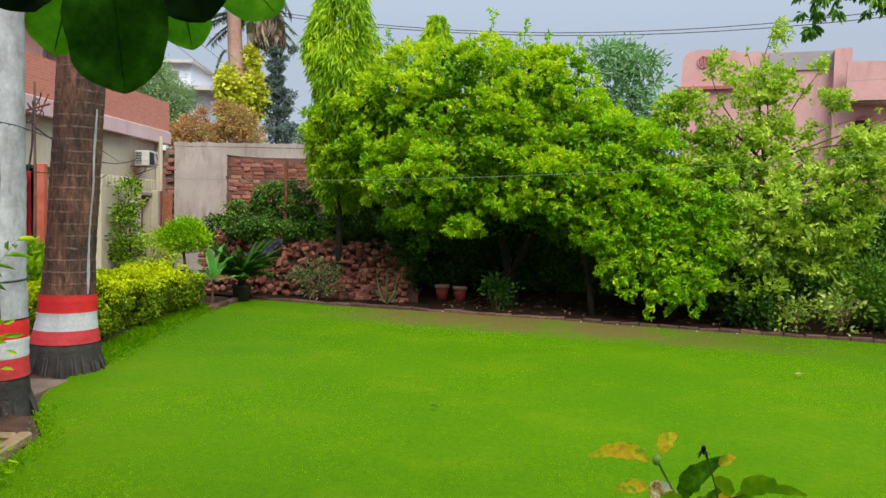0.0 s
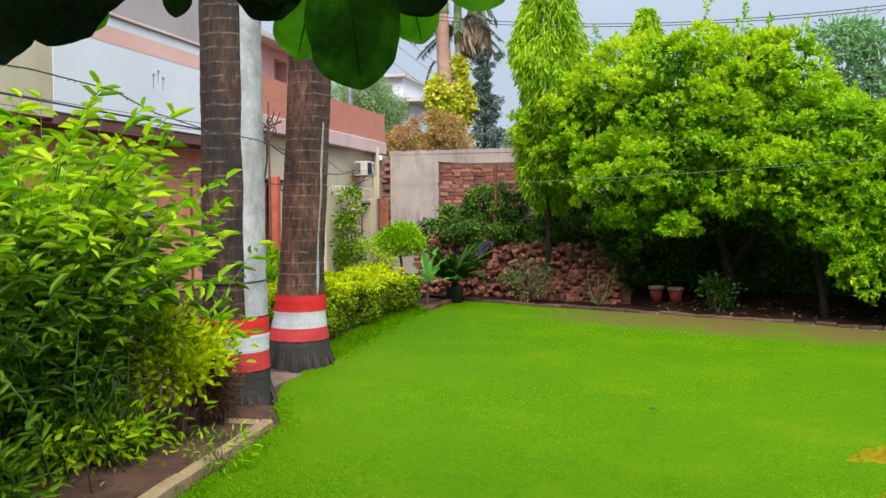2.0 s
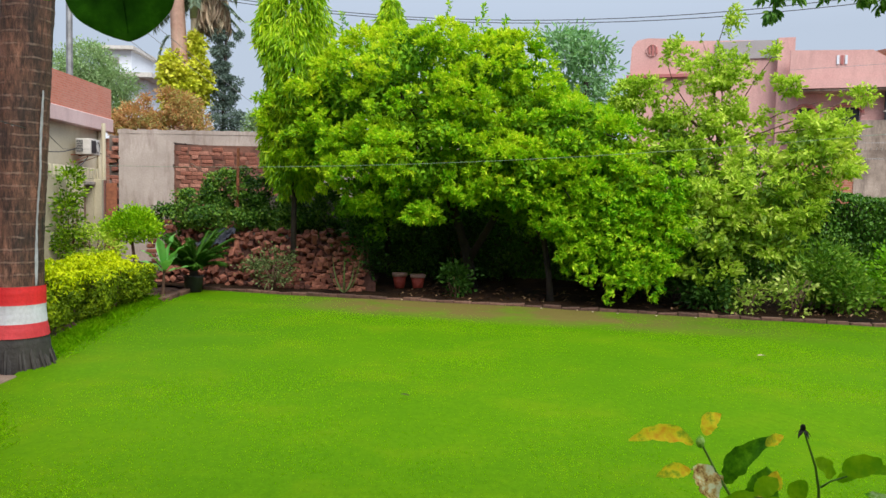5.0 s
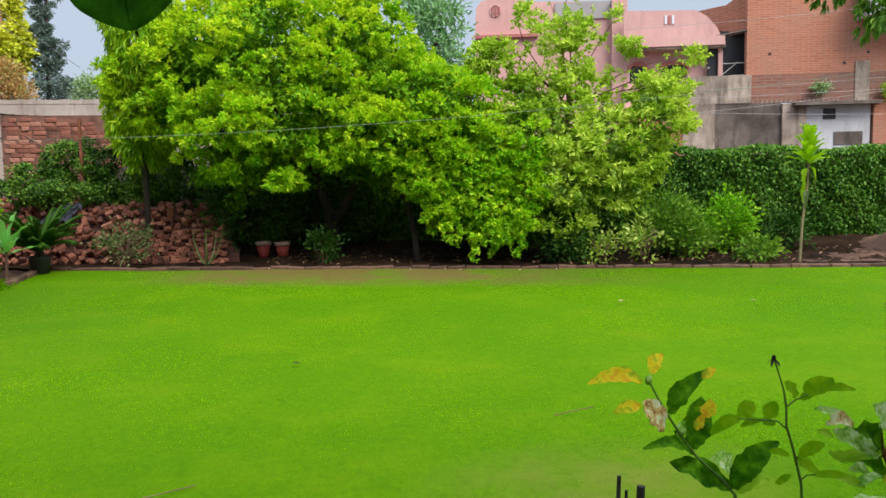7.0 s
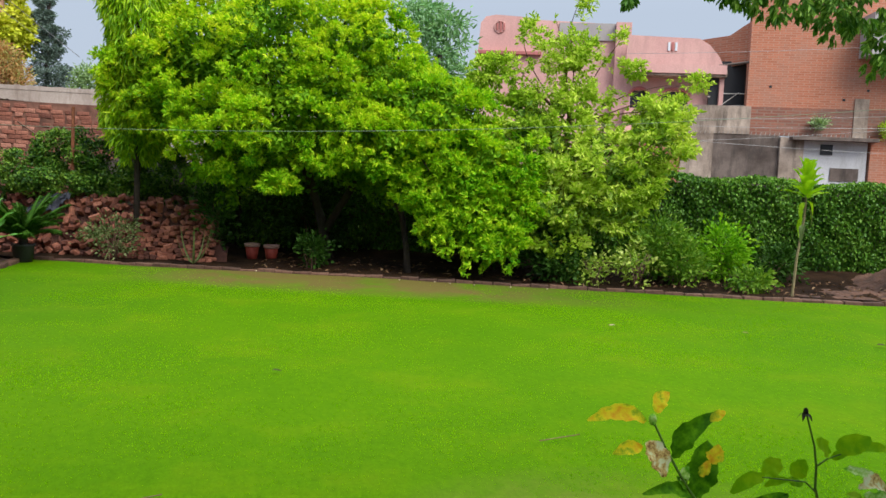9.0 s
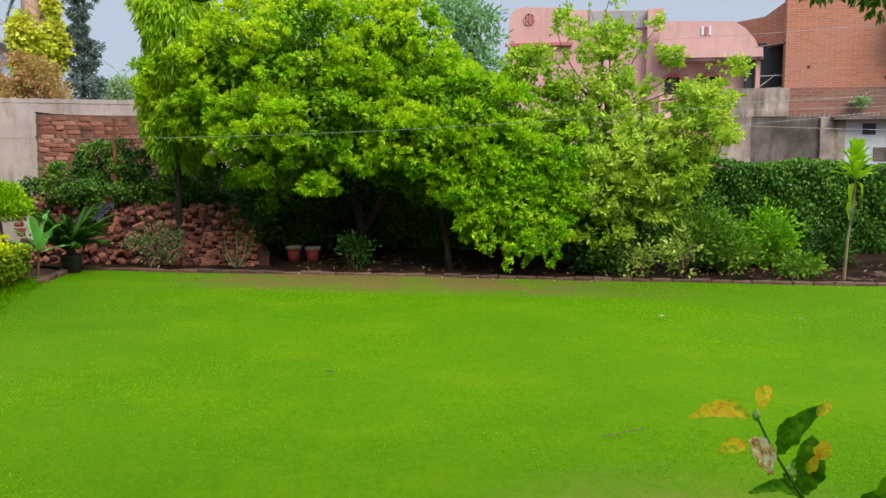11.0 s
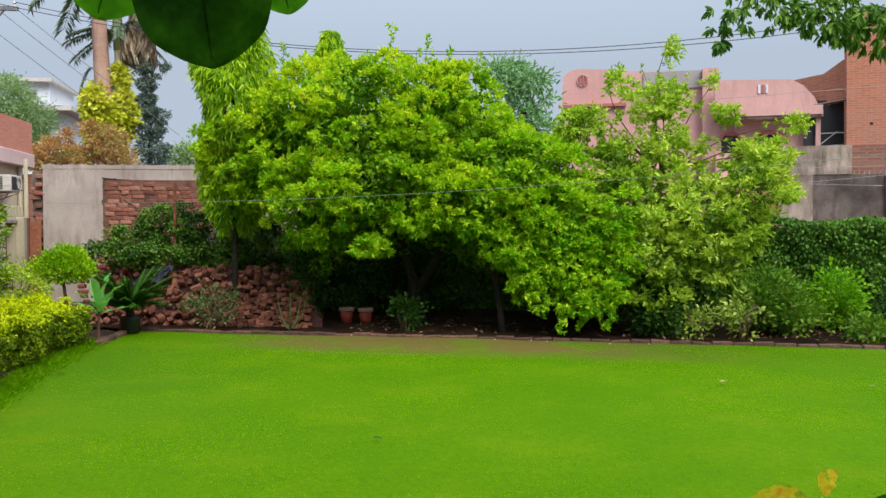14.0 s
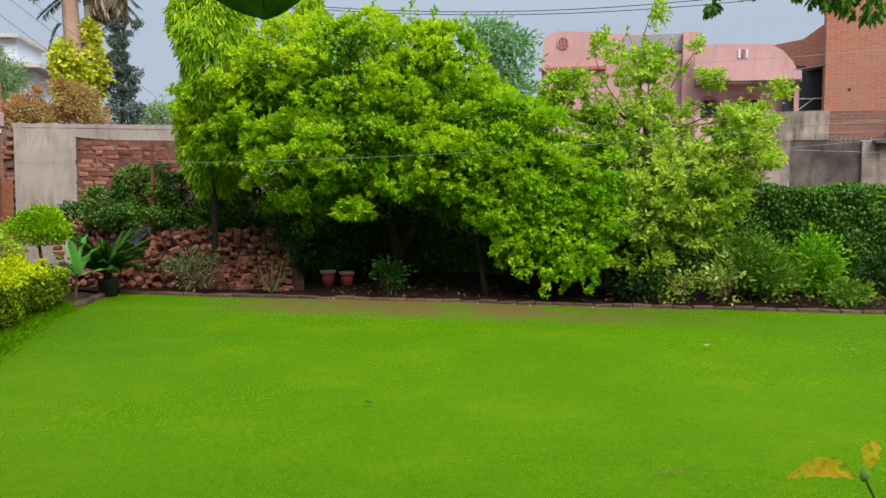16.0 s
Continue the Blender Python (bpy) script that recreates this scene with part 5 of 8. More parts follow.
# ---- ivy and creepers ----
def ivy_sheet():
    t = thing("ivy", "dense dark-green ivy covering the garden wall", "ivy", B(4.2, 2.7))
    n = 95000
    # ivy runs on behind the trees, added there to darken the hollow
    u = rng.uniform(-2.2, 12.4, n)
    z = rng.uniform(0.02, 1.0, n) * (1.64 - 0.022 * np.clip(u, 0, 9) + 0.05 * np.sin(u * 4) + 0.04 * np.sin(u * 11.0))
    v = 2.72 - np.abs(rng.normal(size=n)) * 0.07 - 0.06 * np.sin(u * 5 + z * 4) ** 2
    top = rng.random(n) < 0.1
    z[top] = 1.57 - 0.022 * np.clip(u[top], 0, 9) + rng.random(top.sum()) * 0.1 + 0.04 * np.sin(u[top] * 4)
    v[top] = rng.uniform(2.6, 3.0, top.sum())
    e, nn = np.array(E_DIR), np.array(N_DIR)
    P = np.array([0, 10.79, 0]) + u[:, None] * e + v[:, None] * nn + z[:, None] * np.array([0, 0, 1.0])
    D = -nn * 0.35 + rng.normal(size=(n, 3)) * 0.4 + np.array([0, 0, -0.6])
    for _ in range(60):
        vines = bmesh.new()
        u0 = random.uniform(-2.0, 12.2)
        tube([B(u0 + 0.25 * math.sin(q * 2.0 + u0), 2.73, 0.05 + 0.24 * q) for q in range(6)], [0.014, 0.012, 0.01, 0.008, 0.006, 0.004], 5, bm=vines)
        part("vine_stem", vines, M["twig"], t).matrix_parent_inverse = Matrix.Translation(-t.location)
    leaves("foliage", P, D, rng.uniform(0.032, 0.055, n), rng.uniform(0.026, 0.044, n), M["ivy"], t, fold=0.2).matrix_parent_inverse = Matrix.Translation(-t.location)
    return t


ivy_sheet()


def creeper_bank():
    t = thing("creeper", "mass of green creeper sprawling over the heaped bricks", "creeper", (-2.8, 13.9, 0))
    inv = Matrix.Translation(-t.location)
    lumps = [((-4.2, 13.35, 0.95), (0.35, 0.35, 0.22), 1.0), ((-3.7, 13.3, 1.15), (0.45, 0.35, 0.28), 1.6), ((-3.15, 13.25, 1.38), (0.5, 0.35, 0.38), 2.0), ((-2.55, 13.2, 1.28), (0.5, 0.35, 0.38), 2.0), ((-3.3, 12.95, 1.0), (0.6, 0.25, 0.14), 1.0), ((-2.4, 12.9, 0.98), (0.5, 0.25, 0.16), 1.0), ((-1.9, 13.2, 1.2), (0.55, 0.4, 0.48), 2.0), ((-1.2, 13.3, 1.1), (0.9, 0.45, 0.55), 2.2), ((-0.3, 13.3, 0.9), (1.0, 0.5, 0.8), 2), ((0.7, 13.1, 0.9), (0.9, 0.5, 0.9), 2)]
    P, D, H = tufted([(Vector(c), r, w) for c, r, w in lumps], 760, 52, 0.14, up=0.5, shell=0.7, inner=0.2)
    P[:, 2] = np.maximum(P[:, 2], 0.05)
    leaves("foliage", P, D, rng.uniform(0.034, 0.06, len(P)), rng.uniform(0.022, 0.038, len(P)), M["creeper"], t, facing=H).matrix_parent_inverse = inv
    bm = bmesh.new()
    branches(bm, (-2.6, 13.9, 0), [(-3.9, 13.5, 1.2), (-3.2, 13.4, 1.6), (-2.0, 13.3, 1.5), (-1.0, 13.2, 1.3), (-4.3, 13.9, 1.0)], 0.02, 0.008)
    part("vines", bm, M["twig"], t).matrix_parent_inverse = inv
    return t


creeper_bank()

post = part("iron_post", tube([(-3.05, 12.9, 0.0), (-3.04, 12.92, 1.2), (-3.03, 12.92, 2.12)], 0.024, 8), M["rust"])
tagged(post, "slim rusty iron post standing in the brick heap", "post")
for i, (a, b_) in enumerate((((-4.2, 12.95, 0.75), (-3.6, 13.4, 1.6)), ((-3.95, 13.6, 1.9), (-3.1, 13.3, 1.35)))):
    tagged(part("dry_stick", tube([a, b_], [0.014, 0.008], 5), M["twig"]), "bare dry stick leaning on the creeper", "stick", "dry sticks")


# ---- left side planting ----
def palm(at, lean, height, radii, bands, grey, name_label, bark="palm"):
    """Royal palm trunk with painted bands; radii by height, bands (z0, z1, material)."""
    t = thing("royal_palm", name_label, "palm tree", at, "royal palms")

    def rad(z):
        for (z0, r0), (z1, r1) in zip(radii, radii[1:]):
            if z <= z1:
                k = (z - z0) / (z1 - z0)
                return r0 + (r1 - r0) * k * k * (3 - 2 * k)
        return radii[-1][1]

    def shell(z0, z1, extra, a0=0.0, a1=2 * math.pi, step=0.03, edge=0.0, sides=40):
        bm = bmesh.new()
        rows_ = []
        m_ = max(2, int((z1 - z0) / step))
        full = a1 - a0 > 6.2
        for j in range(m_ + 1):
            z = z0 + (z1 - z0) * j / m_
            r = rad(z) + extra
            ring = 0.0025 if int(z / 0.096) != int((z - step) / 0.096) else 0.0
            row = []
            for k in range(sides + (0 if full else 1)):
                w = edge * noise.noise(Vector((z * 3.0, k // (sides / 2), 5)))
                a = a0 + (a1 - a0) * k / sides + (w if not full else 0)
                rr = r + ring + 0.006 * noise.noise(Vector((math.cos(a) * 2, math.sin(a) * 2, z * 5)))
                row.append(bm.verts.new((math.cos(a) * rr + lean[0] * z, math.sin(a) * rr + lean[1] * z, z)))
            rows_.append(row)
        for q, w in zip(rows_, rows_[1:]):
            for k in range(sides if full else sides):
                bm.faces.new((q[k], q[(k + 1) % len(q)], w[(k + 1) % len(w)], w[k]))
        return bm

    part("trunk", shell(-0.05, height, 0.0), M[bark], t, smooth=True)
    for z0, z1, mat in bands:
        part("painted_band", shell(z0, z1, 0.012 if "paintblack" != mat else 0.004, step=0.015), M[mat], t, smooth=True)
    for a0, a1, z0, z1 in grey:
        part("lichen_streak", shell(z0, z1, 0.009, a0, a1, 0.05, 0.05, 10), M["palmgrey"], t, "pale grey weathered streak", smooth=True)
    # roots at the foot
    for _ in range(46):
        bm = bmesh.new()
        a = random.uniform(0, 6.28)
        r = rad(0.05)
        p = Vector((math.cos(a) * r * 0.97, math.sin(a) * r * 0.97, random.uniform(0.06, 0.16)))
        tube([p, p + Vector((math.cos(a) * 0.03, math.sin(a) * 0.03, -0.08)), p + Vector((math.cos(a) * 0.07, math.sin(a) * 0.07, -0.2))], [0.012, 0.012, 0.01], 5, bm=bm)
        part("root", bm, M["paintblack"], t)
    # crown shaft and fronds, above the view
    part("crown_shaft", tube([(lean[0] * height, lean[1] * height, height), (lean[0] * height, lean[1] * height, height + 1.2)], [0.15, 0.1], 14), M["greenstem"], t)
    for k in range(9):
        frond(t, Vector((lean[0] * height, lean[1] * height, height + 1.15)), 2 * math.pi * k / 9 + 0.2, 2.2, 0.9, "palmfrond", 26)
    return t


def frond(t, root, a, length, rise, mat, n=24, droop=1.3, width=0.028, leaflet=0.55):
    """A feather frond: a bent rib with leaflets on both sides."""
    pts = []
    for i in range(9):
        k = i / 8
        pts.append(root + Vector((math.cos(a) * length * k, math.sin(a) * length * k, rise * k - droop * k * k)))
    rib = part("frond", tube(pts, [0.025 * (1 - 0.8 * i / 8) + 0.004 for i in range(9)], 5), M[mat], t)
    P, D = [], []
    side = Vector((-math.sin(a), math.cos(a), 0))
    for i in range(n):
        k = 0.1 + 0.9 * i / n
        j = min(int(k * 8), 7)
        p = pts[j].lerp(pts[j + 1], k * 8 - j)
        f = (pts[j + 1] - pts[j]).normalized()
        for s in (-1, 1):
            P.append(tuple(p))
            D.append(tuple(side * s + f * 0.6 + Vector((0, 0, -0.35))))
    leaves("blade", np.array(P), np.array(D), leaflet * length / 2.2, width, M[mat], rib, fold=0.3, bend=0.25, shape="thin")


P1, P2 = (-3.07, 4.95, 0), (-3.318, 6.38, 0)
palm(P1, (-0.004, 0.0), 4.6, [(-0.05, 0.245), (0.1, 0.235), (0.45, 0.218), (1.2, 0.208), (2.8, 0.2), (4.6, 0.17)],
     [(-0.04, 0.25, "paintblack"), (0.25, 0.375, "paintpink"), (0.375, 0.495, "paintwhite"), (0.495, 0.61, "paintred")],
     [(-0.72, 0.8, 0.62, 4.5)], "grey-sided royal palm trunk with red and white painted bands", "palm_dark")
palm(P2, (0.058, 0.0), 4.6, [(-0.05, 0.285), (0.12, 0.268), (0.5, 0.208), (1.1, 0.188), (2.6, 0.184), (4.6, 0.15)],
     [(-0.04, 0.24, "paintblack"), (0.24, 0.345, "paintpink"), (0.345, 0.485, "paintwhite"), (0.485, 0.625, "paintred")],
     [(-0.44, -0.34, 0.63, 2.1)], "brown royal palm trunk with red and white painted bands")
bm = tube([(P1[0] + 0.218 * math.cos(a), P1[1] + 0.218 * math.sin(a), 0.86 + 0.01 * math.sin(a)) for a in [2 * math.pi * k / 24 for k in range(25)]], 0.007, 5, False)
tagged(part("tie_wire", bm, M["wire"]), "dark wire tied round the palm trunk", "wire")


def hedge():
    t = thing("golden_hedge", "clipped golden-yellow hedge along the lawn edge", "hedge", (-4.0, 8.9, 0))
    inv = Matrix.Translation(-t.location)
    blocks = [((-3.95, 7.7, 0.3), (0.5, 0.75, 0.33), 3), ((-3.98, 8.7, 0.29), (0.5, 0.8, 0.31), 3), ((-4.02, 9.7, 0.28), (0.5, 0.8, 0.3), 3), ((-4.0, 10.3, 0.27), (0.46, 0.45, 0.29), 1.5), ((-3.85, 7.25, 0.28), (0.42, 0.35, 0.32), 1)]
    P, D, H = tufted([(Vector(c), r, w) for c, r, w in blocks], 620, 70, 0.095, up=0.6, shell=0.86, inner=0.5)
    P[:, 2] = np.maximum(P[:, 2], 0.03)
    # leaves below a ragged height take the darker green
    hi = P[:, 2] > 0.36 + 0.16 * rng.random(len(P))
    L, W = rng.uniform(0.03, 0.05, len(P)), rng.uniform(0.016, 0.026, len(P))
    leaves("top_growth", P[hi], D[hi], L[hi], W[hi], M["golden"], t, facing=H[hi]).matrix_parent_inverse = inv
    leaves("lower_growth", P[~hi], D[~hi], L[~hi], W[~hi], M["goldlow"], t, facing=H[~hi]).matrix_parent_inverse = inv
    bm = bmesh.new()
    for _ in range(70):
        x, y = random.uniform(-4.3, -3.7), random.uniform(7.2, 10.5)
        tube([(x, y, -0.02), (x + random.uniform(-0.1, 0.1), y + random.uniform(-0.1, 0.1), 0.5)], [0.012, 0.005], 5, bm=bm)
    part("stem", bm, M["twig"], t).matrix_parent_inverse = inv


hedge()
leafy("topiary_shrub", "round clipped bright-green shrub on a short stem", "shrub", (-4.13, 11.4, 0), [((0, 0, 0.9), (0.34, 0.33, 0.16), 2), ((0, 0, 1.02), (0.22, 0.22, 0.14), 1)], 260, 20, 0.1, (0.03, 0.05), (0.016, 0.026), "topiary", 0.6, 0.75,
      tube([(0, 0, -0.02), (0.02, 0, 0.4), (-0.03, 0, 0.8)], [0.025, 0.022, 0.02], 7))
leafy("broadleaf_shrub", "dark glossy broadleaf shrub behind the palms", "shrub", (-4.9, 8.6, 0), [((0, 0, 0.55), (0.35, 0.35, 0.42), 1)], 60, 18, 0.16, (0.07, 0.12), (0.035, 0.055), "topiary", 0.5, 0.5, stems(6, 0.7, 0.25))
leafy("creeping_shrub", "tall loose creeper climbing the yard wall", "creeper", (-7.0, 16.1, 0), [((0, -0.1, 0.7), (0.2, 0.42, 0.75), 2), ((0.0, 0.05, 1.55), (0.16, 0.36, 0.4), 1)], 90, 16, 0.16, (0.06, 0.1), (0.03, 0.05), "bush", 0.3, 0.4, stems(9, 1.6, 0.3))
leafy("creeping_shrub", "pale weedy shrub at the foot of the yard wall", "shrub", (-6.6, 16.3, 0), [((0, 0, 0.4), (0.55, 0.4, 0.4), 2)], 80, 20, 0.16, (0.05, 0.09), (0.02, 0.04), "guava", 0.3, 0.4, stems(9, 0.7, 0.4))
leafy("golden_shrub", "small golden-yellow shrub beside the palm", "shrub", (-2.86, 4.02, 0), [((0, 0, 0.48), (0.22, 0.24, 0.2), 1), ((-0.05, -0.12, 0.68), (0.14, 0.12, 0.14), 0.5)], 70, 26, 0.1, (0.035, 0.055), (0.02, 0.03), "golden", 0.6, 0.5, stems(10, 0.5, 0.22))
leafy("dry_shrub", "dry brown twiggy shrub at the palm's foot", "shrub", (-2.84, 4.4, 0), [((-0.08, -0.06, 0.28), (0.18, 0.12, 0.22), 1)], 110, 26, 0.12, (0.03, 0.06), (0.003, 0.006), "dry", 0.4, 0.2, stems(40, 0.42, 0.16, 0.003))


def lush_bush():
    """Tall bush of pointed drooping leaves: bright young shoots above, bare stems and small leaves below, shade painted
    into their green.
    """
    t = thing("lush_bush", "tall lush bush with long pointed light-green leaves", "bush", (-3.3, 3.3, 0))
    bm = bmesh.new()
    P, D, Z = [], [], []
    for k in range(470):
        a = random.uniform(0, 6.283)
        base = Vector((random.gauss(-0.1, 0.25), random.gauss(0, 0.35), 0))
        s = random.random() ** 0.5
        h = random.random() ** 0.7 * 0.8 + 0.2
        out = Vector((math.cos(a) * 0.85 * s, math.sin(a) * 0.9 * s, 0))
        tip = base + out
        # the crown falls off towards the lawn
        tip.z = h * (2.2 - 0.45 * s - 0.45 * max(tip.x + 0.1, 0))
        tip.x = min(tip.x, -0.05 + 0.95 * h)
        mid = base.lerp(tip, 0.5) - out * 0.12 + Vector((0, 0, 0.12))
        tube([base, mid, tip], [0.0045, 0.003, 0.0012], 5, bm=bm)
        n = random.randint(17, 25)
        for i in range(n):
            q = 0.3 + 0.72 * i / n
            p = base.lerp(mid, q * 2) if q < 0.5 else mid.lerp(tip, q * 2 - 1)
            b_ = a + i * 2.4
            P.append(tuple(p))
            g = (tip - mid).normalized()
            D.append((math.cos(b_) + g.x * 0.8, math.sin(b_) + g.y * 0.8, random.uniform(-0.5, 0.35) + g.z * 0.4))
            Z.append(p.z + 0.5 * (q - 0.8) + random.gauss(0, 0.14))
    # long arching shoots towards the palm
    for tip in ((0.74, 0.25, 1.83), (0.7, 0.09, 1.7), (1.0, 0.3, 1.36), (0.95, 0.4, 1.5), (1.12, 0.1, 1.2), (0.9, 0.31, 1.1), (0.72, 0.11, 1.52), (0.6, 0.2, 1.86), (0.5, 0.0, 1.92), (0.35, 0.2, 1.98), (0.66, 0.35, 1.7), (1.05, 0.2, 1.0)):
        tip = Vector(tip)
        base = Vector((tip.x * 0.35 - 0.1, tip.y * 0.4, tip.z * 0.45))
        mid = base.lerp(tip, 0.55) + Vector((-0.06, 0, 0.14))
        tube([base, base.lerp(mid, 0.5) + Vector((0, 0, 0.03)), mid, mid.lerp(tip, 0.5) + Vector((0, 0, 0.03)), tip], [0.006, 0.005, 0.004, 0.003, 0.0015], 5, bm=bm)
        for i in range(20):
            q = 0.25 + 0.78 * i / 20
            p = base.lerp(mid, q * 2) if q < 0.5 else mid.lerp(tip, q * 2 - 1)
            g = (tip - base).normalized()
            side = g.cross(Vector((0, 0, 1))).normalized() * (1 if i % 2 else -1)
            P.append(tuple(p))
            D.append(tuple(side + g * 0.8 + Vector((0, 0, random.uniform(-0.45, 0.25)))))
            Z.append(2.0)
    P, D, Z = np.array(P), np.array(D) + rng.normal(size=(len(P), 3)) * 0.25, np.array(Z)
    part("stem", bm, M["greenstem"], t, smooth=True)
    n = len(P)
    L, W = rng.uniform(0.085, 0.15, n), rng.uniform(0.027, 0.042, n)
    # split by height: lower leaves take greens darkened for the shade below
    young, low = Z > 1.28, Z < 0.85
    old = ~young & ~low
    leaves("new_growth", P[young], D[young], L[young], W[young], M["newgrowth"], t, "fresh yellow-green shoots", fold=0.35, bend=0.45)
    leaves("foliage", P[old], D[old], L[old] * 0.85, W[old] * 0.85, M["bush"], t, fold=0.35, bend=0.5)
    leaves("lower_foliage", P[low], D[low], L[low] * 0.62, W[low] * 0.62, M["bushlow"], t, "small leaves low on the stems, painted dark for shade", fold=0.35, bend=0.5)
    return t


lush_bush()
leafy("low_shrub", "low bright-green shoots along the kerb", "shrub", (-3.02, 3.55, 0), [((0, 0, 0.18), (0.24, 0.5, 0.15), 1)], 60, 14, 0.16, (0.045, 0.085), (0.016, 0.026), "newgrowth", 0.4, 0.3, stems(10, 0.28, 0.3, 0.005))
leafy("young_shrub", "thin young shrub with bright-green shoots before the palm", "shrub", (-2.86, 4.3, 0), [((0.02, 0, 0.64), (0.16, 0.14, 0.12), 1), ((0, 0, 0.45), (0.12, 0.12, 0.15), 0.5)], 16, 9, 0.14, (0.06, 0.12), (0.02, 0.034), "newgrowth", 0.3, 0.3, stems(8, 0.66, 0.16, 0.004))
leafy("weed_tuft", "small leafy green weed on the kerb", "plant", (-2.36, 3.6, 0), [((0.03, 0, 0.12), (0.12, 0.1, 0.07), 1), ((-0.12, -0.05, 0.1), (0.1, 0.1, 0.06), 0.5)], 22, 7, 0.09, (0.03, 0.055), (0.008, 0.014), "newgrowth", 0.2, 0.3, stems(9, 0.2, 0.14, 0.003))
leafy("low_shrub", "low spreading green shrub at the front of the side bed", "shrub", (-3.0, 2.55, 0), [((0, 0, 0.2), (0.4, 0.45, 0.2), 1)], 80, 13, 0.16, (0.05, 0.09), (0.018, 0.03), "bush", 0.4, 0.3, stems(12, 0.3, 0.4, 0.006))


def big_leaf(bm, root, d, up, length, width, bend=0.2, cup=0.15, seg=9, wave=0.02, point=1.0, base=0.12):
    """A broad leaf with midrib fold, bent along its length; ten strips long, four wide."""
    root, d, up = Vector(root), Vector(d).normalized(), Vector(up)
    s = d.cross(up).normalized()
    n = s.cross(d).normalized()
    rows_ = []
    for i in range(seg + 1):
        k = i / seg
        w = width * 0.5 * (math.sin(math.pi * min(1, (k * (1 - base) + base)) ** point) ** 0.8 if 0 < k < 1 else 0.02)
        c = root + d * (length * k) - n * (bend * length * k * k)
        row = []
        for j in (-1, -0.55, 0, 0.55, 1):
            z = cup * w * abs(j) ** 1.3 + wave * width * math.sin(k * 17 + j * 2) * abs(j)
            row.append(bm.verts.new(c + s * (w * j) + n * z))
        rows_.append(row)
    for a, b_ in zip(rows_, rows_[1:]):
        for j in range(4):
            bm.faces.new((a[j], a[j + 1], b_[j + 1], b_[j]))
    return bm


def curved_leaf(bm, p0, p1, p2, width, face=(0.0, -0.8, 0.6), cup=0.35, ragged=0.06, seg=14, blunt=0.8):
    """A leaf along the arc p0, p1, p2, folded on its midrib, with an uneven edge."""
    p0, p1, p2, face = Vector(p0), Vector(p1), Vector(p2), Vector(face)
    c = p1 * 2 - (p0 + p2) * 0.5
    rows_ = []
    for i in range(seg + 1):
        k = i / seg
        q = p0 * (1 - k) ** 2 + c * 2 * k * (1 - k) + p2 * k * k
        d = ((c - p0) * (1 - k) + (p2 - c) * k).normalized()
        s = d.cross(face).normalized()
        n = s.cross(d)
        w = width * 0.5 * max(math.sin(math.pi * (0.04 + 0.94 * k ** 0.9)), 0.02) ** blunt
        row = []
        for j in (-1, -0.5, 0, 0.5, 1):
            e = random.uniform(-1, 1) * ragged * width * (abs(j) == 1)
            row.append(bm.verts.new(q + s * (w * j + e) + n * (cup * w * abs(j) ** 1.3 + 0.08 * width * math.sin(k * 15 + 2 * j) * abs(j))))
        rows_.append(row)
    for a, b_ in zip(rows_, rows_[1:]):
        for j in range(4):
            bm.faces.new((a[j], a[j + 1], b_[j + 1], b_[j]))
    return bm


def plumeria():
    t = thing("broadleaf_plant", "young plant with long broad pale-green leaves", "plant", (-3.62, 11.05, 0))
    part("stem", tube([(0, 0, 0), (0.02, 0, 0.36)], [0.02, 0.016], 7), M["twig"], t)
    for k in range(9):
        a = k * 2.4 + 0.4
        f = k / 8
        out, up = 0.4 - 0.24 * f ** 1.5, 0.08 + 0.36 * f
        root = Vector((0.02, 0, 0.32 + 0.01 * k))
        d = Vector((math.cos(a), math.sin(a), 0))
        bm = bmesh.new()
        curved_leaf(bm, root, root + d * out * 0.55 + Vector((0, 0, up * 0.7)), root + d * out + Vector((0, 0, up)), random.uniform(0.1, 0.125), d * -up + Vector((0, 0, out + 0.02)), 0.2, 0.01, 14, 0.7)
        part("leaf", bm, M["plumeria"], t, smooth=True)


plumeria()


def cycad():
    t = thing("potted_cycad", "dark-green cycad with feathery fronds in a black pot", "cycad", (-3.36, 11.6, 0))
    part("pot", lathe([(0.0, 0.0), (0.11, 0.0), (0.135, 0.2), (0.145, 0.215), (0.145, 0.235), (0.125, 0.235), (0.12, 0.2), (0, 0.2)], 20), M["potblack"], t, smooth=True)
    part("caudex", tube([(0, 0, 0.2), (0, 0, 0.34)], [0.07, 0.05], 8), M["bark"], t)
    for k in range(54):
        frond(t, Vector((0, 0, 0.3)), k * 2.4, random.uniform(0.38, 0.55), random.uniform(0.3, 0.85), "cycad", 60, 0.25, 0.006, 0.34)


cycad()


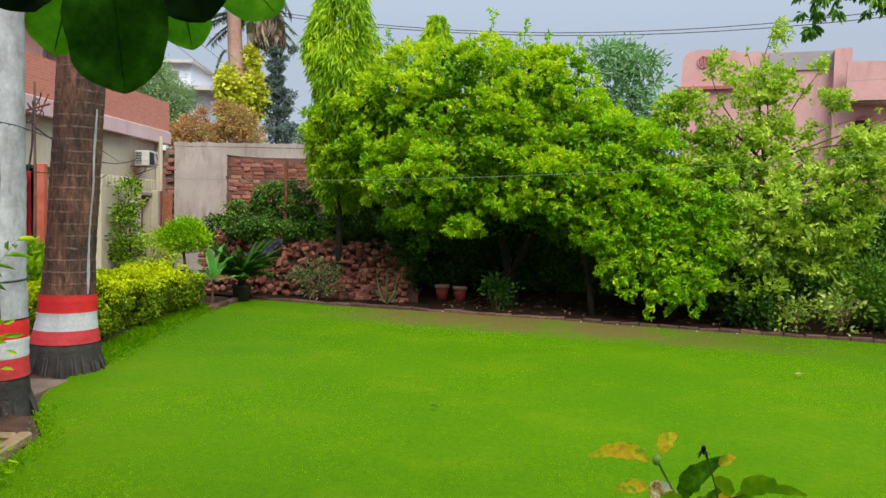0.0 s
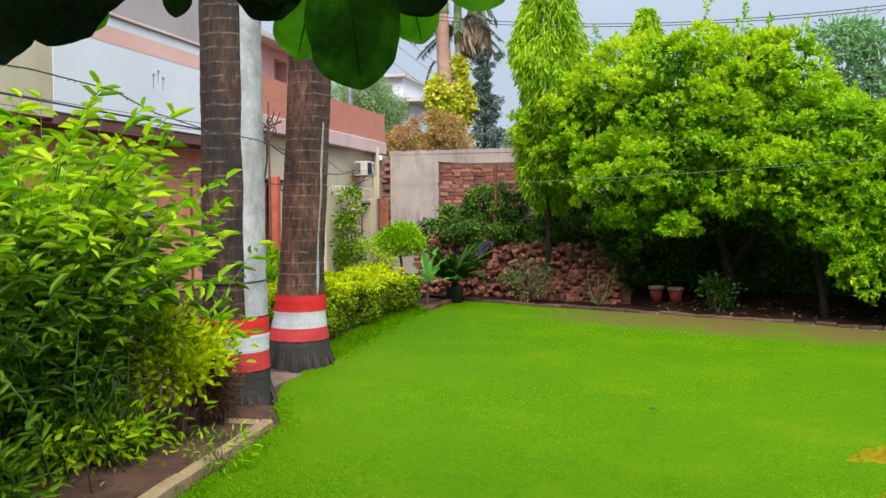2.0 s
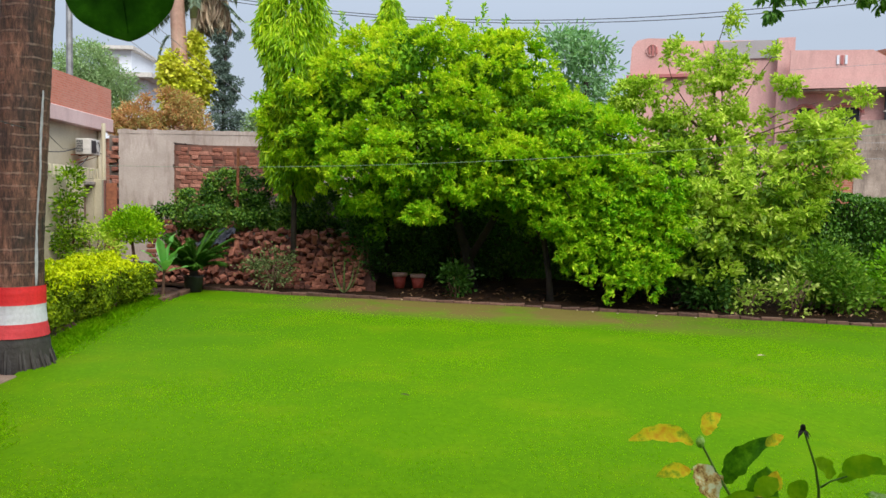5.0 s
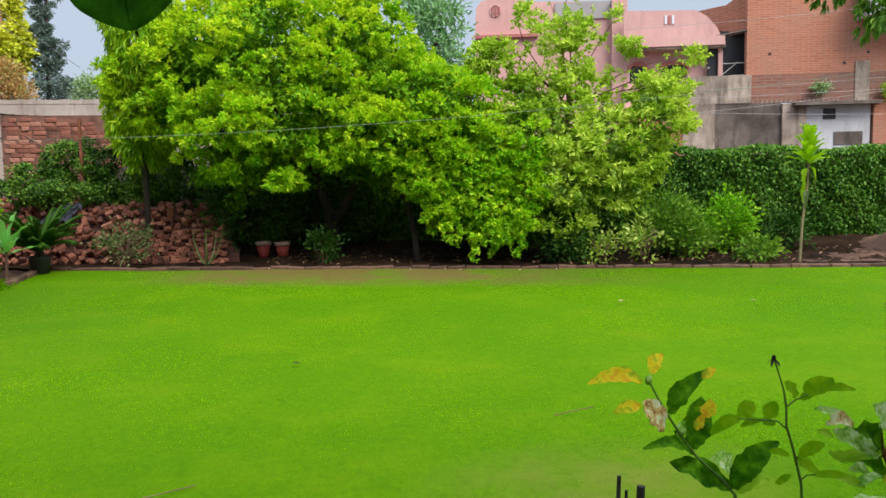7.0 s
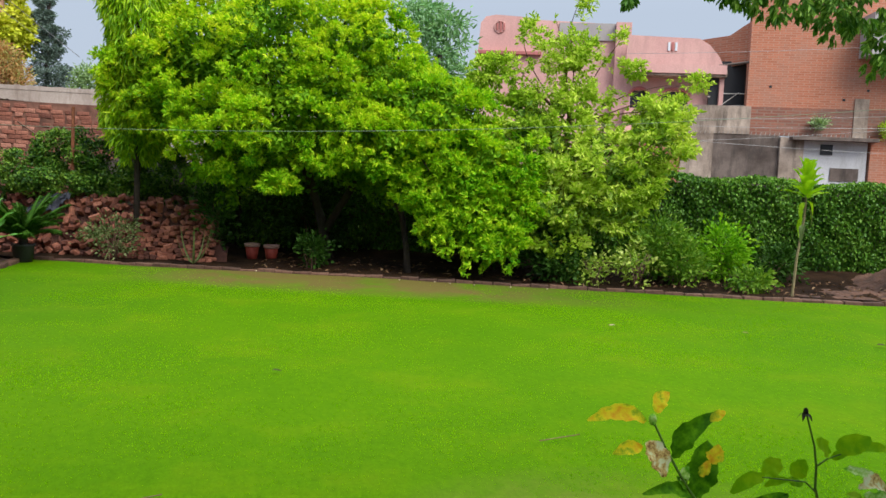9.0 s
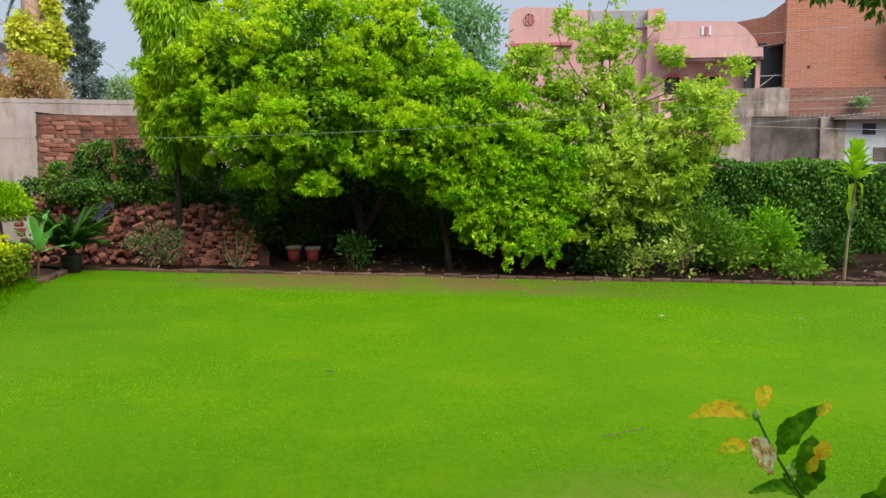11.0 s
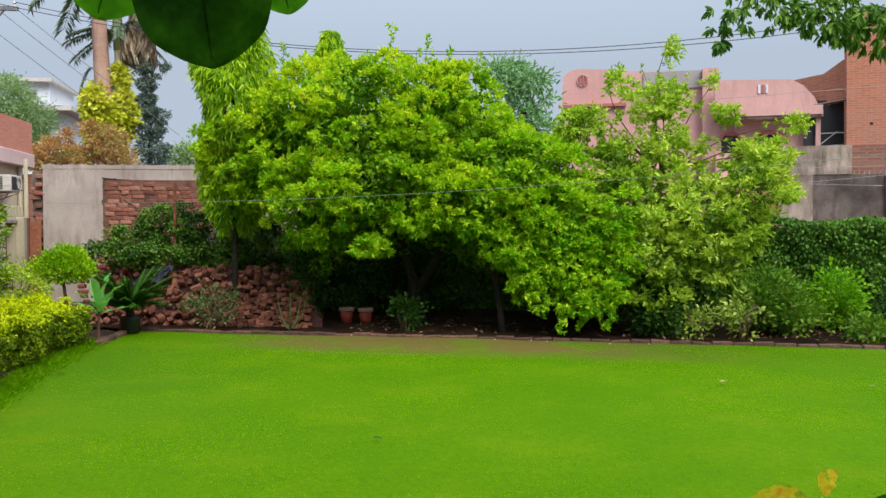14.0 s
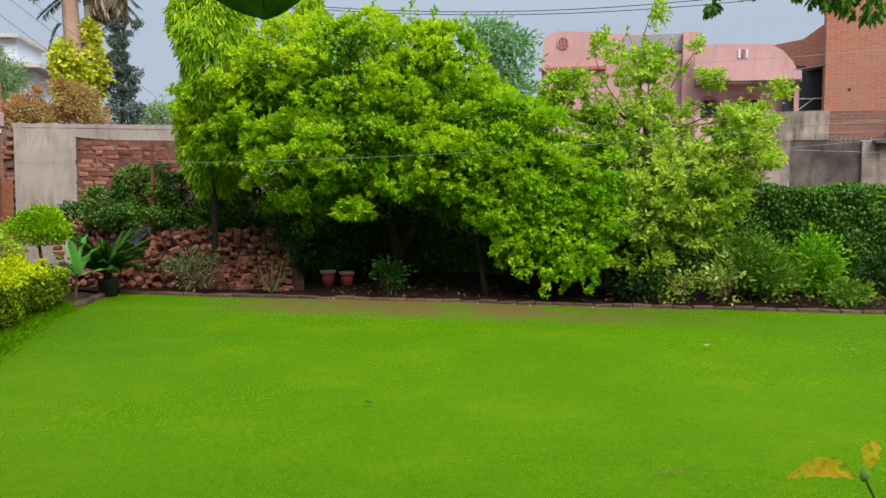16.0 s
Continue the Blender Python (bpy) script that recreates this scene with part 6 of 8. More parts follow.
def sapling():
    t = thing("sapling", "slim young tree with a tuft of large yellow-green leaves", "sapling", (6.14, 8.92, 0.0))
    part("stem", tube([(-0.03, 0, -0.12), (0.0, 0, 0.5), (0.06, 0, 1.0), (0.07, 0, 1.5)], [0.02, 0.017, 0.015, 0.012], 7), M["palestem"], t)
    for k in range(26):
        a = k * 2.4
        f = k / 25
        out, up = 0.27 - 0.19 * f, 0.1 + 0.24 * f
        root = Vector((0.07, 0, 1.24 + 0.22 * f))
        d = Vector((math.cos(a), math.sin(a), 0))
        bm = bmesh.new()
        curved_leaf(bm, root, root + d * out * 0.6 + Vector((0, 0, up * 0.65)), root + d * out * 1.15 + Vector((0, 0, up * random.uniform(0.8, 1.1))), random.uniform(0.085, 0.11), d * -up + Vector((0, 0, out + 0.02)), 0.35, 0.02, 12, 0.65)
        part("leaf", bm, M["sapling"], t, smooth=True)
    # old leaves hanging down the stem
    for k, z in enumerate((1.2, 1.12, 1.0, 0.92, 1.22)):
        a = k * 2.2 + 3.5
        d = Vector((math.cos(a), math.sin(a), 0))
        root = Vector((0.065, 0, z))
        bm = bmesh.new()
        curved_leaf(bm, root, root + d * 0.07 + Vector((0, 0, -0.06)), root + d * 0.07 + Vector((0, 0, -0.24)), 0.07, d, 0.4, 0.03, 10)
        part("hanging_leaf", bm, M["dullrose" if k % 2 else "sapling"], t, smooth=True)


sapling()


def strap_plant(at, label, n=6, length=0.55):
    t = thing("strap_leaf_plant", label, "plant", at)
    for k in range(n):
        a = k * 2.4
        bm = bmesh.new()
        big_leaf(bm, (0, 0, 0.0), (math.cos(a) * 1.2, math.sin(a) * 1.2, 0.8), (math.cos(a), math.sin(a), 0.1), length * random.uniform(0.7, 1.1), 0.035, 0.6, 0.4, point=0.7, base=0.3)
        part("leaf", bm, M["dullrose"], t, smooth=True)


strap_plant(B(-1.4, 0.3, 0.02), "strap-leaved plant with arching pale leaves by the bricks")


def pot(at, label):
    t = thing("flower_pot", label, "flower pot", at, "terracotta pots")
    part("body", lathe([(0, 0), (0.07, 0), (0.1, 0.19), (0.088, 0.19), (0.07, 0.06), (0, 0.06)], 20), M["pot"], t, smooth=True)
    part("rim", lathe([(0.096, 0.187), (0.112, 0.189), (0.114, 0.235), (0.094, 0.235), (0.09, 0.19)], 20), M["potrim"], t, "pale worn rim", smooth=True)
    part("soil", lathe([(0, 0.205), (0.093, 0.205)], 16), M["soil"], t)


pot(B(-0.86, 1.1, 0.03), "red terracotta flower pot with a pale rim")
pot(B(-0.58, 1.12, 0.02), "red terracotta flower pot with a pale rim")


# ---- right-hand tree with overhanging leaves ----
def overhang_tree():
    base = B(8.17, 0.9)
    t = thing("shade_tree", "old dark-trunked tree with large leaves hanging over the lawn", "tree", base)
    inv = Matrix.Translation(-t.location)
    fork = B(8.0, 0.7, 2.6)
    wood = tube([B(8.22, 0.95, -0.05), B(8.15, 0.9, 0.35), B(8.12, 0.85, 1.4), fork], [0.36, 0.22, 0.17, 0.14], 10)
    limbs = [[fork, Vector((6.4, 7.8, 3.7)), Vector((4.9, 7.3, 4.2)), Vector((3.4, 7.1, 4.1)), Vector((2.85, 6.95, 3.75))], [fork, Vector((6.7, 7.8, 3.7)), Vector((5.75, 7.1, 3.7))]]
    part("trunk", wood, M["paletrunk"], t, smooth=True).matrix_parent_inverse = inv
    wood = bmesh.new()
    tube(limbs[0], [0.1, 0.07, 0.045, 0.018, 0.006], 7, bm=wood)
    tube(limbs[1], [0.08, 0.05, 0.02], 7, bm=wood)
    lumps = [((2.85, 7.0, 3.12), (0.2, 0.28, 0.24), 0.5), ((3.3, 7.0, 3.3), (0.3, 0.3, 0.22), 0.7), ((3.75, 7.0, 3.2), (0.35, 0.3, 0.28), 1.2), ((4.25, 7.0, 3.12), (0.4, 0.35, 0.27), 1.6), ((4.9, 6.9, 3.05), (0.38, 0.35, 0.36), 2.0), ((5.4, 6.8, 2.75), (0.28, 0.3, 0.4), 1.6), ((5.85, 6.8, 2.72), (0.36, 0.35, 0.4), 1.8),
             ((6.5, 6.9, 3.2), (0.8, 0.8, 0.6), 2.6), ((4.6, 7.6, 3.85), (1.2, 0.7, 0.3), 2.0), ((7.2, 7.6, 3.6), (1.1, 1.0, 0.8), 2.5), ((5.4, 5.8, 3.75), (0.9, 0.7, 0.35), 1.5)]
    branches(wood, (5.4, 7.4, 4.05), [Vector(c) for c, r, w in lumps[2:]], 0.022, 0.004)
    branches(wood, (3.4, 7.1, 4.1), [Vector(c) for c, r, w in lumps[:3]], 0.01, 0.003)
    part("limbs", wood, M["bark"], t, "dark spreading limbs", smooth=True).matrix_parent_inverse = inv
    # twigs end in drooping whorls of long leaves
    C, O = in_ellipsoids([(Vector(c), r, w) for c, r, w in lumps], 720, 0.25)
    P, D = whorls(C, O * 0.5 + np.array([0, 0, -0.5]), 12, 0.03, 0.85)
    D[:, 2] -= 0.35
    leaves("crown", P, D, rng.uniform(0.06, 0.1, len(P)), rng.uniform(0.024, 0.036, len(P)), M["overhang"], t, fold=0.25, bend=0.3).matrix_parent_inverse = inv


overhang_tree()


# ---- distance ----
def far_tree(name, label, at, lumps, clumps, per, size, L, W, mat, trunk_h, r=0.2):
    return leafy(name, label, "tree", at, lumps, clumps, per, size, L, W, mat, 0.2, 0.4, tube([(0, 0, 0), (0, 0, trunk_h * 0.6), (0.1, 0, trunk_h)], [r, r * 0.8, r * 0.5], 8), "bark")


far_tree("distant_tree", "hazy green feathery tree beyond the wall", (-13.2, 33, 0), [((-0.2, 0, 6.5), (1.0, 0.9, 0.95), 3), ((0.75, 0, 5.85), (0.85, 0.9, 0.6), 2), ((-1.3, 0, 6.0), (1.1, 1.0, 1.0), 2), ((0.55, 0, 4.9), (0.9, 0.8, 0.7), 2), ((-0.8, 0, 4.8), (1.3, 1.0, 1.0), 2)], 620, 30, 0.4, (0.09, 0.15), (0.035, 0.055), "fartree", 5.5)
far_tree("distant_tree", "rusty-brown leafed tree beyond the wall", (-9.0, 28, 0), [((-0.85, 0, 4.1), (0.6, 0.6, 0.42), 1.4), ((-1.35, 0, 3.75), (0.3, 0.5, 0.4), 0.6), ((0.75, 0, 4.35), (0.6, 0.6, 0.55), 1.8), ((1.25, 0, 3.8), (0.35, 0.5, 0.4), 0.7), ((-0.1, 0, 3.5), (1.3, 0.7, 0.5), 2.0), ((-0.05, 0, 3.95), (0.5, 0.5, 0.3), 0.9), ((-0.6, 0, 4.65), (0.22, 0.3, 0.12), 0.25), ((0.2, 0, 4.85), (0.25, 0.3, 0.15), 0.3)], 400, 30, 0.2, (0.07, 0.12), (0.03, 0.05), "farbrown", 3.8)
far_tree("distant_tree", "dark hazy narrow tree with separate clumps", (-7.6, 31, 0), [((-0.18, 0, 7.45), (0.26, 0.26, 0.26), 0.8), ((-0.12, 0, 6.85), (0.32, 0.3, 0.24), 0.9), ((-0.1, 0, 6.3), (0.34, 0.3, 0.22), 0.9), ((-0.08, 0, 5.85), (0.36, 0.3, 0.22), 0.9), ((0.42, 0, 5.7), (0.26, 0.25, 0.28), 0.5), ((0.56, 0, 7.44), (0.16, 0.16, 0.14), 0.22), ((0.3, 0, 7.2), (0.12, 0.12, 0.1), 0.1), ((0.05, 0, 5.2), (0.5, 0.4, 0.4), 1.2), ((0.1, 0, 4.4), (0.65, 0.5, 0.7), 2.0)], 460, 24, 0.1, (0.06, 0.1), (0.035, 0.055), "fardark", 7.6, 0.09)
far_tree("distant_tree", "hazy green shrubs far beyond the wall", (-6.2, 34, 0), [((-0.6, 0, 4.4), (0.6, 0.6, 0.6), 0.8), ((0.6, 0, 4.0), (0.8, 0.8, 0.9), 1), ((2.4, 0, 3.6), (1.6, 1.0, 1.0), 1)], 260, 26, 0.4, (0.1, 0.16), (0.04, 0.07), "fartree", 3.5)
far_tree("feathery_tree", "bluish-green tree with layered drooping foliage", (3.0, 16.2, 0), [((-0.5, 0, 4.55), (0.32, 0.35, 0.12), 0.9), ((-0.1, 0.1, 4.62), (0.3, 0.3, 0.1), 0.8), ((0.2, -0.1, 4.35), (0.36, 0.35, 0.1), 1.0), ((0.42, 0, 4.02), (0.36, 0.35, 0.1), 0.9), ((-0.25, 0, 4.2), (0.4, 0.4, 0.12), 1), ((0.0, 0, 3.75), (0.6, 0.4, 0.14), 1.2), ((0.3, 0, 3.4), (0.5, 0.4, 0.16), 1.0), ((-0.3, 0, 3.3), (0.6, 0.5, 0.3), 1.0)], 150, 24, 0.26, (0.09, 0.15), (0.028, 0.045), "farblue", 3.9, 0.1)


def old_palm():
    t = thing("distant_palm", "tall smooth-trunked royal palm wrapped in a yellow creeper", "palm tree", (-9.1, 30.5, 0))
    part("trunk", tube([(0.06, 0, 0), (0.06, 0, 5), (0.0, 0, 7), (-0.08, 0, 8.5), (-0.1, 0, 9.1)], [0.36, 0.31, 0.28, 0.26, 0.24], 14), M["palmold"], t, "smooth reddish-brown trunk", smooth=True)
    part("crownshaft", tube([(-0.1, 0, 9.1), (-0.11, 0, 9.3), (-0.16, 0, 10.6)], [0.24, 0.25, 0.15], 12), M["shaftgreen"], t, "smooth green crownshaft", smooth=True)
    for k in range(9):
        frond(t, Vector((-0.16, 0, 10.6)), k * 2.4, random.uniform(1.7, 2.3), random.uniform(0.2, 1.4), "palmfrond", 40, 2.0, 0.045, 0.6)
    P, D, C = clumped([(Vector((-0.2, -0.3, 6.05)), (0.28, 0.3, 0.6), 1.6), (Vector((0.15, -0.3, 5.6)), (0.42, 0.3, 0.45), 1.2), (Vector((0.0, -0.3, 5.0)), (0.42, 0.3, 0.5), 0.8)], 140, 20, 0.22, up=-0.2)
    leaves("yellow_creeper", P, D, rng.uniform(0.13, 0.22, len(P)), rng.uniform(0.09, 0.14, len(P)), M["faryellow"], t, "yellow-green creeper on the trunk")
    frond(t, Vector((-0.3, -0.1, 7.3)), math.pi, 0.5, 0.15, "fardark", 20, 1.3, 0.04, 0.9)
    q = thing("distant_palm", "shaggy palm with a brown skirt of dead fronds", "palm tree", (-8.72, 31.2, 0))
    part("trunk", tube([(0.1, 0, 0), (0.08, 0, 5), (0, 0, 8.8)], [0.24, 0.2, 0.16], 10), M["deadfrond"], q, "grey-brown fibrous trunk", smooth=True)
    part("crownshaft", tube([(0, 0, 8.1), (-0.03, 0, 8.9), (-0.05, 0, 10.3)], [0.18, 0.18, 0.12], 10), M["shaftgreen"], q, smooth=True)
    for a, l, rise, droop in ((math.pi, 1.85, 0.35, 0.75), (math.pi - 0.25, 1.8, -0.15, 0.8), (math.pi + 0.2, 1.7, 0.7, 0.9), (0.1, 1.7, 0.2, 1.2), (-0.2, 1.75, 0.9, 1.5), (0.35, 1.6, -0.2, 1.0), (1.2, 1.6, 0.8, 1.4), (-1.3, 1.5, 0.9, 1.4), (2.2, 1.7, 1.0, 1.3), (-0.6, 1.7, 1.3, 1.3)):
        frond(q, Vector((0.0, 0, 8.75)), a, l, rise, "palmfrond", 46, droop, 0.03, 0.5)
    n = 3000
    a, z = rng.uniform(0, 6.283, n), rng.uniform(8.3, 9.9, n)
    r = rng.uniform(0.1, 1.0, n) ** 0.7 * 0.6
    P = np.stack([0.72 + np.cos(a) * r * np.clip((10.4 - z) * 0.6, 0.45, 1), np.sin(a) * r, z - 0.25 * r], 1)
    leaves("dead_skirt", P, np.stack([np.cos(a) * 0.12, np.sin(a) * 0.12, -np.ones(n)], 1), rng.uniform(0.4, 0.95, n), 0.026, M["deadfrond"], q, "brown hanging dead fronds", shape="thin")
    P, D, C = clumped([(Vector((0.15, -0.4, 6.9)), (0.2, 0.2, 0.5), 0.7), (Vector((0.3, -0.4, 6.0)), (0.34, 0.3, 0.6), 1.4), (Vector((0.35, -0.4, 5.3)), (0.36, 0.3, 0.4), 0.8)], 120, 20, 0.2, up=-0.2)
    leaves("yellow_creeper", P, D, rng.uniform(0.12, 0.2, len(P)), rng.uniform(0.08, 0.13, len(P)), M["faryellow"], q, "yellow-green creeper on the trunk")


old_palm()
farb = thing("distant_house", "pale flat-roofed house far beyond the trees", "house", (-16.75, 45, 0))
part("wall", bbox((-2.5, 0.6, 0), (1.3, 5, 7.9)), M["white"], farb)
part("roof_slab", bbox((-2.8, -0.3, 7.9), (2.0, 5.4, 8.15)), M["ac"], farb)
part("upper_room", bbox((-1.0, 0.2, 8.15), (0.75, 4, 9.4)), M["white"], farb)
part("upper_slab", bbox((-1.25, -0.2, 9.4), (1.0, 4.3, 9.58)), M["ac"], farb)
part("upper_window", bbox((-0.5, 0.17, 8.5), (0.1, 0.215, 9.0)), M["greywall"], farb)


# ---- cables ----
m_, n_, l_, b_ = nodes_of("rain_water")
b_.inputs["Base Color"].default_value = (0.9, 0.92, 0.95, 1)
b_.inputs["Roughness"].default_value, b_.inputs["Transmission Weight"].default_value, b_.inputs["IOR"].default_value = 0.05, 1.0, 1.33
M["drop"] = m_
M["litter"] = leaf_mat("dead_litter_leaves", (0.06, 0.03, 0.015), (0.14, 0.075, 0.04), (0.3, 0.2, 0.11), 0.1, 0.8, 3.0)
pole = thing("utility_pole", "slim brown wooden pole with cross-arm and knotted cables", "pole", (-6.72, 12.1, 0))
part("shaft", tube([(0, 0, 0), (0.02, 0, 1.5), (0.0, 0.02, 3.2)], [0.026, 0.022, 0.018], 8), M["twig"], pole)
part("cross_arm", tube([(-0.25, 0.1, 2.75), (0.3, -0.1, 2.85)], 0.018, 6), M["rust"], pole)
part("brace", tube([(0.0, 0, 2.5), (0.28, -0.1, 3.0)], 0.012, 5), M["rust"], pole)
part("cable_knot", tube([(0.02 + 0.09 * math.cos(a * 1.7), 0.09 * math.sin(a), 2.95 - 0.03 * a + 0.08 * math.cos(a * 2.3)) for a in [k * 0.4 for k in range(26)]], 0.011, 5), M["wire"], pole)
part("hanging_loop", tube([(0, 0, 2.9), (-0.03, 0, 2.2), (-0.12, 0, 1.6), (-0.2, 0, 1.2)], 0.016, 5), M["wire"], pole)
cable("cable", "black service cable sagging past the palms", (-7.0, 6.2, 2.62), (-6.65, 12.0, 2.55), 0.02, 0.013, M["wire"])
cable("cable", "black service cable sagging past the palms", (-6.65, 12.0, 2.5), (-8.5, 20.2, 2.55), 0.3, 0.012, M["wire"])
cable("cable", "thin cable looped under the air conditioner", (-7.3, 15.3, 1.95), (-8.45, 20.9, 2.55), 0.42, 0.012, M["wire"])
for k in range(5):
    cable("cable", "thin dark cable strung along the balcony", (-7.75, 6.0, 2.25 + 0.13 * k), (-7.85 + 0.05 * k, 12.3, 2.45 + 0.1 * k), 0.12 - 0.02 * k, 0.0045, M["wire"])
for k in range(4):
    cable("cable", "slack dark cable under the balcony", (-7.6, 5.8 + 0.3 * k, 1.95 + 0.07 * k), (-7.7, 11.6 + 0.2 * k, 2.2 - 0.05 * k), 0.1 + 0.05 * k, 0.005, M["wire"])
cable("cable", "cable stapled along the cement wall", (-8.3, 20.9, 2.45), (-5.3, 17.17, 2.02), 0.1, 0.012, M["wire"])
cable("cable", "pale plastic line strung across the trees", B(-4.4, -0.9, 1.75), B(8.0, -0.75, 2.4), 0.22, 0.0026, M["wirepale"], n=30)
line_pole = thing("line_pole", "far street pole with a cross-arm carrying power lines", "pole", (-11.6, 27, 0))
part("shaft", tube([(0, 0, 0), (0, 0, 9.2)], [0.13, 0.1], 8), M["metal"], line_pole)
part("cross_arm", bbox((-0.9, -0.06, 8.35), (1.0, 0.06, 8.47)), M["metal"], line_pole)
part("brace", tube([(0.05, 0, 7.7), (0.6, 0, 8.36)], 0.03, 5), M["metal"], line_pole)
for x in (-0.8, 0.2, 0.9):
    part("insulator", lathe([(0, 8.47), (0.05, 8.48), (0.03, 8.55), (0.06, 8.58), (0.0, 8.66)], 10, (x, 0, 0)), M["ac"], line_pole)
for k, (x, z) in enumerate(((-10.7, 8.62), (-11.4, 8.6))):
    cable("power_line", "dark power line across the sky", (x, 27, z), B(9.7 + 0.4 * k, 13.55, 7.15 - 0.16 * k), 1.25, 0.012, M["wire"], "power lines", 24)
for x in (-10.75, -11.35, -12.3):
    cable("service_drop", "thin service line dropping from the street pole", (x, 27, 8.5), (x + 4.2, 31.0, 5.0), 0.05, 0.01, M["metal"], "power lines")
for k, (za, zb) in enumerate(((3.2, 3.3), (3.05, 2.95), (2.5, 3.0), (4.95, 5.2), (2.75, 2.2))):
    cable("cable", "grey cable strung along the brick house", B(5.6, 12.9, za), B(14.0, 12.9, zb + 0.25), 0.06, 0.005, M["metal"], "house cables")

# rain-beaded service cable that passes before both palms to the air conditioner
pts = [(-2.71, 2.46, 1.91), (-2.77, 2.82, 1.94), (-2.83, 3.43, 1.94), (-2.85, 3.8, 1.87), (-2.78, 4.23, 1.81), (-2.79, 4.77, 1.81), (-3.01, 5.58, 1.81), (-3.2, 6.78, 1.81), (-5.0, 11.2, 1.96), (-7.0, 16.4, 2.25), (-8.18, 20.1, 2.5)]
front = thing("beaded_cable", "thin dark service cable beaded with raindrops", "cable", group="overhead wires")
part("sheath", tube(pts, 0.0034, 6), M["wire"], front)
for i in range(60):
    k = random.uniform(0.2, 7)
    a, b_ = Vector(pts[int(k)]), Vector(pts[int(k) + 1])
    bm = bmesh.new()
    bmesh.ops.create_icosphere(bm, subdivisions=1, radius=random.uniform(0.003, 0.006), matrix=Matrix.Translation(a.lerp(b_, k - int(k)) - Vector((0, 0, 0.007))))
    part("raindrop", bm, M["drop"], front, "clear hanging raindrop", smooth=True)
cable("cable", "thin cable looped from the palm to the yard wall", (-6.75, 12.1, 1.9), (-7.2, 15.6, 1.95), 0.25, 0.01, M["wire"])

# washing hung behind the palms
for x, y, z0, z1, w, mat, lab in ((-5.22, 9.2, 0.55, 1.72, 0.2, "cloth_red", "red cloth hanging behind the palm"), (-5.24, 9.1, 0.8, 1.72, 0.1, "cloth_blue", "violet cloth hanging behind the palm"),
                                  (-5.8, 7.6, 0.3, 1.76, 0.5, "cloth_pink", "pink patterned cloth hung behind the bush"), (-5.78, 6.6, 0.5, 1.76, 0.4, "cloth_pink", "pink patterned cloth hung behind the bush")):
    bm = bmesh.new()
    rows_ = []
    for i in range(13):
        k = i / 12
        rows_.append([bm.verts.new((x + 0.05 * math.sin(k * 14 + j * 0.6) * (0.4 + 0.6 * j / 8), y + (k - 0.5) * w, z0 + (z1 - z0) * j / 8)) for j in range(9)])
    for a, b_ in zip(rows_, rows_[1:]):
        for j in range(8):
            bm.faces.new((a[j], a[j + 1], b_[j + 1], b_[j]))
    bmesh.ops.solidify(bm, geom=bm.faces[:], thickness=0.006)
    tagged(part("hanging_cloth", bm, M[mat], smooth=True), lab, "cloth", "hung cloths")
cable("clothes_line", "clothes line behind the palms", (-5.88, 5.6, 1.76), (-5.72, 8.4, 1.76), 0.0, 0.006, M["wire"])
cable("clothes_line", "short clothes line behind the palm", (-5.28, 8.5, 1.72), (-5.19, 10.0, 1.72), 0.0, 0.006, M["wire"])
for x, y, h in ((-5.88, 5.6, 1.8), (-5.72, 8.4, 1.8), (-5.28, 8.5, 1.76), (-5.19, 10.0, 1.76)):
    tagged(part("line_post", tube([(x, y, -0.02), (x, y, h)], 0.016, 6), M["twig"]), "thin wooden post of the clothes line", "post", "clothes line posts")

# tarpaulin on the bricks
bm = bmesh.new()
bmesh.ops.create_grid(bm, x_segments=22, y_segments=16, size=0.5)
for v in bm.verts:
    x, y = v.co.x, v.co.y
    w = 0.46 - 0.2 * (y + 0.5) + 0.1 * noise.noise(Vector((y * 5, 0, 2)))
    v.co = Vector((-3.43 + x * w + 0.3 * (y + 0.5), 12.62 + y * 0.2 + 0.07 * noise.noise(Vector((x * 4, y * 4, 7))), 0.74 + 0.24 * y + 0.08 * noise.noise(Vector((x * 5, y * 5, 0))) + 0.03 * noise.noise(Vector((x * 14, y * 14, 0)))))
bmesh.ops.solidify(bm, geom=bm.faces[:], thickness=0.008)
tagged(part("tarpaulin", bm, M["tarp"], smooth=True), "crumpled dark blue tarpaulin on the brick heap", "tarpaulin")


# bank of earth at the foot of the old tree
bm = bmesh.new()
bmesh.ops.create_grid(bm, x_segments=40, y_segments=30, size=0.5)
for v in bm.verts:
    u, w = 6.5 + (v.co.x + 0.5) * 2.6, 0.2 + (v.co.y + 0.5) * 2.4
    h = 0.45 * math.exp(-((u - 8.45) / 0.5) ** 2 - ((w - 1.5) / 0.8) ** 2) + (0.05 * noise.noise(Vector((u * 3, w * 3, 4))) + 0.04 * noise.noise(Vector((u * 9, w * 9, 4)))) * min((w - 0.2) * 1.5, 1)
    v.co = B(u, w, 0.03 + h)
tagged(part("earth_bank", bm, M["redsoil"], smooth=True), "bank of bare brown earth heaped at the tree's foot", "earth bank", kind="structure")


